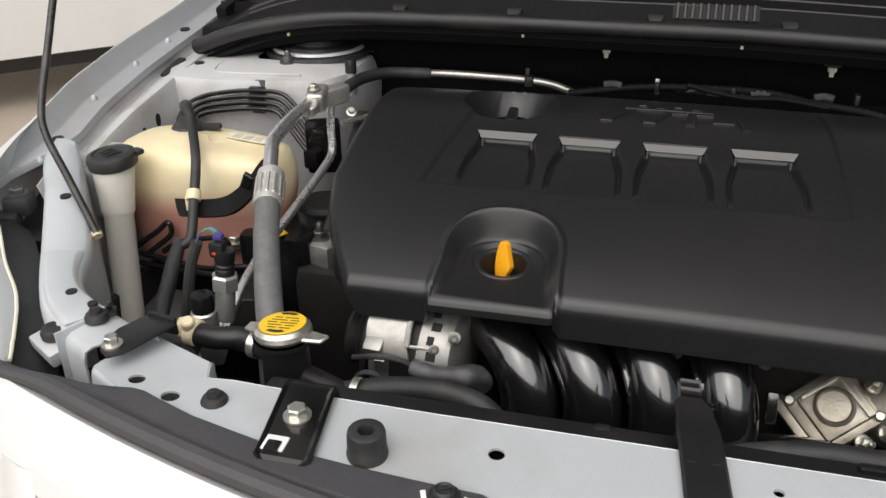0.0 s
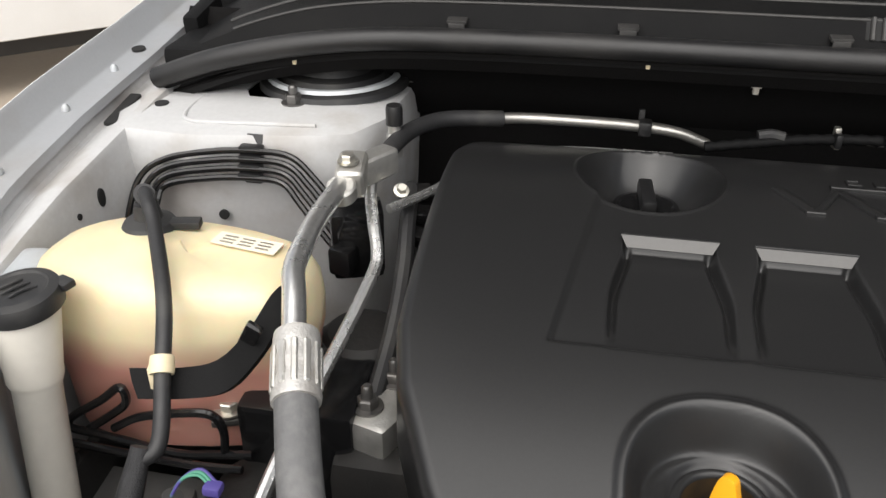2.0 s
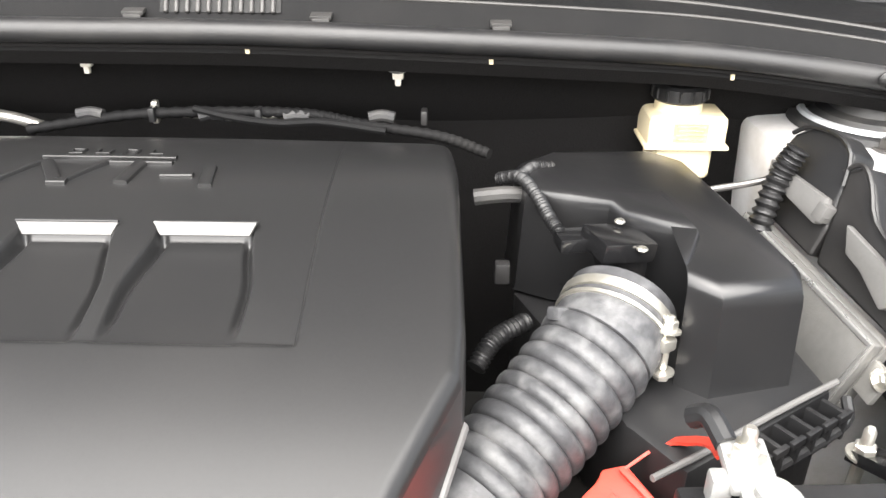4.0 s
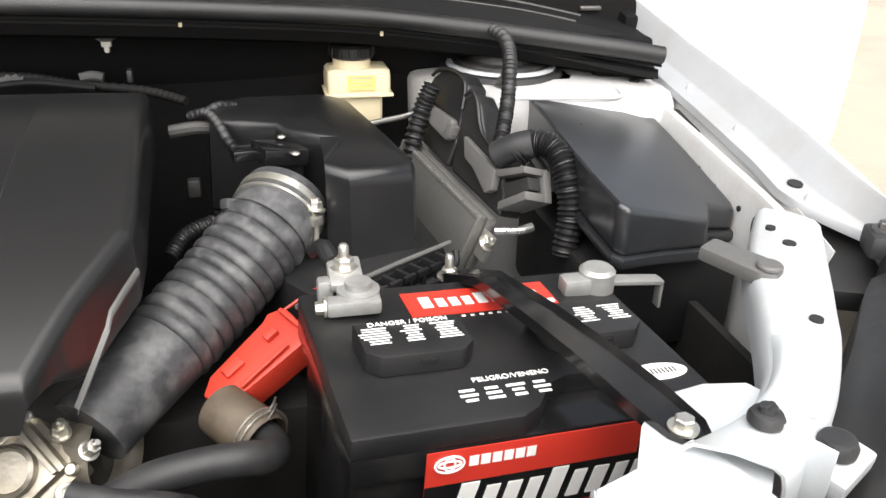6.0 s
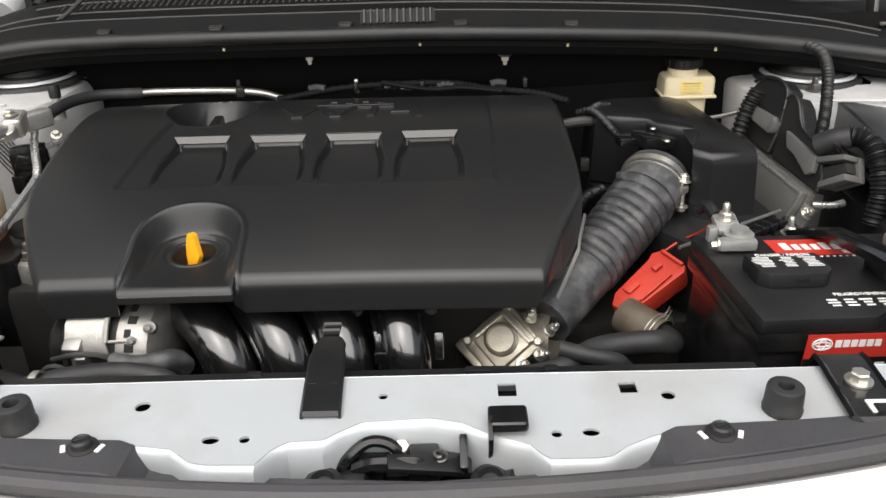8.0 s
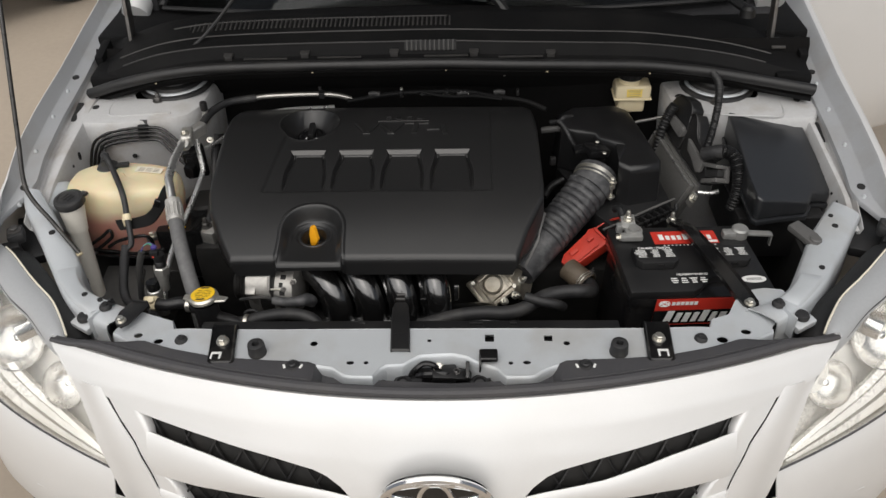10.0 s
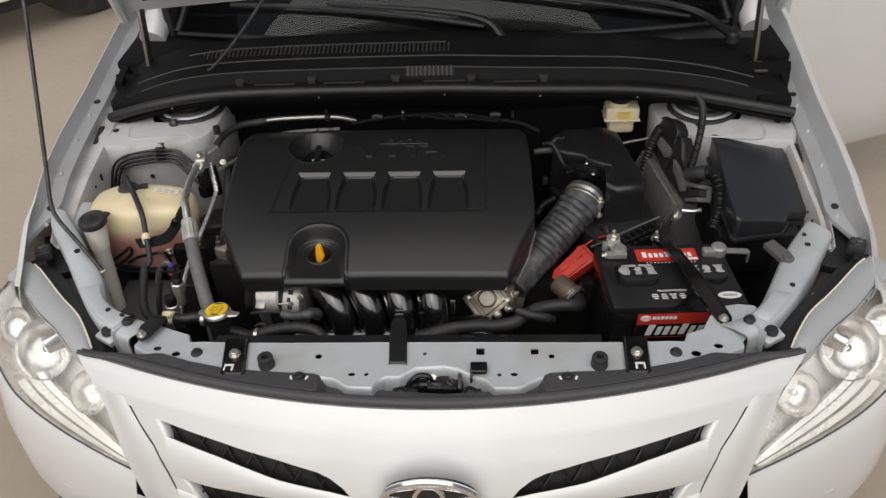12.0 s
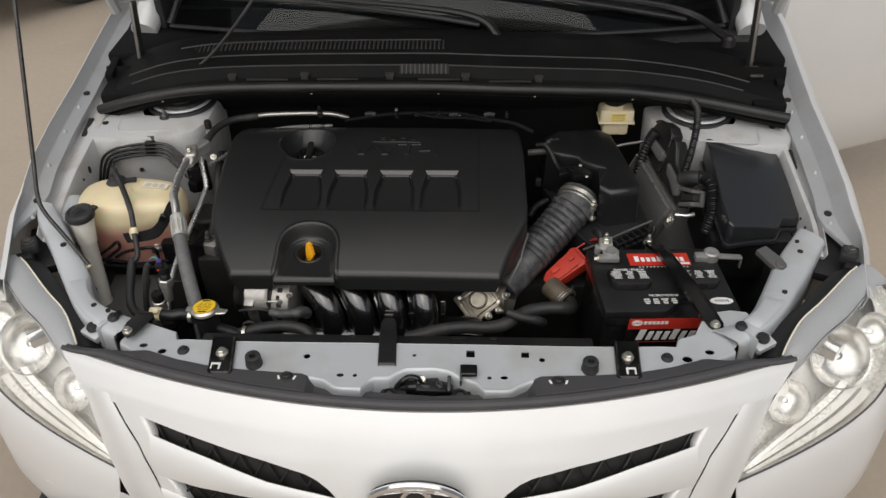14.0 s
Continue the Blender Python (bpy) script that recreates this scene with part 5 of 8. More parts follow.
# overflow hose with braided sleeve
hose = thing("overflow_hose", (-0.58, 0.40, 0.66), "black rubber overflow hose with a braided lower sleeve", "hose")
hp = [(-0.664, 0.582, 0.818), (-0.661, 0.577, 0.826), (-0.650, 0.562, 0.824), (-0.638, 0.545, 0.814), (-0.604, 0.487, 0.795), (-0.591, 0.450, 0.765), (-0.581, 0.416, 0.735), (-0.590, 0.404, 0.728)]
part("rubber_hose", tube(hp, 0.0056, 12, 8), RUBBER, hose)
BRAID = mat("braided_sleeve", (0.03, 0.03, 0.032), 0.5, 0.2, 0.9, 900, bump=1.0, bump_scale=1200)
part("braided_sleeve", tube([(-0.590, 0.410, 0.735), (-0.593, 0.382, 0.700), (-0.592, 0.355, 0.672), (-0.576, 0.331, 0.662), (-0.542, 0.310, 0.672), (-0.518, 0.294, 0.690), (-0.500, 0.262, 0.706), (-0.490, 0.240, 0.714)], lambda s: 0.0066 + 0.0018 * smooth(0, 0.10, s), 12, 10), BRAID, hose, "braided black sleeve")
part("hose_clip", merge(shift(lathe([(0.0058, -0.006), (0.0078, -0.006), (0.0082, -0.004), (0.0082, 0.004), (0.0078, 0.006), (0.0058, 0.006)], None, 20), pose(-0.592, 0.452, 0.767, -50, 0, 18)), box((0.006, 0.008, 0.020), (-0.598, 0.450, 0.757), 0.001, (0, 0, 18))), CREAM, hose, "cream plastic hose clip")
bracket = thing("hose_bracket", (-0.56, 0.46, 0.70), "black metal bracket strip holding the hose", "bracket")
rows = []
for x, y, z in spline([(-0.612, 0.445, 0.755), (-0.581, 0.454, 0.753), (-0.558, 0.465, 0.755), (-0.545, 0.490, 0.765), (-0.536, 0.511, 0.780), (-0.529, 0.521, 0.785)], 4):
    rows.append([(x - 0.004, y + 0.006, z + 0.007), (x, y, z), (x + 0.006, y - 0.006, z - 0.008), (x + 0.007, y - 0.002, z - 0.011)])
part("strip", thicken(loft(rows), 0.003), COWLPL, bracket)
part("strip_end", box((0.012, 0.006, 0.030), (-0.545, 0.488, 0.772), 0.002, (20, 30, 0)), GLOSSY, bracket)

# air-conditioning pipe
ac = thing("aircon_pipe", (-0.49, 0.44, 0.70), "bare aluminium air-conditioning pipe crimped to a grey hose", "pipe")
part("pipe", tube([(-0.520, 0.640, 0.822), (-0.521, 0.618, 0.822), (-0.523, 0.580, 0.820), (-0.521, 0.540, 0.818), (-0.518, 0.510, 0.815), (-0.511, 0.490, 0.810), (-0.503, 0.465, 0.800), (-0.498, 0.445, 0.793)], 0.0079, 14, 6), ALUPIPE, ac)
c0, c1 = Vector((-0.500, 0.462, 0.798)), Vector((-0.486, 0.418, 0.781))
prof = [(0.010, 0), (0.0145, 0.001), (0.0150, 0.006)] + [(0.0150 - (0.0012 if k in (2, 5) else 0.0), 0.008 + 0.0048 * k) for k in range(8)] + [(0.0155, 0.046), (0.0150, 0.049), (0.010, 0.0495)]
part("crimp", lathe(prof, frame_to(c0, c1), 24), mat("corroded_pale_aluminium", (0.50, 0.49, 0.47), 0.5, 0.5, 0.2, 250, bump=0.5, bump_scale=500, stain=(0.34, 0.31, 0.28), stain_scale=60, stain_amount=0.7), ac, "grooved aluminium crimp sleeve")
cm = frame_to(c0, c1)
for k in range(12):
    part("crimp_flute", shift(box((0.0042, 0.0022, 0.030), (0, 0.0150, 0.027), 0.0009, (0, 0, 0), 1), cm @ pose(0, 0, 0, 0, 0, 30 * k)), ALU, ac)
part("rubber_hose", tube([(-0.487, 0.420, 0.782), (-0.470, 0.375, 0.764), (-0.448, 0.325, 0.742), (-0.432, 0.290, 0.715), (-0.425, 0.272, 0.680), (-0.424, 0.266, 0.62)], 0.0132, 16, 8), ACHOSE, ac, "dusty grey rubber hose")
part("block_fitting", merge(box((0.024, 0.036, 0.026), (-0.517, 0.646, 0.824), 0.006, (10, 0, 8), 3), box((0.020, 0.040, 0.024), (-0.506, 0.676, 0.820), 0.005, (0, 0, -30), 3), disc(0.012, 0.014, (-0.519, 0.626, 0.813), (0, -0.4, 0.9))), ALU, ac)
part("fitting_bolt", hexbolt((-0.518, 0.640, 0.837), 0.0062, 0.006, washer=1.4), ZINC, ac)
thin = thing("refrigerant_line", (-0.50, 0.50, 0.66), "thin grey aluminium refrigerant line with a sharp bend", "pipe")
part("line", tube([(-0.508, 0.668, 0.806), (-0.505, 0.655, 0.798), (-0.498, 0.636, 0.784), (-0.491, 0.618, 0.770), (-0.490, 0.600, 0.760), (-0.498, 0.540, 0.740), (-0.512, 0.450, 0.712), (-0.516, 0.39, 0.690), (-0.512, 0.33, 0.66)], 0.0052, 10, 6), ALUPIPE, thin)
ports = thing("service_port", (-0.49, 0.72, 0.78), "black capped service port beside the strut tower", "valve")
part("stem", lathe([(0.008, 0), (0.008, 0.02), (0.006, 0.022), (0.006, 0.034)], pose(-0.515, 0.726, 0.802), 14), ALU, ports)
part("cap", lathe([(0.0078, 0), (0.0080, 0.014), (0.007, 0.018), (0, 0.018)], pose(-0.515, 0.726, 0.832), 12), PLASTIC, ports, "black plastic cap")
settle((0.010, 0.014, 0.0), ports)
pipe2 = thing("rear_aircon_pipe", (-0.30, 0.82, 0.76), "aluminium air-conditioning pipe crossing behind the engine cover", "pipe")
part("pipe_sleeve", tube([(-0.505, 0.684, 0.814), (-0.502, 0.722, 0.819), (-0.492, 0.762, 0.820), (-0.468, 0.800, 0.817), (-0.418, 0.828, 0.811)], 0.0080, 12, 6), RUBBER, pipe2)
part("pipe", tube([(-0.43, 0.822, 0.812), (-0.400, 0.836, 0.810), (-0.345, 0.848, 0.8065), (-0.285, 0.858, 0.802), (-0.245, 0.863, 0.796), (-0.215, 0.868, 0.784)], 0.0056, 12, 6), mat("tarnished_aluminium_pipe", (0.48, 0.465, 0.435), 0.36, 0.85, 0.15, 200, stain=(0.10, 0.098, 0.09), stain_scale=20, stain_amount=0.5), pipe2)
part("pipe_clip", merge(box((0.013, 0.016, 0.015), (-0.278, 0.858, 0.801), 0.003), box((0.006, 0.004, 0.024), (-0.282, 0.866, 0.805), 0.001)), PLASTIC, pipe2)
solo("thin_pipe", tube([(-0.49, 0.655, 0.79), (-0.46, 0.70, 0.79), (-0.42, 0.765, 0.795), (-0.36, 0.81, 0.79), (-0.25, 0.84, 0.78)], 0.004, 8, 6), ALUPIPE, "thin metal pipe crossing behind the engine cover", "pipe")

# brake lines over the tower's front wall
for k in range(1, 5):
    dz, dy = -0.0078 * k, -0.003 * k
    pts = [(-0.756 + 0.003 * k, 0.62, 0.66), (-0.754 + 0.004 * k, 0.63, 0.71 + dz), (-0.750 + 0.005 * k, 0.645, 0.755 + dz), (-0.741 + 0.006 * k, 0.668 + dy, 0.797 + dz), (-0.709, 0.680 + dy, 0.815 + dz), (-0.66, 0.683 + dy, 0.825 + dz),
           (-0.62, 0.683 + dy, 0.828 + dz), (-0.585 - 0.002 * k, 0.681 + dy, 0.826 + dz), (-0.560 - 0.004 * k, 0.675 + dy, 0.810 + dz), (-0.537 - 0.004 * k, 0.667 + dy, 0.785 + dz), (-0.52, 0.655 + dy, 0.755 + dz)]
    bl = thing("brake_line", (-0.64, 0.65, 0.60), "black coated brake line curving over the strut tower", "pipe", "brake lines")
    part("line", tube(pts, 0.0031, 8, 6), GLOSSY, bl)
    settle((-0.010, 0.036, -0.015), bl)
holder = thing("line_holder", (-0.627, 0.68, 0.75), "black plastic clip that holds the brake lines", "clip")
for k in range(1, 5):
    part("clip_tooth", box((0.022, 0.010, 0.006), (-0.622, 0.680 - 0.003 * k, 0.832 - 0.0078 * k), 0.0015), PLASTIC, holder)
part("clip_back", box((0.016, 0.006, 0.046), (-0.622, 0.682, 0.812), 0.0015, (-20, 0, 0)), PLASTIC, holder)

settle((-0.014, 0.042, -0.018), holder)

# brake hydraulic unit and pipes low in the corner
abs_unit = thing("hydraulic_unit", (-0.55, 0.45, 0.52), "black brake hydraulic unit with a yellow tag", "hydraulic unit")
part("unit_body", box((0.09, 0.10, 0.12), (-0.525, 0.545, 0.64), 0.006), GLOSSY, abs_unit)
tagm = pose(-0.527, 0.505, 0.7025, -8, 0, -12)
part("yellow_tag", shift(prism([(-0.016, -0.006), (-0.008, -0.011), (0.014, -0.010), (0.016, 0.006), (0.006, 0.011), (-0.014, 0.010)], 0, 0.001, 0, 1), tagm), STICKER, abs_unit, "yellow tag with a number")
part("number", shift(box((0.010, 0.006, 0.0005), (0, 0, 0.0013), 0), tagm), HOLE, abs_unit)
part("pump_motor", disc(0.035, 0.08, (-0.560, 0.500, 0.610), (0.3, -0.8, 0.1)), DARK, abs_unit)
low_lines = [[(-0.736, 0.478, 0.643), (-0.714, 0.478, 0.645), (-0.704, 0.478, 0.655), (-0.664, 0.478, 0.653), (-0.615, 0.478, 0.651), (-0.592, 0.478, 0.651), (-0.562, 0.478, 0.653)],
             [(-0.736, 0.483, 0.663), (-0.715, 0.483, 0.655), (-0.709, 0.483, 0.667), (-0.698, 0.483, 0.665), (-0.666, 0.483, 0.662), (-0.617, 0.483, 0.655), (-0.584, 0.483, 0.66), (-0.554, 0.483, 0.665)],
             [(-0.741, 0.486, 0.643), (-0.718, 0.486, 0.649), (-0.704, 0.486, 0.672), (-0.672, 0.486, 0.696), (-0.654, 0.486, 0.711), (-0.652, 0.486, 0.697), (-0.665, 0.486, 0.684), (-0.689, 0.486, 0.665)],
             [(-0.666, 0.484, 0.671), (-0.64, 0.484, 0.687), (-0.597, 0.484, 0.698), (-0.581, 0.484, 0.697), (-0.575, 0.484, 0.684), (-0.577, 0.484, 0.662)],
             [(-0.695, 0.47, 0.651), (-0.704, 0.47, 0.621), (-0.707, 0.47, 0.584), (-0.702, 0.47, 0.557), (-0.686, 0.47, 0.551), (-0.666, 0.47, 0.556)]]
for pts in low_lines:
    bl = thing("brake_line", (-0.64, 0.47, 0.56), "black coated brake line bent low beside the reservoir", "pipe", "low brake lines")
    part("line", tube(pts, 0.0034, 8, 6), GLOSSY, bl)
SPLASH = mat("dark_grey_splash_panel", (0.085, 0.084, 0.083), 0.7, 0, 0.25, 80, stain=(0.10, 0.09, 0.08), stain_scale=10, stain_amount=0.4)
splash = thing("splash_panel", (-0.635, 0.385, 0.575), "dark grey plastic splash panel low in the bay", "panel")
part("panel", box((0.15, 0.25, 0.01), (-0.635, 0.385, 0.585), 0.003, (6, 0, 0)), SPLASH, splash)
part("long_rib", box((0.012, 0.22, 0.012), (-0.60, 0.385, 0.592), 0.003, (6, 0, 10)), SPLASH, splash)
part("cross_rib", box((0.14, 0.010, 0.012), (-0.635, 0.345, 0.590), 0.003, (6, 0, 4)), SPLASH, splash)

# pressure sensor and service valve on the aluminium block
sensor = thing("pressure_sensor", (-0.505, 0.345, 0.66), "black pressure sensor plug on an aluminium fitting", "sensor")
part("fitting", merge(lathe([(0.010, 0), (0.010, 0.03), (0.009, 0.034)], pose(-0.506, 0.338, 0.690, -6, 4, 0), 20), lathe([(0.0138, 0.034), (0.0138, 0.048), (0.012, 0.050), (0, 0.050)], pose(-0.506, 0.338, 0.690, -6, 4, 0), 6)), ALU, sensor, "silver hexagonal fitting")
part("plug", merge(lathe([(0.0095, 0.05), (0.0098, 0.055), (0.0088, 0.057), (0.0100, 0.060), (0.0090, 0.062), (0.0100, 0.065), (0.0100, 0.076), (0, 0.077)], pose(-0.506, 0.338, 0.690, -6, 4, 0), 18), box((0.015, 0.012, 0.016), (-0.507, 0.345, 0.766), 0.003)), PLASTIC, sensor)
WIREP, WIREG, WIRER = mat("purple_wire", (0.06, 0.045, 0.20), 0.5), mat("green_wire", (0.05, 0.22, 0.14), 0.5), mat("red_wire", (0.5, 0.05, 0.03), 0.5)
part("purple_tab", box((0.010, 0.008, 0.006), (-0.507, 0.349, 0.778), 0.002), WIREP, sensor)
part("red_lock", box((0.006, 0.002, 0.003), (-0.507, 0.338, 0.764), 0.001), WIRER, sensor)
for k, w in enumerate((WIREG, WIREG, WIREP)):
    part("wire", tube([(-0.509 + 0.003 * k, 0.350, 0.778), (-0.516, 0.352 + 0.002 * k, 0.783), (-0.525, 0.350, 0.780), (-0.532, 0.346, 0.768)], 0.0010, 6, 5), w, sensor)
part("sleeve", tube([(-0.530, 0.347, 0.770), (-0.539, 0.344, 0.745), (-0.547, 0.342, 0.710), (-0.553, 0.335, 0.665), (-0.553, 0.33, 0.62)], 0.0058, 10, 6), RUBBER, sensor)
valve = thing("charge_valve", (-0.49, 0.28, 0.66), "black capped charge valve on an aluminium block", "valve")
part("block", merge(box((0.022, 0.026, 0.036), (-0.502, 0.302, 0.684), 0.004, (10, 0, 15)), lathe([(0.0125, 0), (0.0125, 0.018), (0.0105, 0.02)], pose(-0.505, 0.300, 0.704), 18)), ALU, valve)
part("cap", lathe([(0.0108, 0), (0.0112, 0.014), (0.0100, 0.019), (0, 0.020)], pose(-0.505, 0.300, 0.722), 16), GLOSSY, valve, "black plastic cap")
mount = thing("engine_mount", (-0.45, 0.52, 0.62), "cast aluminium engine mount bracket with studs", "mount")
part("bracket", merge(prism([(-0.486, 0.500), (-0.456, 0.492), (-0.448, 0.51), (-0.450, 0.570), (-0.468, 0.578), (-0.490, 0.54)], 0.665, 0.695, 0.006), box((0.024, 0.03, 0.05), (-0.466, 0.54, 0.65), 0.005)), ALU, mount)
for x, y, z in ((-0.474, 0.518, 0.695), (-0.462, 0.552, 0.695)):
    part("stud", hexbolt((x, y, z), 0.008, 0.009, stud=0.012), STEEL, mount)
part("long_stud", tube([(-0.450, 0.545, 0.665), (-0.449, 0.555, 0.705), (-0.446, 0.568, 0.730)], 0.005, 10, 3), ZINC, mount)
loomL = thing("wiring_loom", (-0.50, 0.63, 0.70), "black wiring loom bundle with connectors beside the tower", "wiring")
part("loom_trunk", tube([(-0.485, 0.72, 0.78), (-0.478, 0.67, 0.77), (-0.472, 0.63, 0.75), (-0.470, 0.58, 0.72), (-0.475, 0.52, 0.68)], 0.0075, 10, 6), RUBBER, loomL)
for k in range(5):
    part("connector", box((0.022, 0.014, 0.012), (-0.478 + 0.004 * k, 0.715 - 0.022 * k, 0.778 - 0.010 * k), 0.002, (20, 10 * k, 15)), GLOSSY, loomL)
part("connector_block", merge(box((0.046, 0.030, 0.070), (-0.523, 0.668, 0.752), 0.006, (8, 0, 20)), box((0.030, 0.024, 0.020), (-0.520, 0.655, 0.770), 0.004, (0, 20, 25)), box((0.022, 0.020, 0.026), (-0.530, 0.650, 0.740), 0.004, (0, 0, -15))), GLOSSY, loomL)
part("bright_nut", hexbolt((-0.484, 0.675, 0.798), 0.0045, 0.006, (0.3, -0.5, 0.8)), ZINC, loomL)
part("dark_dome", lathe([(0.0, 0.05), (0.03, 0.045), (0.05, 0.025), (0.055, 0.0), (0.055, -0.12)], pose(-0.50, 0.60, 0.66), 24), DARK, loomL)

# ---- driver's side of the bay ----
def text_part(words, size, m, material, parent, name="printing", depth=0.0003):
    """Flat lettering from the built-in font, turned into a mesh."""
    cu = bpy.data.curves.new("t", "FONT")
    cu.body, cu.size, cu.extrude, cu.align_x, cu.align_y = words, size, depth, "CENTER", "CENTER"
    ob = bpy.data.objects.new("t", cu)
    me = bpy.data.meshes.new_from_object(ob)
    bm = bmesh.new()
    bm.from_mesh(me)
    bpy.data.objects.remove(ob)
    bpy.data.curves.remove(cu)
    bpy.data.meshes.remove(me)
    return part(name, shift(bm, m), material, parent)


# battery
bat = thing("battery", (0.437, 0.378, 0.53), "black car battery with red labels and white warning print", "battery")
tilt = pose(0.450, 0.378, 0.726, 0, 3.0, 5.5)
BW, BD = 0.250, 0.178


def bt(bm):
    return shift(bm, tilt)


part("case", bt(merge(box((BW - 0.012, BD - 0.012, 0.19), (-0.013, -0.003, -0.118), 0.006), box((BW, BD, 0.022), (-0.013, -0.003, -0.026), 0.004))), GLOSSY, bat)
part("lid", bt(prism([(-0.138, 0.086), (-0.138, -0.092), (-0.028, -0.092), (-0.014, -0.084), (0.004, -0.062), (0.018, -0.056), (0.048, -0.056), (0.056, -0.070), (0.060, -0.092), (0.112, -0.092), (0.112, 0.086)], -0.016, 0.0, 0.003)), PLASTIC, bat)
for x0, x1, yc in ((-0.114, -0.038, -0.011), (0.018, 0.092, -0.011)):
    w = x1 - x0
    xc = (x0 + x1) / 2
    part("vent_cap", bt(prism([(xc - w / 2, yc + 0.022), (xc - w / 2, yc - 0.014), (xc - w / 2 + 0.010, yc - 0.024), (xc + w / 2 - 0.010, yc - 0.024), (xc + w / 2, yc - 0.014), (xc + w / 2, yc + 0.022)], 0.0, 0.016, 0.0025)), PLASTIC, bat)
    part("cap_notch", bt(box((0.012, 0.003, 0.004), (xc + 0.004, yc - 0.0235, 0.010), 0.0008)), GLOSSY, bat)
    rng = random.Random(int(x0 * 1000) + 500)
    for k, lx in enumerate((-0.026, 0.000, 0.024)):
        for r in range(7):
            wd = (0.021, 0.016, 0.019)[k] * rng.uniform(0.55, 1.0)
            part("warning_bar", bt(box((wd, 0.0011, 0.0004), (xc + lx + rng.uniform(-0.001, 0.001), yc + 0.011 - 0.0031 * r, 0.0163), 0)), WHITE, bat)
text_part("DANGER / POISON", 0.0068, tilt @ pose(-0.076, 0.005, 0.0164), WHITE, bat)
# red label on the lid, with white brand bars
part("top_label", bt(box((0.120, 0.036, 0.0008), (-0.002, 0.053, 0.0006), 0)), REDLAB, bat, "red printed label")
x = -0.052
for k, w in enumerate((0.012, 0.010, 0.010, 0.010, 0.011, 0.010, 0.011, 0.010, 0.010)):
    h = 0.016 if k in (0, 4) else 0.0125
    part("brand_bar", bt(box((w * 0.72, h, 0.0004), (x + w / 2, 0.054 - (0.016 - h) / 2, 0.0013), 0)), WHITE, bat)
    x += w + 0.0008
part("white_strip", bt(box((0.044, 0.006, 0.0004), (0.034, 0.040, 0.0013), 0)), WHITE, bat)
for k in range(14):
    part("print_bar", bt(box((0.0030, 0.002, 0.0004), (-0.045 + 0.0072 * k, 0.031, 0.0005), 0)), WHITE, bat)
text_part("PELIGRO/VENENO", 0.0068, tilt @ pose(-0.020, -0.050, 0.0006), WHITE, bat)
rng = random.Random(7)
for k in range(12):
    part("warning_bar", bt(box((rng.uniform(0.008, 0.016), 0.0024, 0.0004), (-0.055 + 0.017 * (k % 4), -0.060 - 0.0052 * (k // 4), 0.0005), 0)), WHITE, bat)
part("oval_sticker", bt(shift(disc(0.021, 0.0006, (0, 0, 0), bevel=0), pose(0.084, -0.067, 0.0002) @ Matrix.Diagonal((1.05, 0.45, 1, 1)))), WHITE, bat, "white oval sticker")
for k in range(9):
    part("code_bar", bt(box((0.0014, 0.006, 0.0003), (0.072 + 0.003 * k, -0.067, 0.001), 0)), GREYPL, bat)
# front label on the case
face = tilt @ pose(-0.020, -0.003 - BD / 2 - 0.0012, -0.053, 90, 0, 0)
part("front_label", shift(box((0.150, 0.060, 0.0008), (0.004, 0.006, 0), 0), face), REDLAB, bat, "red printed label")
x = -0.040
for k in range(6):
    part("brand_bar", shift(box((0.0062, 0.0075, 0.0004), (x, 0.026, 0.0007), 0), face), WHITE, bat)
    x += 0.0078
for rx, ry in ((0.0095, 0.0060), (0.0035, 0.0050), (0.0075, 0.0024)):
    p = [(-0.056 + rx * math.cos(a), 0.026 + ry * math.sin(a), 0.001) for a in (2 * math.pi * i / 24 for i in range(25))]
    part("round_mark", shift(tube(p, 0.0008, 6, 1, False, False), face), WHITE, bat)
part("label_lower", shift(box((0.150, 0.032, 0.0004), (0.004, -0.006, 0.0004), 0), face), GLOSSY, bat)
x = -0.052
for k, w in enumerate((0.018, 0.014, 0.015, 0.014, 0.017, 0.014, 0.016, 0.014, 0.013)):
    h = 0.026 if k in (0, 4) else 0.021
    sk = Matrix(((1, 0.22, 0, 0), (0, 1, 0, 0), (0, 0, 1, 0), (0, 0, 0, 1)))
    part("brand_bar", shift(shift(box((w * 0.68, h, 0.0005), (0, 0, 0), 0), sk), face @ Matrix.Translation((x + w / 2, -0.004 - (0.026 - h) / 2, 0.0009))), WHITE, bat)
    x += w + 0.0006
# terminals
term = thing("battery_clamp", (0.342, 0.44, 0.726), "dull lead positive battery clamp with bolts", "clamp")
part("clamp", merge(lathe([(0.016, 0), (0.016, 0.014), (0.010, 0.015), (0.010, 0.020), (0, 0.020)], pose(0.348, 0.428, 0.733), 20), box((0.040, 0.014, 0.012), (0.343, 0.416, 0.740), 0.003), box((0.026, 0.034, 0.008), (0.341, 0.450, 0.748), 0.003, (12, 0, 0)), box((0.012, 0.012, 0.03), (0.325, 0.443, 0.734), 0.003)), LEAD, term)
part("clamp_bolt", hexbolt((0.341, 0.455, 0.751), 0.0075, 0.008, stud=0.012), ZINC, term)
part("side_bolt", hexbolt((0.323, 0.416, 0.740), 0.005, 0.007, (-1, 0, 0)), ZINC, term)
part("cable_boot", tube([(0.333, 0.463, 0.752), (0.328, 0.480, 0.757), (0.321, 0.488, 0.750)], 0.007, 10, 5), PLASTIC, term)
term = thing("battery_clamp", (0.545, 0.443, 0.717), "dull lead negative battery clamp with a cable lug", "clamp")
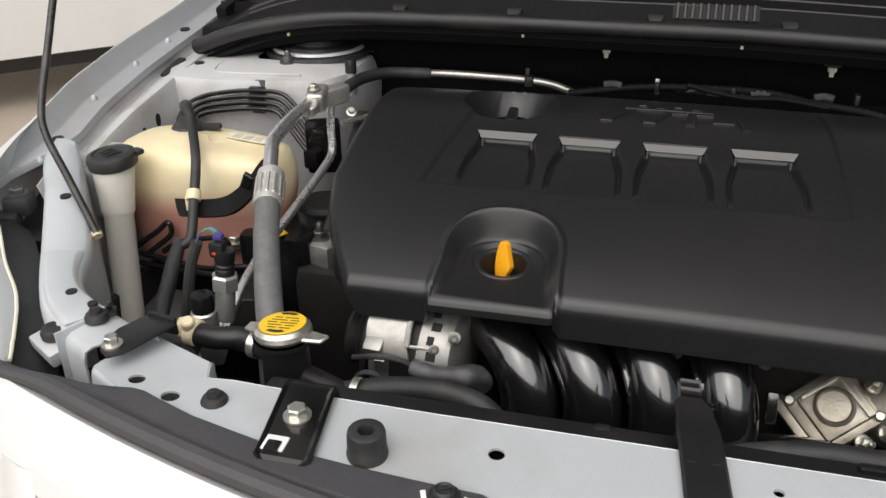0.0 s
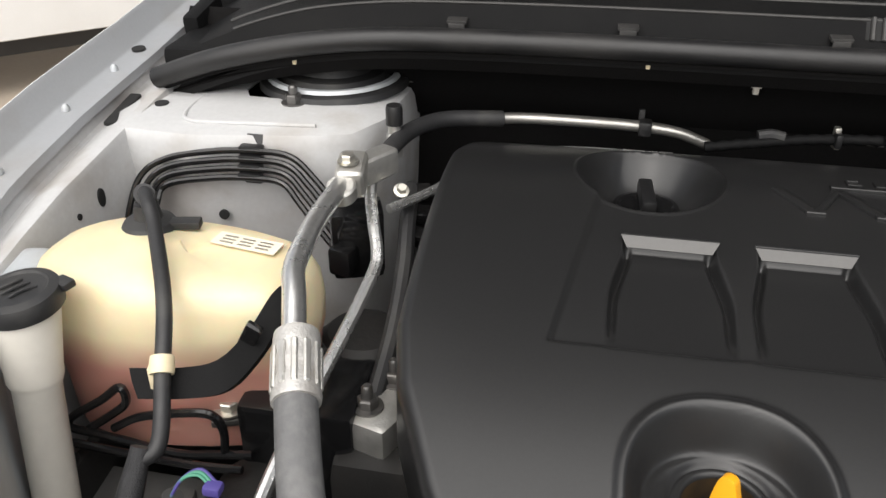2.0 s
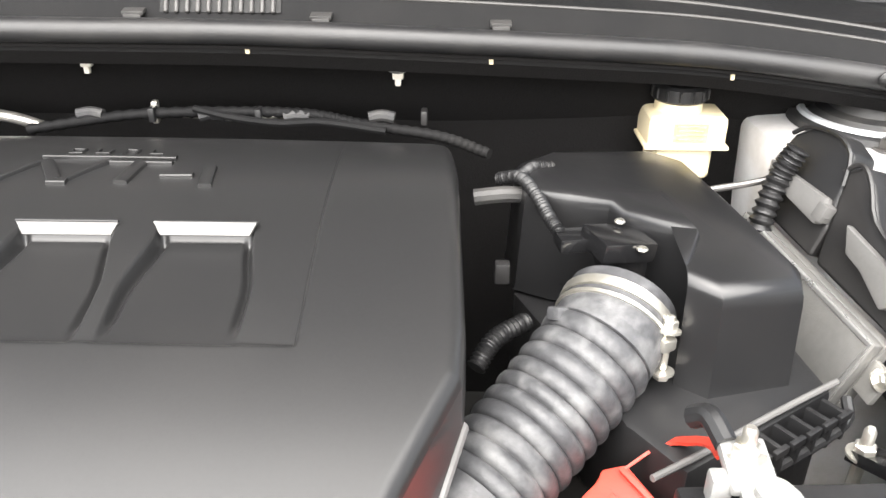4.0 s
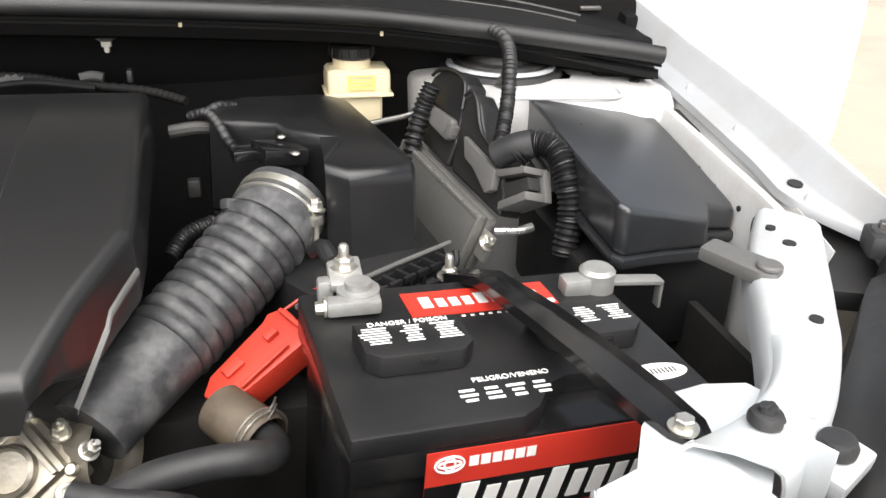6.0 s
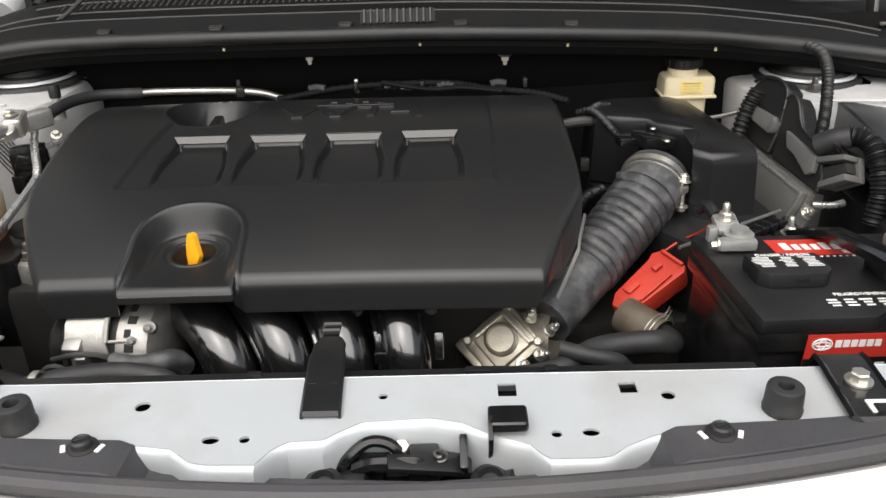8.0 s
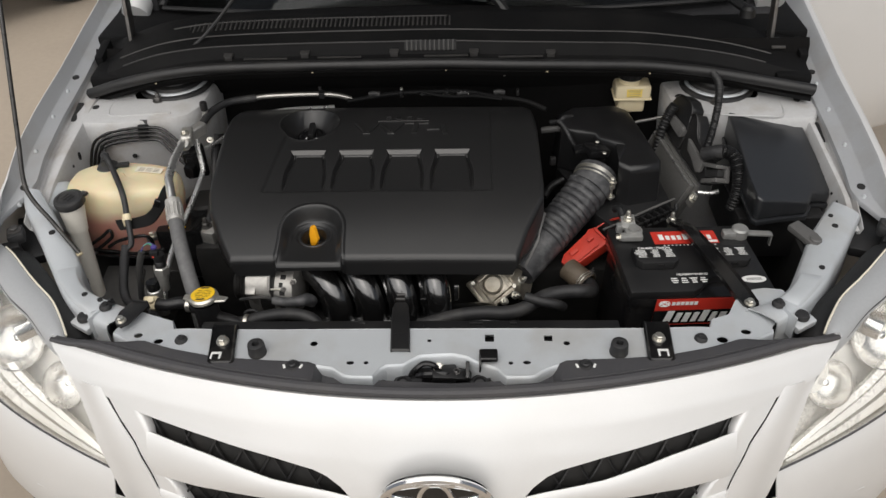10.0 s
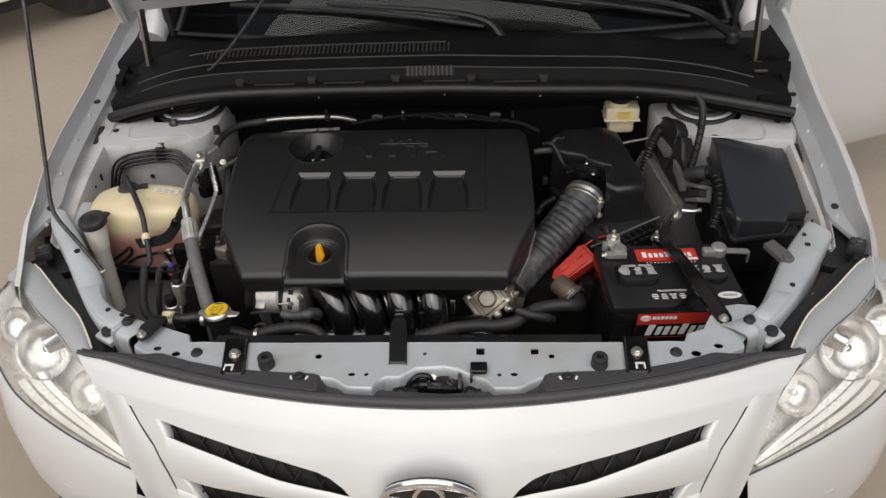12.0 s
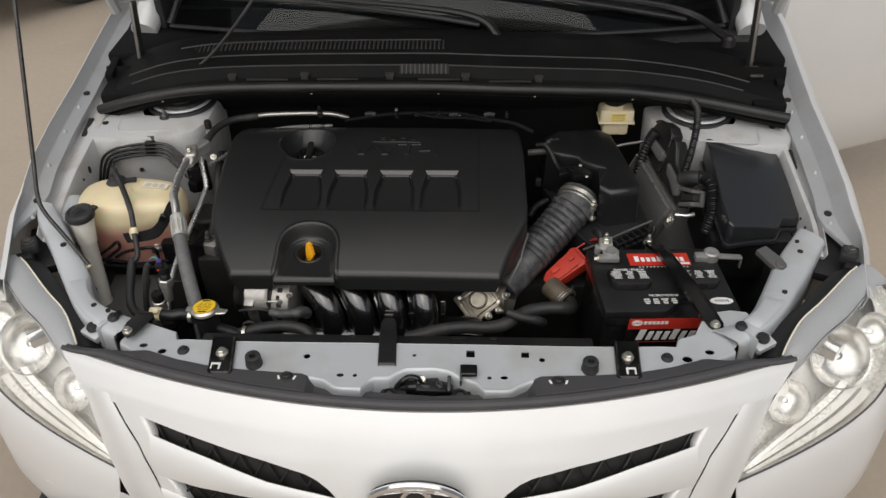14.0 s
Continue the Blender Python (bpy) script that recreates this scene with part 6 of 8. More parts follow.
part("clamp", merge(lathe([(0.015, 0), (0.0150, 0.018), (0.012, 0.021), (0, 0.021)], pose(0.545, 0.442, 0.719), 20), box((0.024, 0.018, 0.016), (0.525, 0.438, 0.727), 0.004), box((0.056, 0.014, 0.004), (0.580, 0.447, 0.722), 0.001, (0, 8, 6)), box((0.003, 0.010, 0.026), (0.608, 0.450, 0.706), 0.001)), LEAD, term)
# red terminal cover flipped open
red = thing("terminal_cover", (0.27, 0.45, 0.65), "red plastic battery terminal cover hanging open", "terminal cover")
pa, pb = Vector((0.240, 0.470, 0.634)), Vector((0.308, 0.508, 0.672))
ax = (pb - pa).normalized()
sidev = Vector((-0.40, 0.86, 0.22))
sidev = (sidev - ax * sidev.dot(ax)).normalized()
nrm = ax.cross(sidev)
mm = Matrix((( ax.x, sidev.x, nrm.x, pa.x), (ax.y, sidev.y, nrm.y, pa.y), (ax.z, sidev.z, nrm.z, pa.z), (0, 0, 0, 1)))
if nrm.z < 0:
    mm = mm @ pose(0, 0, 0, 180, 0, 0)
part("cover_shell", shift(prism([(-0.008, -0.010), (0.006, -0.019), (0.078, -0.024), (0.086, -0.018), (0.088, 0.018), (0.074, 0.026), (0.066, 0.022), (0.004, 0.016), (-0.010, 0.006)], -0.020, 0.009, 0.0025), mm), REDPL, red)
part("cover_lip", shift(merge(box((0.050, 0.004, 0.004), (0.040, -0.016, 0.012), 0.001), box((0.012, 0.008, 0.005), (0.062, 0.004, 0.012), 0.001), box((0.018, 0.012, 0.003), (0.022, 0.006, 0.0115), 0.001), box((0.004, 0.034, 0.004), (0.083, 0, 0.012), 0.001)), mm), REDPL, red)
rows = []
for p, w in zip(spline([vadd(pb, (-0.006, 0.016, 0.010)), (0.322, 0.532, 0.692), (0.335, 0.519, 0.706), (0.338, 0.492, 0.728), (0.334, 0.466, 0.744)], 3), [0.012, 0.010, 0.008, 0.006, 0.005, 0.005, 0.006, 0.005, 0.005, 0.006, 0.007, 0.008, 0.008]):
    rows.append([(p.x - w * 0.75, p.y - w * 0.6, p.z), (p.x + w * 0.75, p.y + w * 0.6, p.z)])
part("hinge_strip", thicken(loft(rows), 0.002), REDPL, red)
# hold-down strap
strap = thing("hold_down_strap", (0.47, 0.34, 0.745), "black steel battery hold-down strap bolted at both ends", "strap")
rows = []
for x, y, z, w in ((0.437, 0.512, 0.704, 0.008), (0.440, 0.488, 0.718, 0.012), (0.450, 0.435, 0.742, 0.013), (0.466, 0.36, 0.752, 0.015), (0.482, 0.300, 0.754, 0.016), (0.494, 0.250, 0.754, 0.017), (0.502, 0.222, 0.753, 0.015), (0.506, 0.208, 0.752, 0.007)):
    c = Vector((x, y, z))
    s = Vector((0.96, 0.26, 0)) * w * 0.90
    rows.append([tuple(c - s + Vector((0, 0, -0.005))), tuple(c - s + Vector((0, 0, 0.004))), tuple(c - s * 0.75 + Vector((0, 0, 0.0))), tuple(c + s * 0.75 + Vector((0, 0, 0.0))), tuple(c + s + Vector((0, 0, 0.004))), tuple(c + s + Vector((0, 0, -0.005)))])
part("strap_bar", thicken(loft(rows), 0.003), GLOSSY, strap, angle=30)
part("front_bolt", hexbolt((0.501, 0.224, 0.7535), 0.006, 0.007), ZINC, strap)
part("hook_rod", tube([(0.437, 0.504, 0.714), (0.436, 0.504, 0.69), (0.434, 0.504, 0.62)], 0.004, 8, 4), ZINC, strap)
part("hook_nut", hexbolt((0.437, 0.504, 0.708), 0.0070, 0.008, stud=0.014), ZINC, strap)
# battery stay plate in body colour
stay = thing("battery_stay", (0.50, 0.20, 0.70), "silver painted sheet metal stay beside the battery", "bracket")
part("stay_plate", sheet([(0.445, 0.168), (0.520, 0.168), (0.545, 0.200), (0.572, 0.240), (0.562, 0.258), (0.535, 0.262), (0.505, 0.256), (0.480, 0.232), (0.462, 0.200)], [], lambda x, y: 0.7525, 0.002), INNER, stay)

# fuse box
# black lid plastic; the blue tint paints in some of the sky's reflection
FUSELID = mat("sky_tinted_black_lid_plastic", (0.016, 0.017, 0.019), 0.30, 0, 0.10, 60, stain=(0.030, 0.031, 0.034), stain_scale=5, stain_amount=0.3, rough_vary=0.03)
FUSELID.node_tree.nodes["Principled BSDF"].inputs["Specular IOR Level"].default_value = 0.85
fuse = thing("fuse_box", (0.66, 0.62, 0.62), "black plastic fuse box with a smooth sloping lid", "fuse box")
lid_out = [(0.596, 0.786), (0.650, 0.796), (0.728, 0.798), (0.754, 0.786), (0.761, 0.690), (0.764, 0.590), (0.758, 0.576), (0.722, 0.568), (0.700, 0.530), (0.640, 0.508), (0.590, 0.484), (0.581, 0.492), (0.583, 0.560)]


def z_lid(x, y):
    u, v = (x - 0.59) / 0.16, (y - 0.50) / 0.28
    return 0.770 + 0.017 * v - 0.066 * u + 0.044 * u * v


lid_bm = prism([(0.66 + (x - 0.66) * 0.985, 0.625 + (y - 0.625) * 0.985) for x, y in lid_out], -0.050, 0.0, 0.007, 3)
lid_bm = merge(lid_bm, prism([(0.66 + (x - 0.66) * 1.03, 0.625 + (y - 0.625) * 1.03) for x, y in lid_out], -0.060, -0.050, 0.003))
for v in lid_bm.verts:
    v.co.z += z_lid(v.co.x, v.co.y) if v.co.z > -0.03 else 0.55 * z_lid(v.co.x, v.co.y) + 0.45 * 0.776
part("lid", lid_bm, FUSELID, fuse, angle=40)
part("arrow_mark", prism([(-0.028, 0.014), (0.034, 0.004), (0.030, -0.006), (-0.010, -0.012)], 0, 0.0022, 0.0008, 1, pose(0.652, 0.682, z_lid(0.652, 0.682) - 0.001, 9.4, 16.7, -8)), PLASTIC, fuse)
part("latch", merge(box((0.020, 0.008, 0.014), (0.660, 0.536, 0.694), 0.002, (0, 0, 8)), box((0.10, 0.003, 0.003), (0.65, 0.530, 0.690), 0.001, (0, 6, 8))), PLASTIC, fuse)
part("base", box((0.17, 0.19, 0.10), (0.66, 0.63, 0.64), 0.008), PLASTIC, fuse)
arm = thing("fuse_box_brace", (0.65, 0.39, 0.74), "grey plastic arm from fuse box to wing", "bracket")
part("arm_bar", merge(prism([(0.618, 0.418), (0.640, 0.432), (0.662, 0.392), (0.664, 0.372), (0.652, 0.362), (0.640, 0.368)], 0.752, 0.764, 0.003), disc(0.010, 0.005, (0.652, 0.374, 0.763))), GREYPL, arm)

# engine control unit on edge, with its plugs and corrugated loom
ecu = thing("control_unit", (0.50, 0.68, 0.62), "flat aluminium engine control unit standing on edge", "control unit")
ea, eb = Vector((0.474, 0.775, 0.745)), Vector((0.520, 0.598, 0.718))
ex = (eb - ea).normalized()
ey_ = Vector((0.30, 0.08, 0.95))
ey_ = (ey_ - ex * ey_.dot(ex)).normalized()
en = ex.cross(ey_)
em = Matrix(((ex.x, ey_.x, en.x, ea.x), (ex.y, ey_.y, en.y, ea.y), (ex.z, ey_.z, en.z, ea.z), (0, 0, 0, 1)))
L = (eb - ea).length
ECUMET = mat("dull_cast_aluminium_case", (0.22, 0.217, 0.208), 0.55, 0.7, 0.15, 150, bump=0.2, bump_scale=500, stain=(0.2, 0.19, 0.17), stain_scale=20, stain_amount=0.4)
part("case_front", shift(box((L, 0.105, 0.010), (L / 2 - 0.026, -0.069, 0.006), 0.003), em), ECUMET, ecu)
part("case_back", shift(box((L, 0.105, 0.012), (L / 2 - 0.026, -0.069, -0.0065), 0.003), em), ECUMET, ecu)
part("rim", shift(tube([(-0.022, -0.115, 0.009), (-0.022, -0.020, 0.009), (L - 0.030, -0.020, 0.009), (L - 0.030, -0.115, 0.009)], 0.0035, 8, 1, False), em), ALUPIPE, ecu)
part("mount_lug", shift(box((0.02, 0.03, 0.006), (L - 0.018, -0.045, -0.004), 0.002), em), ALU, ecu)
part("lug_bolt", hexbolt(tuple(em @ Vector((L - 0.014, -0.040, 0.0))), 0.006, 0.008, (0.4, -0.6, 0.6)), ZINC, ecu)
part("lug_pipe", tube([(0.515, 0.625, 0.690), (0.540, 0.622, 0.690), (0.556, 0.625, 0.692)], 0.005, 10, 4), ALUPIPE, ecu)
for hood, lever, block in (([(-0.052, 0.004), (-0.056, 0.032), (-0.050, 0.058), (-0.036, 0.072), (-0.006, 0.080), (0.018, 0.074), (0.030, 0.050), (0.040, 0.012), (0.042, -0.016), (-0.040, -0.016)], [(-0.048, 0.030), (-0.032, 0.003), (-0.026, 0.006), (-0.020, 0.014), (0.034, 0.012), (0.040, 0.022), (0.030, 0.036)], None),
                           ([(0.050, -0.016), (0.030, 0.040), (0.022, 0.060), (0.034, 0.073), (0.052, 0.066), (0.078, 0.044), (0.120, 0.036), (0.150, 0.010), (0.156, -0.016)], [(0.062, 0.031), (0.078, 0.012), (0.098, 0.010), (0.132, -0.002), (0.140, 0.006), (0.134, 0.026)], [(0.132, 0.026), (0.170, 0.050), (0.192, 0.024), (0.160, -0.006)])):
    plug = thing("wiring_plug", tuple(em @ Vector((hood[-1][0] + 0.03, -0.016, -0.025))), "black multi-pin plug with a grey locking lever on the control unit", "plug", "control unit plugs")
    part("plug_hood", shift(prism(hood, -0.044, -0.014, 0.005, 3), em), PLASTIC, plug)
    part("hood_rib", shift(tube([(x, y, -0.012) for x, y in hood[2:7]], 0.0022, 6, 3), em), PLASTIC, plug)
    part("lever", shift(prism(lever, -0.013, -0.003, 0.0025), em), GREYPL, plug, "grey locking lever")
    if block:
        part("lever_frame", shift(merge(prism(block, -0.040, -0.030, 0.002), prism([block[0], block[1], (0.174, 0.044), (0.138, 0.020)], -0.030, -0.004, 0.002), prism([block[3], block[2], (0.186, 0.031), (0.156, 0.002)], -0.030, -0.004, 0.002)), em), GREYPL, plug, "grey lever frame")
        # black slab paints the shade between the frame's arms
        part("frame_slot_shade", shift(prism([(0.142, 0.016), (0.172, 0.040), (0.182, 0.031), (0.156, 0.006)], -0.028, -0.012, 0.001), em), HOLE, plug)
    else:
        part("lever_tip", shift(box((0.012, 0.016, 0.012), (0.033, 0.024, -0.008), 0.002), em), GREYPL, plug)


def corrugated(pts, r, rings, depth=0.0016):
    return tube(pts, lambda s: r + depth * math.sin(2 * math.pi * rings * s), 12, 30)


loom = thing("corrugated_loom", (0.57, 0.62, 0.66), "black corrugated wiring conduit arching from the plug", "wiring")
part("conduit", corrugated([(0.540, 0.645, 0.764), (0.556, 0.640, 0.778), (0.572, 0.625, 0.776), (0.580, 0.605, 0.755), (0.582, 0.590, 0.72), (0.575, 0.580, 0.68)], 0.0125, 34), PLASTIC, loom)
part("tape_wrap", tube([(0.524, 0.660, 0.760), (0.540, 0.648, 0.772), (0.556, 0.640, 0.778)], 0.0145, 12, 5), RUBBER, loom)
loom = thing("corrugated_loom", (0.55, 0.75, 0.78), "black corrugated wiring conduit rising past the strut tower", "wiring")
part("conduit", corrugated([(0.530, 0.668, 0.770), (0.545, 0.700, 0.800), (0.560, 0.745, 0.835), (0.568, 0.79, 0.850), (0.566, 0.83, 0.852)], 0.0075, 36, 0.0010), PLASTIC, loom)
loom = thing("corrugated_loom", (0.47, 0.75, 0.70), "black corrugated wiring conduit behind the air filter box", "wiring")
part("conduit", corrugated([(0.485, 0.79, 0.80), (0.474, 0.79, 0.775), (0.462, 0.78, 0.74), (0.455, 0.77, 0.70)], 0.010, 16, 0.0015), PLASTIC, loom)
solo("vacuum_pipe", tube([(0.37, 0.80, 0.742), (0.417, 0.803, 0.754), (0.455, 0.806, 0.760), (0.487, 0.806, 0.769), (0.505, 0.802, 0.776)], 0.0034, 10, 6), STEEL, "thin metal pipe between air box and brake booster", "pipe")

# air filter box
abox = thing("air_filter_box", (0.35, 0.65, 0.58), "black plastic air filter box with a stepped lid", "air filter box")
topo = [(0.236, 0.775, 0.792), (0.268, 0.808, 0.790), (0.362, 0.822, 0.787), (0.390, 0.805, 0.784), (0.410, 0.710, 0.781), (0.429, 0.614, 0.777), (0.423, 0.594, 0.776), (0.362, 0.578, 0.781), (0.342, 0.594, 0.783), (0.363, 0.645, 0.789), (0.310, 0.674, 0.792), (0.303, 0.690, 0.793), (0.268, 0.700, 0.793), (0.240, 0.715, 0.793)]
mid = Vector((0.345, 0.71, 0.79))
rows = []
for s, dz in ((0.05, 0.004), (0.6, 0.003), (0.90, 0.001), (0.945, -0.0008), (0.975, -0.004), (0.992, -0.009), (1.0, -0.016), (1.035, -0.09), (1.05, -0.095)):
    rows.append([(mid.x + (p[0] - mid.x) * s, mid.y + (p[1] - mid.y) * s, (p[2] if s > 0.2 else mid.z) + dz) for p in topo])
part("lid", loft(rows, True, True), LIDPL, abox, angle=48)
part("lower_lid", prism([(0.235, 0.715), (0.30, 0.545), (0.330, 0.50), (0.455, 0.585), (0.44, 0.70), (0.39, 0.80), (0.25, 0.80)], 0.60, 0.695, 0.006), PLASTIC, abox)
part("flange_edge", tube([(0.305, 0.490, 0.700), (0.345, 0.515, 0.700), (0.40, 0.553, 0.699), (0.460, 0.592, 0.698)], 0.0024, 8, 3), GREYPL, abox)
for k in range(6):
    f = k / 5
    part("rib", box((0.004, 0.020, 0.022), (0.375 + 0.07 * f, 0.515 + 0.045 * f, 0.690), 0.001, (0, 0, 35)), PLASTIC, abox)
    part("rib_hook", box((0.014, 0.004, 0.006), (0.379 + 0.07 * f, 0.508 + 0.045 * f, 0.698), 0.001, (0, 0, 35)), PLASTIC, abox)
part("rib_rail", tube([(0.36, 0.500, 0.682), (0.41, 0.530, 0.682), (0.455, 0.560, 0.686), (0.462, 0.578, 0.694)], 0.004, 8, 4), PLASTIC, abox)
maf = thing("airflow_sensor", (0.30, 0.64, 0.77), "black airflow sensor plug with white screw heads", "sensor")
part("sensor_head", box((0.045, 0.038, 0.016), (0.300, 0.640, 0.800), 0.003, (0, 8, 20)), GLOSSY, maf)
part("plug", box((0.030, 0.022, 0.012), (0.270, 0.648, 0.798), 0.003, (0, 0, 10)), GLOSSY, maf)
part("stem", box((0.036, 0.036, 0.03), (0.305, 0.648, 0.786), 0.006), GLOSSY, maf)
for p in ((0.314, 0.622, 0.803), (0.303, 0.655, 0.809)):
    part("screw", disc(0.0042, 0.003, p), ZINC, maf, "pale screw head")
part("loom", corrugated([(0.262, 0.650, 0.797), (0.252, 0.668, 0.806), (0.243, 0.700, 0.813), (0.232, 0.725, 0.816), (0.215, 0.735, 0.810)], 0.0050, 36, 0.0008), PLASTIC, maf)
part("loom_branch", corrugated([(0.232, 0.725, 0.816), (0.245, 0.742, 0.818), (0.262, 0.748, 0.816)], 0.0048, 14, 0.0008), PLASTIC, maf)

settle((0.005, 0.014, -0.024), maf)

# ribbed intake hose
ih = thing("intake_hose", (0.22, 0.48, 0.62), "dusty black ribbed rubber intake hose with steel clamps", "hose")
pts = [(0.308, 0.630, 0.738), (0.295, 0.607, 0.727), (0.268, 0.578, 0.707), (0.241, 0.552, 0.688), (0.213, 0.522, 0.672), (0.187, 0.492, 0.658), (0.161, 0.462, 0.645), (0.144, 0.440, 0.636)]


def rib(s):
    """A plain cuff at the clamp, deep narrow folds below it, then a smooth tapering neck."""
    r = lerp_rows([(0, 0.0410), (0.16, 0.0415), (0.22, 0.0415), (0.60, 0.0385), (0.68, 0.0365), (0.80, 0.0350), (1, 0.0320)], s)
    return r + (0.0064 * (abs(math.sin(math.pi * (s - 0.19) * 21.6)) ** 0.30 - 0.78) if 0.19 < s < 0.653 else 0.0)


part("rubber_body", tube(pts, rib, 40, 72), GREYRUB, ih, angle=50)
# moulding seam along the folds
hose_line = spline(pts, 56)
for dx_, dy_, dz_ in ((0.012, -0.026, 0.024), (-0.024, 0.004, 0.030)):
    part("mould_seam", tube([tuple(hose_line[k] + Vector((dx_, dy_, dz_)) * (0.98 - 0.0007 * (k - 75))) for k in range(75, 262, 8)], 0.0016, 6, 1, False), GREYRUB, ih)
part("top_lug", box((0.018, 0.012, 0.010), (0.258, 0.598, 0.749), 0.003, (-20, 20, 35)), GREYRUB, ih)


def clamp_ring(c, axis, r, w):
    return lathe([(r, 0), (r + 0.002, 0.0), (r + 0.002, w), (r, w), (r, 0)], frame_to(c, vadd(c, axis)), 36)


axis = (Vector(pts[1]) - Vector(pts[0])).normalized()
c = Vector(pts[0]) + axis * 0.010
part("clamp", clamp_ring(tuple(c), tuple(axis), 0.0415, 0.008), ZINC, ih, "zinc steel hose clamp")
part("clamp_wire", clamp_ring(tuple(c + axis * 0.013), tuple(axis), 0.0413, 0.003), ZINC, ih)
part("clamp_screw", merge(hexbolt((0.332, 0.588, 0.742), 0.0058, 0.008, (0.1, 0.2, 0.95), stud=0.004), box((0.012, 0.012, 0.010), (0.330, 0.586, 0.734), 0.002, (0, 0, 30)), box((0.016, 0.006, 0.006), (0.324, 0.584, 0.733), 0.002, (0, -20, 30)), disc(0.0028, 0.022, (0.331, 0.585, 0.712), (0.05, 0.1, 1), 10), hexbolt((0.3305, 0.584, 0.712), 0.0058, 0.006, (0, -0.1, -1))), ZINC, ih)

# throttle body
thr = thing("throttle_body", (0.10, 0.385, 0.58), "yellowed cast metal throttle body with bolted flange", "throttle body")
part("bore", merge(lathe([(0.034, 0), (0.036, 0.006), (0.033, 0.010), (0.033, 0.06), (0.036, 0.066), (0.036, 0.075)], frame_to((0.085, 0.400, 0.640), (0.150, 0.376, 0.650)), 28)), BRASS, thr)
fm = frame_to((0.098, 0.362, 0.650), (0.086, 0.322, 0.690)) @ pose(0, 0, 0, 0, 0, 50)
part("casting", shift(merge(box((0.066, 0.062, 0.022), (0, 0, 0), 0.007), box((0.050, 0.046, 0.012), (0.002, 0, 0.013), 0.005), box((0.014, 0.070, 0.018), (-0.034, 0, -0.004), 0.004)), fm), BRASS, thr)
part("casting_web", shift(merge(box((0.004, 0.044, 0.006), (0.020, 0, 0.020), 0.001), box((0.036, 0.004, 0.006), (0, 0.020, 0.020), 0.001)), fm), BRASS, thr)
part("shaft_boss", shift(lathe([(0.0175, 0.016), (0.0175, 0.026), (0.0150, 0.028), (0.0135, 0.025), (0.0, 0.025)], None, 28), fm), BRASS, thr)
for x, y in ((-0.027, -0.025), (-0.027, 0.025), (0.027, 0.025), (0.027, -0.025)):
    part("corner_screw", shift(lathe([(0.0048, 0.010), (0.0048, 0.0145), (0.0035, 0.016), (0, 0.016)], None, 14), fm @ Matrix.Translation((x, y, 0))), ZINC, thr)
for p, u in (((0.124, 0.362, 0.680), (0.2, -0.3, 0.9)), ((0.142, 0.350, 0.672), (0.5, -0.4, 0.7)), ((0.130, 0.325, 0.660), (0.5, -0.6, 0.5)), ((0.112, 0.315, 0.655), (0.3, -0.7, 0.5)), ((0.060, 0.390, 0.680), (-0.6, -0.2, 0.6))):
    part("flange_bolt", hexbolt(p, 0.0055, 0.009, u, 1.3, 0.007), ZINC, thr)
part("hose_spigot", tube([(0.055, 0.405, 0.668), (0.036, 0.402, 0.660), (0.022, 0.398, 0.655)], 0.004, 10, 4), ZINC, thr)

settle((0.000, 0.072, -0.046), thr, scale=1.10)

# coolant hoses in front
BROWN = mat("brown_stained_rubber", (0.085, 0.065, 0.045), 0.55, 0, 0.25, 120, bump=0.2, bump_scale=400, stain=(0.15, 0.12, 0.085), stain_scale=30, stain_amount=0.5)
ch = thing("radiator_hose", (0.22, 0.36, 0.60), "black rubber radiator hose with a wire clamp", "hose")
part("hose", tube([(0.250, 0.416, 0.638), (0.272, 0.388, 0.638), (0.273, 0.362, 0.645), (0.254, 0.350, 0.655), (0.226, 0.349, 0.655), (0.192, 0.341, 0.655), (0.168, 0.325, 0.655), (0.139, 0.303, 0.653), (0.105, 0.297, 0.650), (0.069, 0.300, 0.648), (0.02, 0.300, 0.64), (-0.05, 0.295, 0.62)], 0.0128, 16, 6), RUBBER, ch)
part("hose_socket", lathe([(0.022, 0), (0.023, 0.05), (0.021, 0.054)], frame_to((0.236, 0.432, 0.640), (0.264, 0.396, 0.636)), 22), BROWN, ch, "brown-grey hose collar")
for w in (0.0, 0.006):
    part("wire_clamp", clamp_ring((0.263 + w * 0.6, 0.398 - w * 0.75, 0.636), (0.62, -0.78, -0.06), 0.0230, 0.0016), ZINC, ch)
for dy in (0.0, -0.008):
    part("clamp_ear", tube([(0.272, 0.400 + dy, 0.656), (0.277, 0.402 + dy, 0.662), (0.279, 0.403 + dy, 0.667)], 0.0012, 6, 4), STEEL, ch)
solo("small_hose", tube([(0.150, 0.345, 0.66), (0.175, 0.335, 0.658), (0.205, 0.335, 0.650), (0.22, 0.350, 0.63)], 0.009, 12, 6), RUBBER, "short black rubber bypass hose", "hose")
settle((0.004, 0.026, -0.010), ch)
low = thing("lower_fitting", (0.26, 0.27, 0.60), "small clamped fittings in the dark below the hose", "fitting")
part("collar", lathe([(0.018, 0), (0.019, 0.03), (0.016, 0.034), (0, 0.034)], frame_to((0.235, 0.270, 0.625), (0.275, 0.262, 0.635)), 18), STEEL, low)
part("clamp", clamp_ring((0.252, 0.267, 0.629), (1, -0.2, 0.25), 0.020, 0.006), ZINC, low)
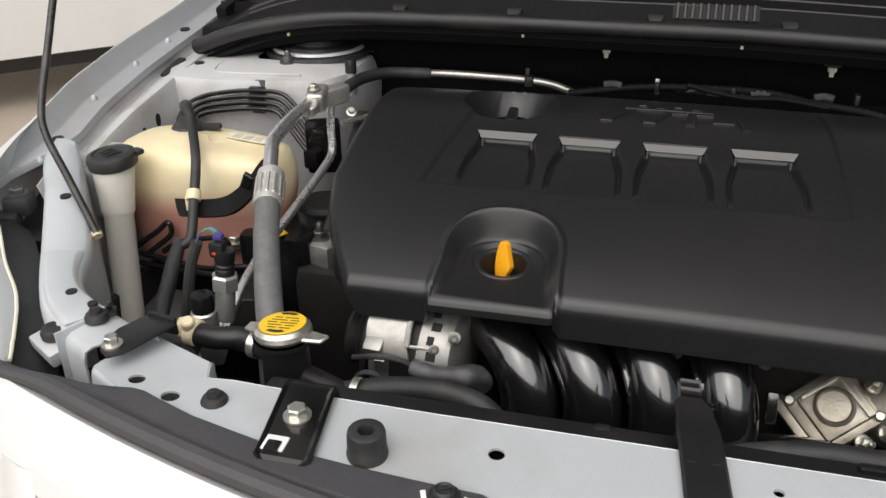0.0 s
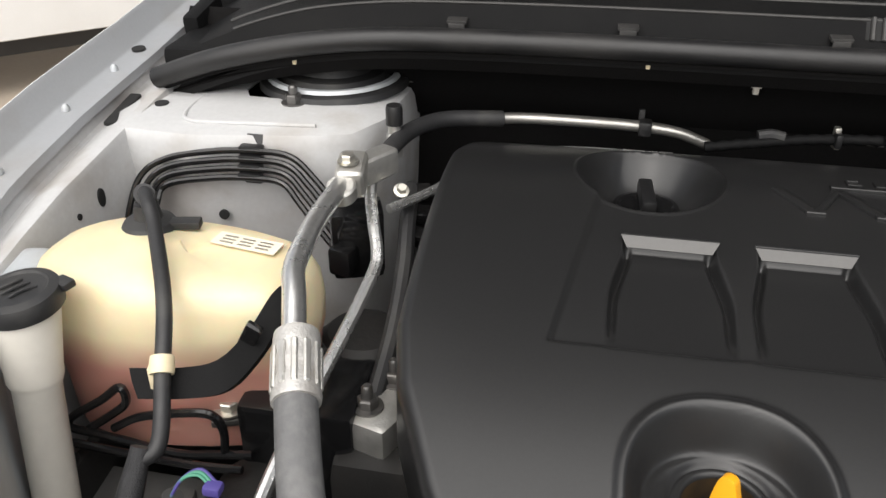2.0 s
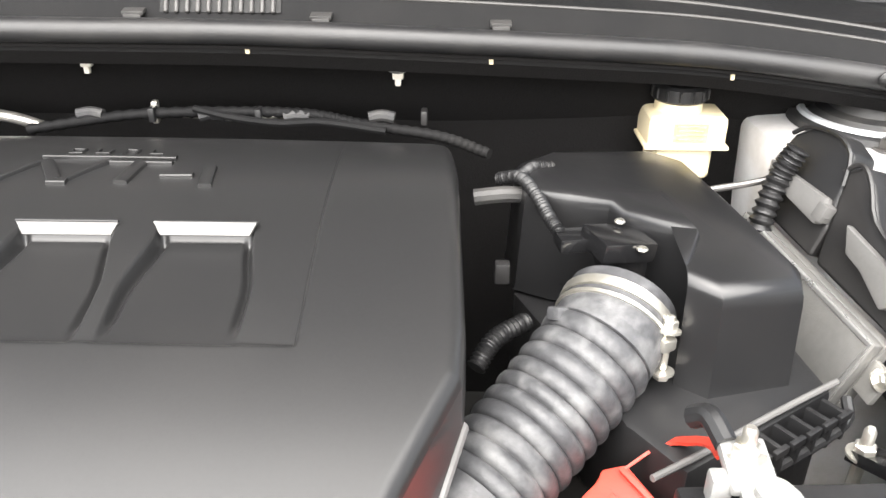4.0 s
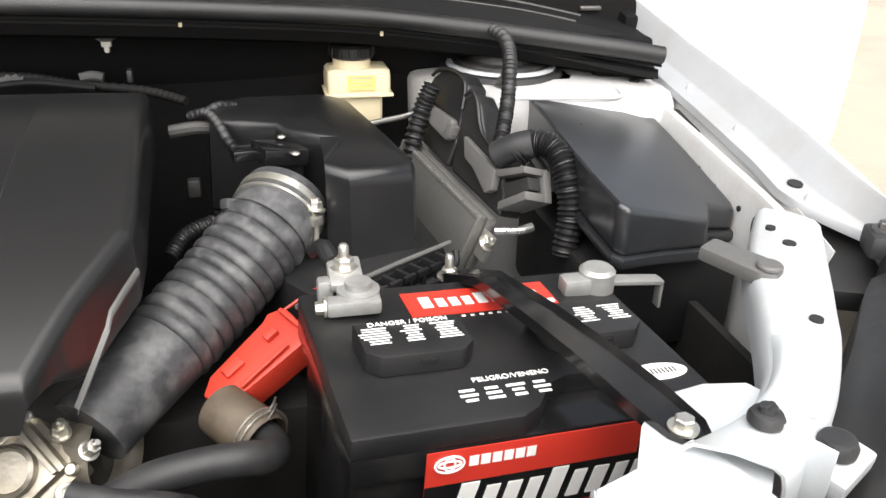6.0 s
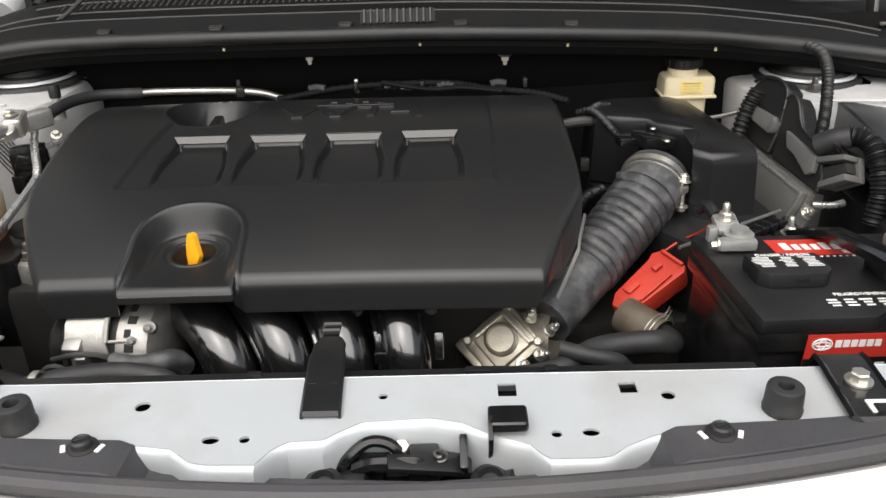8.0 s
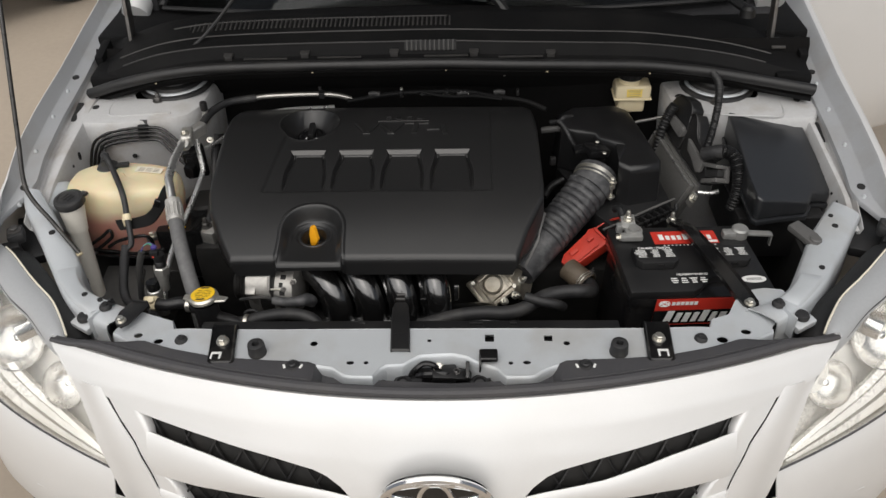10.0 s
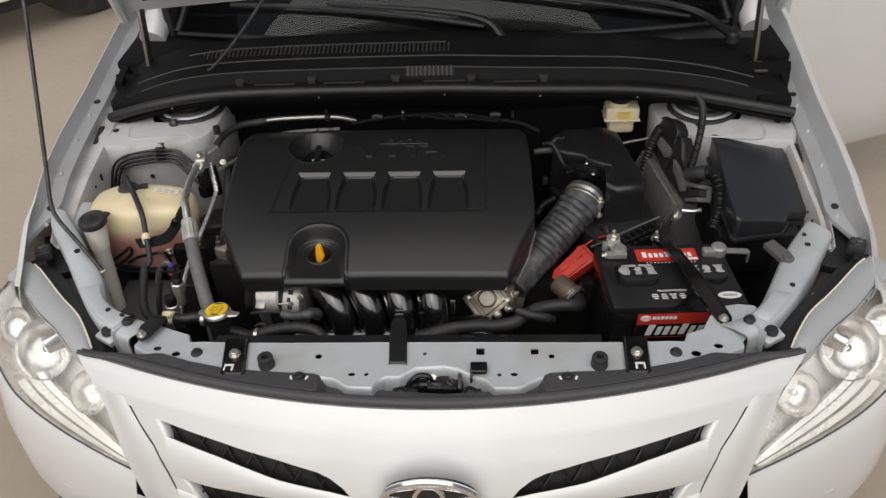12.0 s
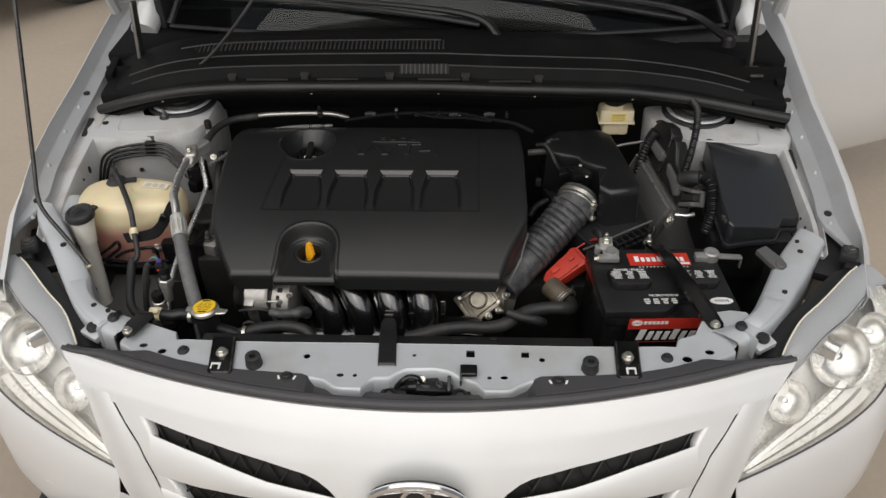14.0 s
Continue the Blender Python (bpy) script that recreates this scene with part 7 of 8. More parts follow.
part("round_plug", lathe([(0.020, 0), (0.020, 0.02), (0.016, 0.022), (0.014, 0.016), (0, 0.016)], frame_to((0.315, 0.245, 0.645), (0.312, 0.20, 0.69)), 20), DARK, low)
part("round_plug", lathe([(0.013, 0), (0.013, 0.02), (0, 0.022)], frame_to((0.355, 0.230, 0.645), (0.352, 0.19, 0.69)), 18), DARK, low)
part("brown_tab", box((0.020, 0.016, 0.012), (0.195, 0.262, 0.640), 0.003), STEEL, low)

# brake fluid reservoir
PALEYEL = mat("faded_yellow_label", (0.80, 0.60, 0.14), 0.5, 0, 0.08, 200, stain=(0.8, 0.7, 0.4), stain_scale=60, stain_amount=0.5)
res = thing("brake_reservoir", (0.398, 0.900, 0.72), "cream brake fluid reservoir with black cap and yellow label", "reservoir")
part("body", merge(box((0.078, 0.062, 0.036), (0.398, 0.902, 0.768), 0.008, seg=3), box((0.060, 0.05, 0.04), (0.398, 0.904, 0.736), 0.008, seg=3), box((0.084, 0.066, 0.004), (0.398, 0.902, 0.754), 0.0018), lathe([(0.024, 0), (0.023, 0.018), (0.020, 0.018)], pose(0.392, 0.900, 0.782), 24)), CREAM, res)
part("cap", lathe([(0.0255, 0), (0.0275, 0.002), (0.0275, 0.014), (0.025, 0.017), (0.012, 0.018), (0, 0.018)], pose(0.392, 0.900, 0.796), 28), PLASTIC, res, "black cap")
for k in range(14):
    a = 2 * math.pi * k / 14
    part("cap_rib", box((0.003, 0.003, 0.011), (0.392 + 0.0275 * math.cos(a), 0.900 + 0.0275 * math.sin(a), 0.804), 0.001, (0, 0, math.degrees(a)), 1), PLASTIC, res)
lab = pose(0.400, 0.8702, 0.770, 84, 0, 0)
part("yellow_label", shift(box((0.034, 0.018, 0.0006), (0, 0, 0), 0), lab), PALEYEL, res, "yellow warning label")
for r in range(4):
    part("print_bar", shift(box((0.028 - 0.004 * (r % 2), 0.0012 if r else 0.002, 0.0004), (0, 0.006 - 0.0042 * r, 0.0006), 0), lab), BRASS, res)
part("cap_bracket", merge(box((0.050, 0.006, 0.006), (0.386, 0.912, 0.838), 0.002), box((0.006, 0.006, 0.026), (0.364, 0.912, 0.828), 0.002), box((0.006, 0.006, 0.026), (0.408, 0.912, 0.828), 0.002), box((0.046, 0.008, 0.006), (0.386, 0.910, 0.816), 0.002), box((0.040, 0.004, 0.022), (0.386, 0.916, 0.827), 0.001)), PLASTIC, res)

settle((0.016, 0.007, 0.012), res)

# looms and pipes behind the engine cover
rear = thing("rear_loom", (0.0, 0.84, 0.76), "black taped wiring loom behind the engine cover", "wiring")
part("loom_trunk", corrugated([(-0.22, 0.845, 0.79), (-0.12, 0.850, 0.804), (-0.02, 0.850, 0.808), (0.05, 0.850, 0.806), (0.10, 0.845, 0.798), (0.17, 0.83, 0.793), (0.215, 0.80, 0.788)], 0.0050, 44, 0.0006), COWLPL, rear)
part("taped_branch", tube([(-0.06, 0.846, 0.812), (-0.02, 0.838, 0.806), (0.02, 0.842, 0.800), (0.06, 0.838, 0.803), (0.12, 0.832, 0.797)], 0.0038, 8, 6), COWLPL, rear)
for x in (-0.16, -0.045, 0.035, 0.115):
    part("loom_tape", tube([(x - 0.012, 0.849, 0.804), (x, 0.850, 0.806), (x + 0.012, 0.849, 0.804)], 0.0056, 10, 3), RUBBER, rear)
for x in (-0.10, 0.0, 0.155):
    part("loom_clip", box((0.006, 0.014, 0.014), (x, 0.848, 0.806), 0.002), PLASTIC, rear)
fp = thing("fuel_pipe", (-0.03, 0.86, 0.79), "bright steel fuel pipe with a nut behind the engine cover", "pipe")
part("pipe", tube([(-0.105, 0.858, 0.803), (-0.060, 0.856, 0.801), (-0.012, 0.853, 0.799), (0.012, 0.852, 0.803), (0.040, 0.852, 0.803)], 0.0022, 8, 6), ZINC, fp)
part("nut", merge(disc(0.0060, 0.008, (0.044, 0.852, 0.803), (1, 0, 0), 6), disc(0.0042, 0.016, (0.050, 0.852, 0.803), (1, 0, 0), 12)), ZINC, fp)
part("pipe_bracket", merge(box((0.006, 0.008, 0.020), (-0.100, 0.856, 0.806), 0.0015), box((0.005, 0.005, 0.006), (-0.099, 0.850, 0.799), 0.001)), ZINC, fp)
part("black_tail", tube([(0.052, 0.852, 0.803), (0.075, 0.852, 0.801), (0.10, 0.850, 0.796)], 0.0042, 8, 4), PLASTIC, fp)
gap = thing("gap_wiring", (0.22, 0.62, 0.70), "dark corrugated wiring and clips beside the engine cover", "wiring")
part("conduit", corrugated([(0.20, 0.60, 0.70), (0.215, 0.62, 0.712), (0.24, 0.64, 0.715)], 0.007, 14, 0.001), PLASTIC, gap)
part("pale_clip", box((0.012, 0.010, 0.018), (0.222, 0.68, 0.735), 0.002), PLASTIC, gap)
part("dark_hose", tube([(0.20, 0.735, 0.775), (0.225, 0.735, 0.778), (0.25, 0.74, 0.775)], 0.007, 10, 4), RUBBER, gap)

# ---- under the cover's front edge, and along the support ----
POLISHED = mat("polished_black_plastic", (0.007, 0.007, 0.0072), 0.20, 0, 0.2, 600, stain=(0.02, 0.019, 0.018), stain_scale=15, stain_amount=0.3, coat=1.0, rough_vary=0.05)
POLISHED.node_tree.nodes["Principled BSDF"].inputs["Specular IOR Level"].default_value = 1.0
man = thing("intake_manifold", (-0.12, 0.36, 0.55), "shiny black plastic intake manifold with four curved runners", "intake manifold")
for k, (xt, xf) in enumerate(((-0.268, -0.196), (-0.190, -0.134), (-0.110, -0.072), (-0.030, -0.010))):
    pts = [(xt - 0.03, 0.475, 0.672), (xt - 0.008, 0.440, 0.679), (xt + (xf - xt) * 0.35, 0.404, 0.678), (xt + (xf - xt) * 0.75, 0.374, 0.664), (xf, 0.356, 0.638), (xf + 0.002, 0.350, 0.60), (xf + 0.002, 0.350, 0.55)]
    part("runner", tube(pts, lambda s: 0.0270 - 0.002 * s, 24, 8), POLISHED, man)
    part("runner_rib", tube([vadd(p, (-0.0275, -0.004, 0.003)) for p in pts], 0.0034, 8, 8), POLISHED, man)
    part("rib_block", box((0.010, 0.012, 0.030), (xf + 0.034, 0.362, 0.656), 0.003, (-25, 0, 0)), POLISHED, man)
    part("clamp_stud", hexbolt((xt + 0.046, 0.390, 0.684), 0.0045, 0.006, (0.1, -0.5, 0.8)), STEEL, man)
part("plenum", box((0.42, 0.08, 0.10), (-0.10, 0.36, 0.56), 0.03, seg=4), POLISHED, man)
part("manifold_clip", box((0.012, 0.010, 0.014), (-0.035, 0.330, 0.665), 0.003), POLISHED, man)
CASTALU = mat("dull_cast_aluminium", (0.38, 0.37, 0.35), 0.45, 0.75, 0.2, 120, bump=0.3, bump_scale=450, stain=(0.24, 0.225, 0.20), stain_scale=22, stain_amount=0.5)
alt = thing("alternator", (-0.325, 0.36, 0.58), "cast aluminium alternator with vented end housing", "alternator")
m = pose(-0.388, 0.385, 0.645, 0, 90, -6)
part("pulley", shift(lathe([(0.0, -0.03), (0.030, -0.03), (0.032, -0.026), (0.027, -0.02), (0.032, -0.014), (0.027, -0.008), (0.032, -0.002), (0.0, 0.0)], None, 28), m), DARK, alt)
part("fan_ring", shift(lathe([(0.030, -0.006), (0.050, -0.004), (0.054, 0.0), (0.054, 0.004), (0.040, 0.005)], None, 32), m), DARK, alt)
part("front_housing", shift(lathe([(0.020, 0.004), (0.050, 0.006), (0.0555, 0.010), (0.0555, 0.026), (0.052, 0.030)], None, 32), m), CASTALU, alt)
part("housing_plate", thicken(loft([[(x0 + 0.004, 0.326, 0.664), (x0 + 0.001, 0.330, 0.676), (x0, 0.343, 0.692), (x0 + 0.002, 0.362, 0.703), (x0 + 0.004, 0.384, 0.708)] for x0 in (-0.388, -0.376, -0.360, -0.346)]), 0.004), CASTALU, alt, "smooth cast plate")
part("plate_edge", tube([(-0.345, 0.330, 0.677), (-0.345, 0.345, 0.6935), (-0.343, 0.364, 0.704)], 0.0030, 8, 4), CASTALU, alt)
part("housing_lug", merge(box((0.020, 0.016, 0.016), (-0.378, 0.332, 0.672), 0.004, (30, 0, -5)), box((0.012, 0.012, 0.022), (-0.371, 0.330, 0.655), 0.003, (20, 0, 0))), CASTALU, alt)
part("stator", shift(lathe([(0.0525, 0.028), (0.0525, 0.060)], None, 32), m), DARK, alt)
part("through_bolt", tube([(-0.362, 0.334, 0.676), (-0.340, 0.332, 0.677), (-0.318, 0.331, 0.678)], 0.0018, 8, 2), ZINC, alt)
part("rear_housing", shift(lathe([(0.053, 0.056), (0.056, 0.058), (0.057, 0.078), (0.053, 0.090), (0.040, 0.096), (0, 0.096)], None, 32), m), CASTALU, alt)
for k in range(12):
    # black blocks on the solid housing paint the vents' shade
    part("vent_slot_shade", shift(box((0.003, 0.009, 0.007 if k % 2 else 0.010), (0.0562, 0, 0.070 if k % 2 else 0.073), 0.0008), m @ pose(0, 0, 0, 0, 0, 152 + 15 * k)), HOLE, alt)
for p in ((-0.318, 0.331, 0.678), (-0.300, 0.336, 0.690)):
    part("housing_bolt", hexbolt(p, 0.0034, 0.006, (0.3, -0.8, 0.5)), STEEL, alt)
part("bolt_boss", merge(lathe([(0.0065, 0), (0.0060, 0.010), (0.0035, 0.011), (0.003, 0.008), (0, 0.008)], frame_to((-0.300, 0.346, 0.684), (-0.299, 0.338, 0.690)), 16), lathe([(0.0055, 0), (0.005, 0.010), (0, 0.010)], frame_to((-0.310, 0.342, 0.664), (-0.309, 0.334, 0.667)), 14)), CASTALU, alt)
part("terminal_boot", tube([(-0.335, 0.318, 0.664), (-0.315, 0.312, 0.664), (-0.292, 0.316, 0.662), (-0.276, 0.328, 0.656), (-0.272, 0.34, 0.64)], lambda s: 0.0085 + 0.003 * smooth(0.3, 0.7, s), 12, 6), GREYRUB, alt, "grey rubber terminal boot")
part("output_wire", tube([(-0.395, 0.315, 0.668), (-0.370, 0.312, 0.675), (-0.350, 0.316, 0.672), (-0.333, 0.318, 0.664)], 0.003, 8, 6), RUBBER, alt)

settle((0.028, 0.010, 0.006), alt)

# filler neck and pressure cap of the radiator
fn = thing("filler_housing", (-0.40, 0.232, 0.66), "black plastic radiator filler housing with hose stubs", "housing")
part("housing", merge(lathe([(0.020, 0), (0.022, 0.02), (0.020, 0.09), (0.026, 0.094), (0.026, 0.098)], pose(-0.397, 0.246, 0.651), 24), tube([(-0.41, 0.246, 0.728), (-0.441, 0.258, 0.729), (-0.467, 0.253, 0.729), (-0.489, 0.257, 0.728)], 0.0105, 14, 5), tube([(-0.38, 0.244, 0.710), (-0.355, 0.234, 0.710), (-0.335, 0.224, 0.710)], 0.010, 12, 4)), PLASTIC, fn)
rc = part("pressure_cap", merge(lathe([(0.020, 0), (0.029, 0.001), (0.031, 0.004), (0.030, 0.008), (0.026, 0.011), (0, 0.012)], pose(-0.397, 0.246, 0.747, -5, -3, 0) @ Matrix.Diagonal((0.81, 0.81, 1, 1)), 36), prism([(0.0, -0.013), (0.040, -0.006), (0.042, 0.006), (0.0, 0.013)], 0.001, 0.005, 0.0015, 1, pose(-0.397, 0.246, 0.747, -5, -3, -8)), prism([(0.0, -0.013), (-0.036, -0.006), (-0.037, 0.006), (0.0, 0.013)], 0.001, 0.005, 0.0015, 1, pose(-0.397, 0.246, 0.747, -5, -3, -8))), ZINC, fn, "steel pressure cap")
part("sticker", disc(0.0200, 0.0012, (-0.397, 0.247, 0.7585), (-0.05, 0.087, 1), 36, 0.0003), STICKER, rc, "yellow warning sticker")
capm = pose(-0.397, 0.247, 0.7600, -5, -3, 0)
for y, ws in ((0.0085, (0.008, 0.014)), (0.0040, (0.017, 0.009)), (-0.0005, (0.010, 0.018)), (-0.0050, (0.015, 0.010)), (-0.0095, (0.009, 0.012))):
    x = -sum(ws) / 2
    for w in ws:
        part("print_bar", shift(box((w * 0.84, 0.0010, 0.0003), (x + w / 2, y, 0.0), 0), capm), RUBBER, rc)
        x += w + 0.001
for a0 in (62, 242):
    arc = [(0.0180 * math.cos(radians(a)), 0.0180 * math.sin(radians(a)), 0.0) for a in np.linspace(a0, a0 + 56, 9)]
    inn = [(0.0140 * math.cos(radians(a)), 0.0140 * math.sin(radians(a)), 0.0) for a in np.linspace(a0 + 6, a0 + 50, 9)]
    part("print_arc", shift(loft([arc, inn]), capm @ Matrix.Translation((0, 0, 0.0002))), RUBBER, rc)
part("hose_band", clamp_ring((-0.424, 0.2525, 0.7285), (-1, 0.15, 0), 0.0108, 0.007), ZINC, fn)
part("hose_joint", merge(disc(0.0125, 0.012, (-0.485, 0.257, 0.728), (-1, 0.1, 0.1)), box((0.020, 0.014, 0.016), (-0.499, 0.261, 0.73), 0.005, (0, 20, 30)), disc(0.006, 0.016, (-0.493, 0.255, 0.732), (0.2, -0.4, 1))), CREAM, fn, "cream plastic hose joint")
uh = thing("upper_hose", (-0.25, 0.23, 0.66), "black rubber hose along the back of the support bar", "hose")
part("hose", tube([(-0.338, 0.228, 0.710), (-0.30, 0.246, 0.708), (-0.26, 0.258, 0.702), (-0.225, 0.255, 0.694), (-0.20, 0.235, 0.684), (-0.15, 0.210, 0.676), (-0.05, 0.208, 0.672), (0.06, 0.212, 0.668)], 0.0104, 14, 6), RUBBER, uh)
part("band", clamp_ring((-0.330, 0.226, 0.711), (1, 0, 0), 0.0132, 0.006), ZINC, uh)
part("loop_clip", tube([(-0.326 + 0.013 * math.cos(a), 0.256, 0.700 + 0.013 * math.sin(a)) for a in np.linspace(0, 2 * math.pi, 17)], 0.0025, 8, 1, False, False), RUBBER, uh)
shroud = thing("fan_shroud", (-0.05, 0.20, 0.60), "black plastic fan shroud edge behind the support bar", "fan shroud")
part("shroud_top", box((0.68, 0.030, 0.014), (-0.05, 0.189, 0.731), 0.004), PLASTIC, shroud)
part("shroud_wall", box((0.68, 0.004, 0.20), (-0.05, 0.200, 0.61), 0.001), PLASTIC, shroud)
for x in (-0.125, -0.06, 0.055, 0.065, 0.12):
    part("shroud_tab", box((0.012, 0.008, 0.008), (x, 0.196, 0.738), 0.002), PLASTIC, shroud)
part("shroud_plate", box((0.15, 0.02, 0.004), (-0.10, 0.182, 0.7405), 0.001), PLASTIC, shroud)
strap = thing("centre_strap", (-0.061, 0.15, 0.73), "black plastic strap hooked over the support bar", "strap")
rows = []
for y, z in ((0.110, 0.7630), (0.113, 0.7655), (0.140, 0.7660), (0.170, 0.7660), (0.184, 0.765), (0.198, 0.763), (0.212, 0.760), (0.226, 0.757)):
    w = 0.0150 if y < 0.195 else (0.0135 if y < 0.215 else 0.0095)
    cx = -0.0565 - 0.060 * (y - 0.11)
    rows.append([(cx - w, y, z - 0.002), (cx - w + 0.002, y, z), (cx + w - 0.002, y, z), (cx + w, y, z - 0.002)])
part("strap_body", thicken(loft(rows), 0.003), PLASTIC, strap, angle=25)
part("strap_tongue", box((0.014, 0.018, 0.006), (-0.0640, 0.238, 0.756), 0.002), GLOSSY, strap)
for y in (0.232, 0.242):
    part("tongue_rib", box((0.015, 0.0022, 0.0022), (-0.0640, y, 0.7596), 0.0006), GREYPL, strap)
for d in (-0.008, 0.008):
    # thin black bar paints the dark of each slit
    part("strap_slit_shade", box((0.005, 0.0012, 0.0006), (-0.0590 + d, 0.146, 0.7662), 0.0001), HOLE, strap)

# things on the support bar, one of each side
for side, bx, by in ((-1, -0.333, 0.126), (1, 0.337, 0.130)):
    br = thing("mount_bracket", (bx, by, 0.755), "black steel radiator mount bracket bolted to the support bar", "bracket", "mount brackets")
    lean = -0.25 if side < 0 else 0.12
    rows = []
    for t, z in ((-0.042, 0.7645), (-0.038, 0.7665), (0.030, 0.7665), (0.042, 0.764), (0.052, 0.745), (0.058, 0.70)):
        w = 0.0205 if t > -0.04 else 0.017
        cx, cy = bx + (-lean) * t * -1 * 0.55, by + t
        rows.append([(cx - w, cy, z - 0.001), (cx - w + 0.002, cy, z + 0.002), (cx - w + 0.005, cy, z), (cx + w - 0.005, cy, z), (cx + w - 0.002, cy, z + 0.002), (cx + w, cy, z - 0.001)])
    part("plate", thicken(loft(rows), 0.003), GLOSSY, br, angle=25)
    part("bolt", hexbolt((bx, by + 0.002, 0.7668), 0.0070, 0.008, washer=1.45), ZINC, br)
    part("slot", box((0.016, 0.014, 0.002), (bx - lean * -0.016, by - 0.027, 0.7668), 0.0008), WHITE, br, "bare slot with pale primer")
    part("slot_tab", box((0.010, 0.010, 0.003), (bx - lean * -0.016, by - 0.031, 0.7678), 0.001), GLOSSY, br)
    bump = thing("rubber_bumper", (0.274 if side > 0 else -0.276, 0.110, 0.759), "round black rubber hood bumper on the support bar", "bumper stop", "rubber bumpers")
    part("bumper_body", lathe([(0.0138, 0), (0.0142, 0.003), (0.0134, 0.005), (0.0130, 0.018), (0.0124, 0.0205), (0.0110, 0.0212), (0.0058, 0.0212), (0.0052, 0.019), (0.0046, 0.013), (0, 0.013)], pose(0.274 if side > 0 else -0.276, 0.110, 0.760), 32), RUBBER, bump)
    for x, y, r, z in ((0.403, 0.138, 0.0100, 0.756), (0.545 if side < 0 else 0.538, 0.206, 0.0100, 0.765)):
        pl = thing("push_clip", (side * x, y, z), "round black plastic push clip", "clip", "push clips")
        part("clip_head", merge(lathe([(r, 0), (r * 1.02, 0.003), (r * 0.85, 0.006), (r * 0.55, 0.007), (r * 0.5, 0.010), (0, 0.010)], pose(side * x, y, z + 0.002), 20), box((r * 0.9, 0.003, 0.002), (side * x, y, z + 0.0122), 0.0006, (0, 0, 30))), RUBBER, pl)
    pl = thing("push_clip", (side * (0.580 if side < 0 else 0.572), 0.194 if side < 0 else 0.189, 0.75), "round black plastic push clip on the end tab", "clip", "push clips")
    part("clip_head", lathe([(0.0110, 0), (0.0115, 0.005), (0.0095, 0.009), (0.006, 0.010), (0, 0.008)], pose(side * (0.580 if side < 0 else 0.572), 0.194 if side < 0 else 0.189, 0.753 if side < 0 else 0.755), 20), RUBBER, pl)
    cx = -0.216 if side < 0 else 0.221
    seal_clip = thing("seal_push_clip", (cx, 0.080, 0.760), "black push clip fixing the front seal", "clip", "seal clips")
    part("clip_head", merge(lathe([(0.0105, 0), (0.0105, 0.0018), (0.0072, 0.0022), (0.0070, 0.0065), (0.0055, 0.0080), (0.0042, 0.0068), (0, 0.0068)], pose(cx, 0.080, 0.7640), 22), box((0.009, 0.0016, 0.0015), (cx, 0.080, 0.7716), 0.0004, (0, 0, 25))), RUBBER, seal_clip)
    for d in (-1, 1):
        part("bare_notch", box((0.0035, 0.008, 0.001), (cx + d * 0.0128, 0.078, 0.7652), 0.0003, (0, 0, -22 * d)), WHITE, seal_clip)
wc = thing("wire_clip", (-0.538, 0.215, 0.766), "small black plastic wire clip on the wing's inner edge", "clip")
part("clip_foot", box((0.010, 0.012, 0.004), (-0.538, 0.215, 0.770), 0.0012, (0, 0, 35)), PLASTIC, wc)
part("clip_arm", tube([(-0.542, 0.219, 0.771), (-0.538, 0.215, 0.778), (-0.533, 0.211, 0.780)], 0.0022, 8, 4), PLASTIC, wc)
bo = thing("bracket_bolt", (-0.506, 0.170, 0.757), "zinc bolt holding a black bracket to the wing", "bolt")
part("bolt", hexbolt((-0.507, 0.171, 0.7705), 0.0056, 0.008, washer=1.5), ZINC, bo)
part("black_bracket", merge(prism([(-0.517, 0.194), (-0.505, 0.218), (-0.477, 0.213), (-0.474, 0.208), (-0.49, 0.17), (-0.493, 0.164), (-0.503, 0.156), (-0.513, 0.163), (-0.518, 0.175)], 0.7680, 0.7704, 0.0012), prism([(-0.477, 0.213), (-0.477, 0.2165), (-0.505, 0.2215), (-0.505, 0.218)], 0.756, 0.7725, 0.0012)), PLASTIC, bo, "black steel bracket")
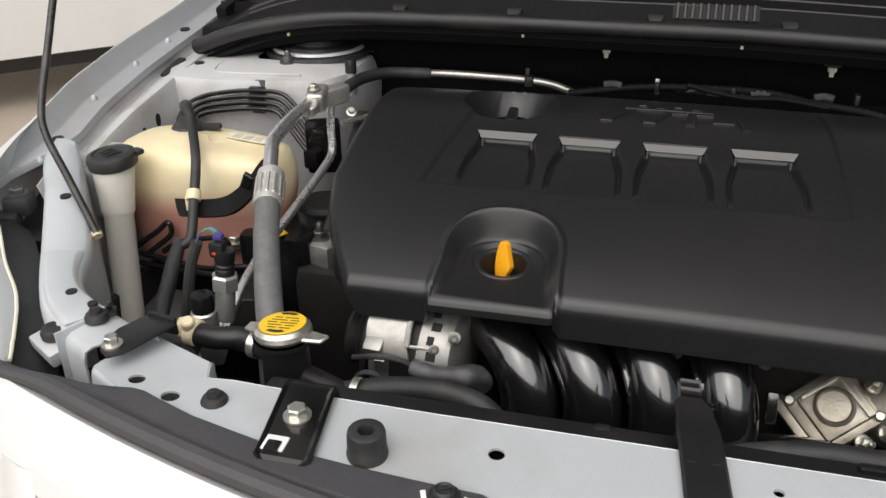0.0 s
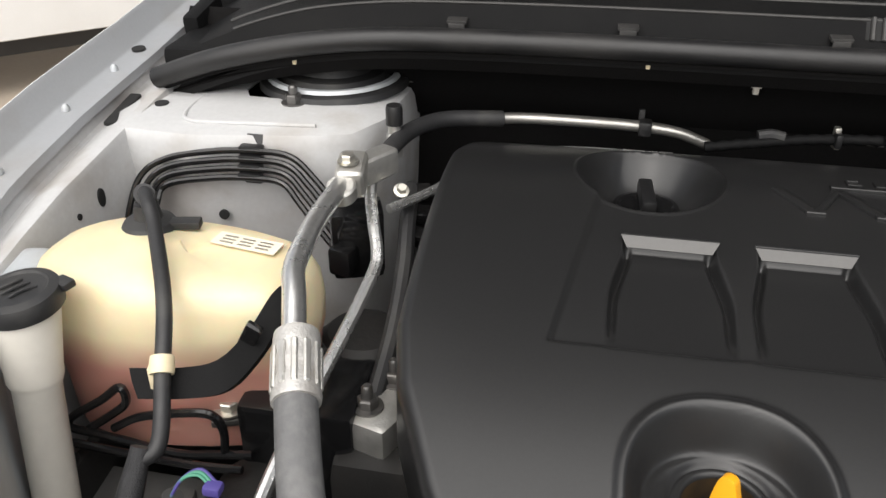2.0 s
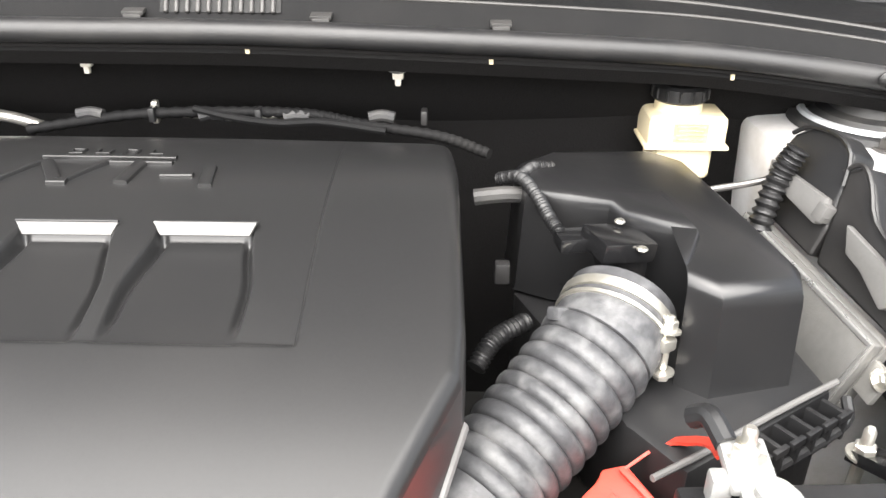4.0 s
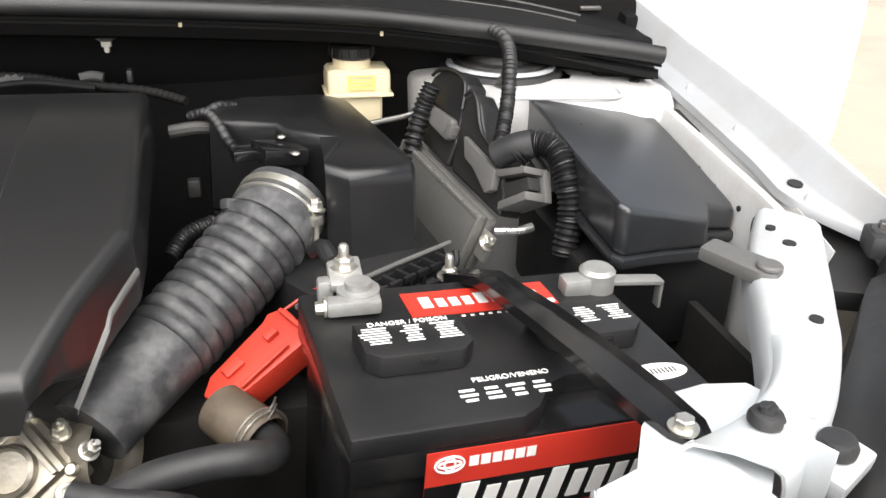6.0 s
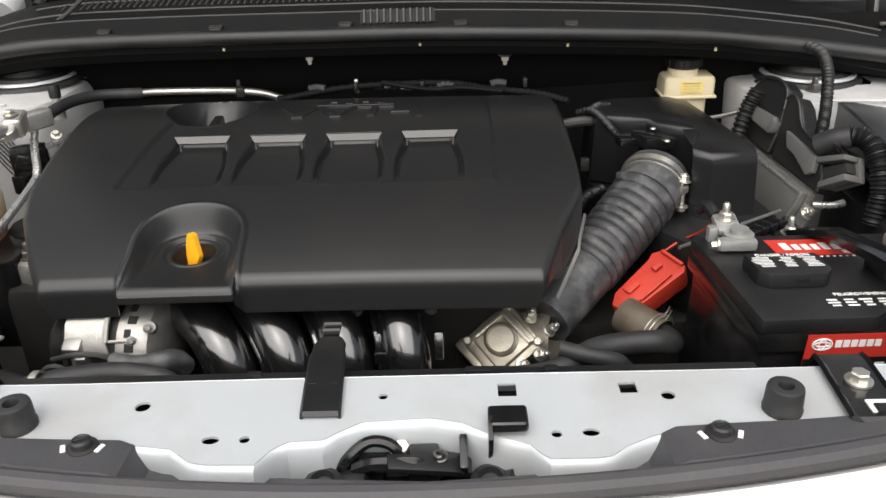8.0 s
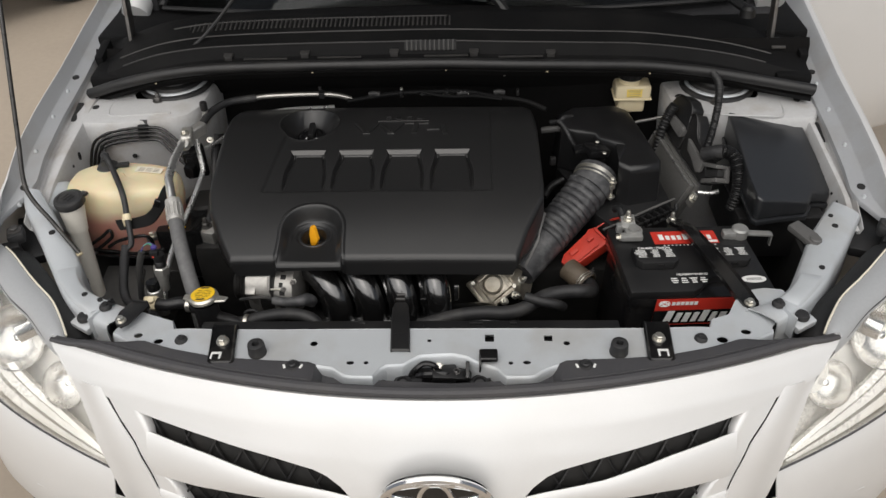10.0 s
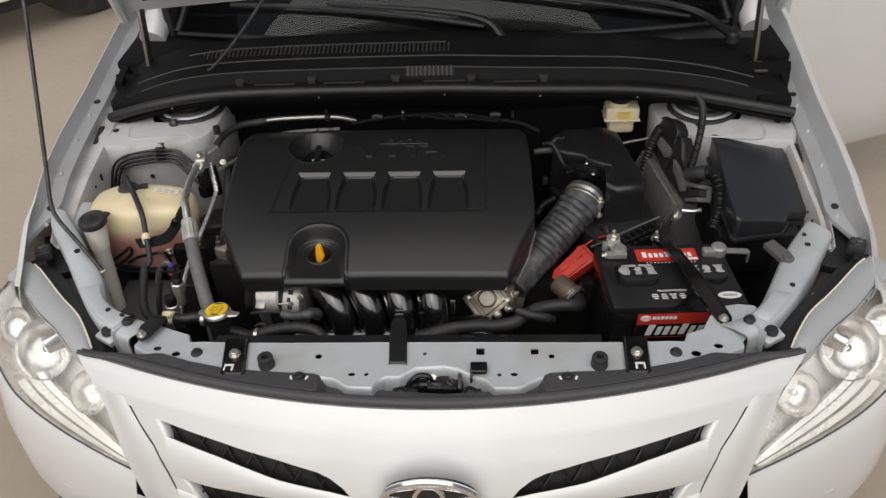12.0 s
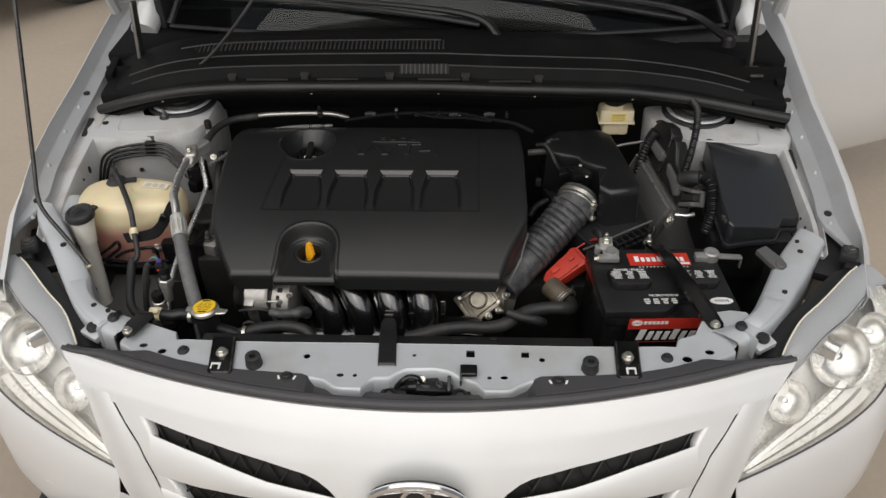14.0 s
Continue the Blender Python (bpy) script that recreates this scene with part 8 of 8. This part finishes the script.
# latch in the middle of the scallop
latch = thing("hood_latch", (0.0, 0.075, 0.70), "black hood latch mechanism behind the front seal", "latch")
part("latch_plate", merge(box((0.11, 0.010, 0.05), (0.008, 0.098, 0.712), 0.003), box((0.15, 0.030, 0.008), (0.0, 0.080, 0.716), 0.003)), GLOSSY, latch)
part("latch_arch", tube([(-0.046, 0.088, 0.722), (-0.038, 0.090, 0.738), (-0.022, 0.096, 0.750), (-0.006, 0.096, 0.748), (0.004, 0.092, 0.736)], 0.0045, 8, 6), GLOSSY, latch)
part("latch_claw", tube([(-0.030, 0.085, 0.735), (-0.015, 0.080, 0.744), (0.010, 0.080, 0.743), (0.024, 0.083, 0.736)], 0.006, 8, 5), GLOSSY, latch)
part("latch_box", merge(box((0.022, 0.020, 0.022), (0.018, 0.090, 0.735), 0.003, (0, 8, 10)), box((0.018, 0.016, 0.018), (-0.020, 0.092, 0.730), 0.003)), PLASTIC, latch)
part("latch_lever", merge(box((0.060, 0.014, 0.006), (0.022, 0.080, 0.742), 0.002, (10, 12, 8)), box((0.030, 0.018, 0.010), (-0.035, 0.078, 0.730), 0.003, (0, -20, 0))), PLASTIC, latch)
part("latch_spring", tube([(0.030 + 0.0045 * math.cos(a * 6), 0.086 + 0.0045 * math.sin(a * 6), 0.728 + 0.004 * a) for a in np.linspace(0, 5, 50)], 0.0012, 6, 1, False), STEEL, latch)
part("latch_hook", box((0.006, 0.026, 0.022), (0.046, 0.088, 0.742), 0.002, (25, 0, 0)), GLOSSY, latch)
part("latch_bolt", hexbolt((0.002, 0.100, 0.738), 0.006, 0.008, (0, -0.4, 0.9)), ZINC, latch)
for x in (-0.092, -0.052, 0.064, 0.086):
    part("round_stop", lathe([(0.013, 0), (0.014, 0.006), (0.009, 0.010), (0.007, 0.005), (0, 0.005)], pose(x, 0.074, 0.728, 15, 0, 0), 20), RUBBER, latch)
clip = thing("square_clip", (0.074, 0.085, 0.74), "black square plastic guide clip on the support bar", "clip")
part("clip_body", merge(box((0.028, 0.022, 0.009), (0.0775, 0.096, 0.7685), 0.0035, seg=3), box((0.0035, 0.020, 0.030), (0.0650, 0.090, 0.757), 0.0012, (22, 0, 0))), GLOSSY, clip)
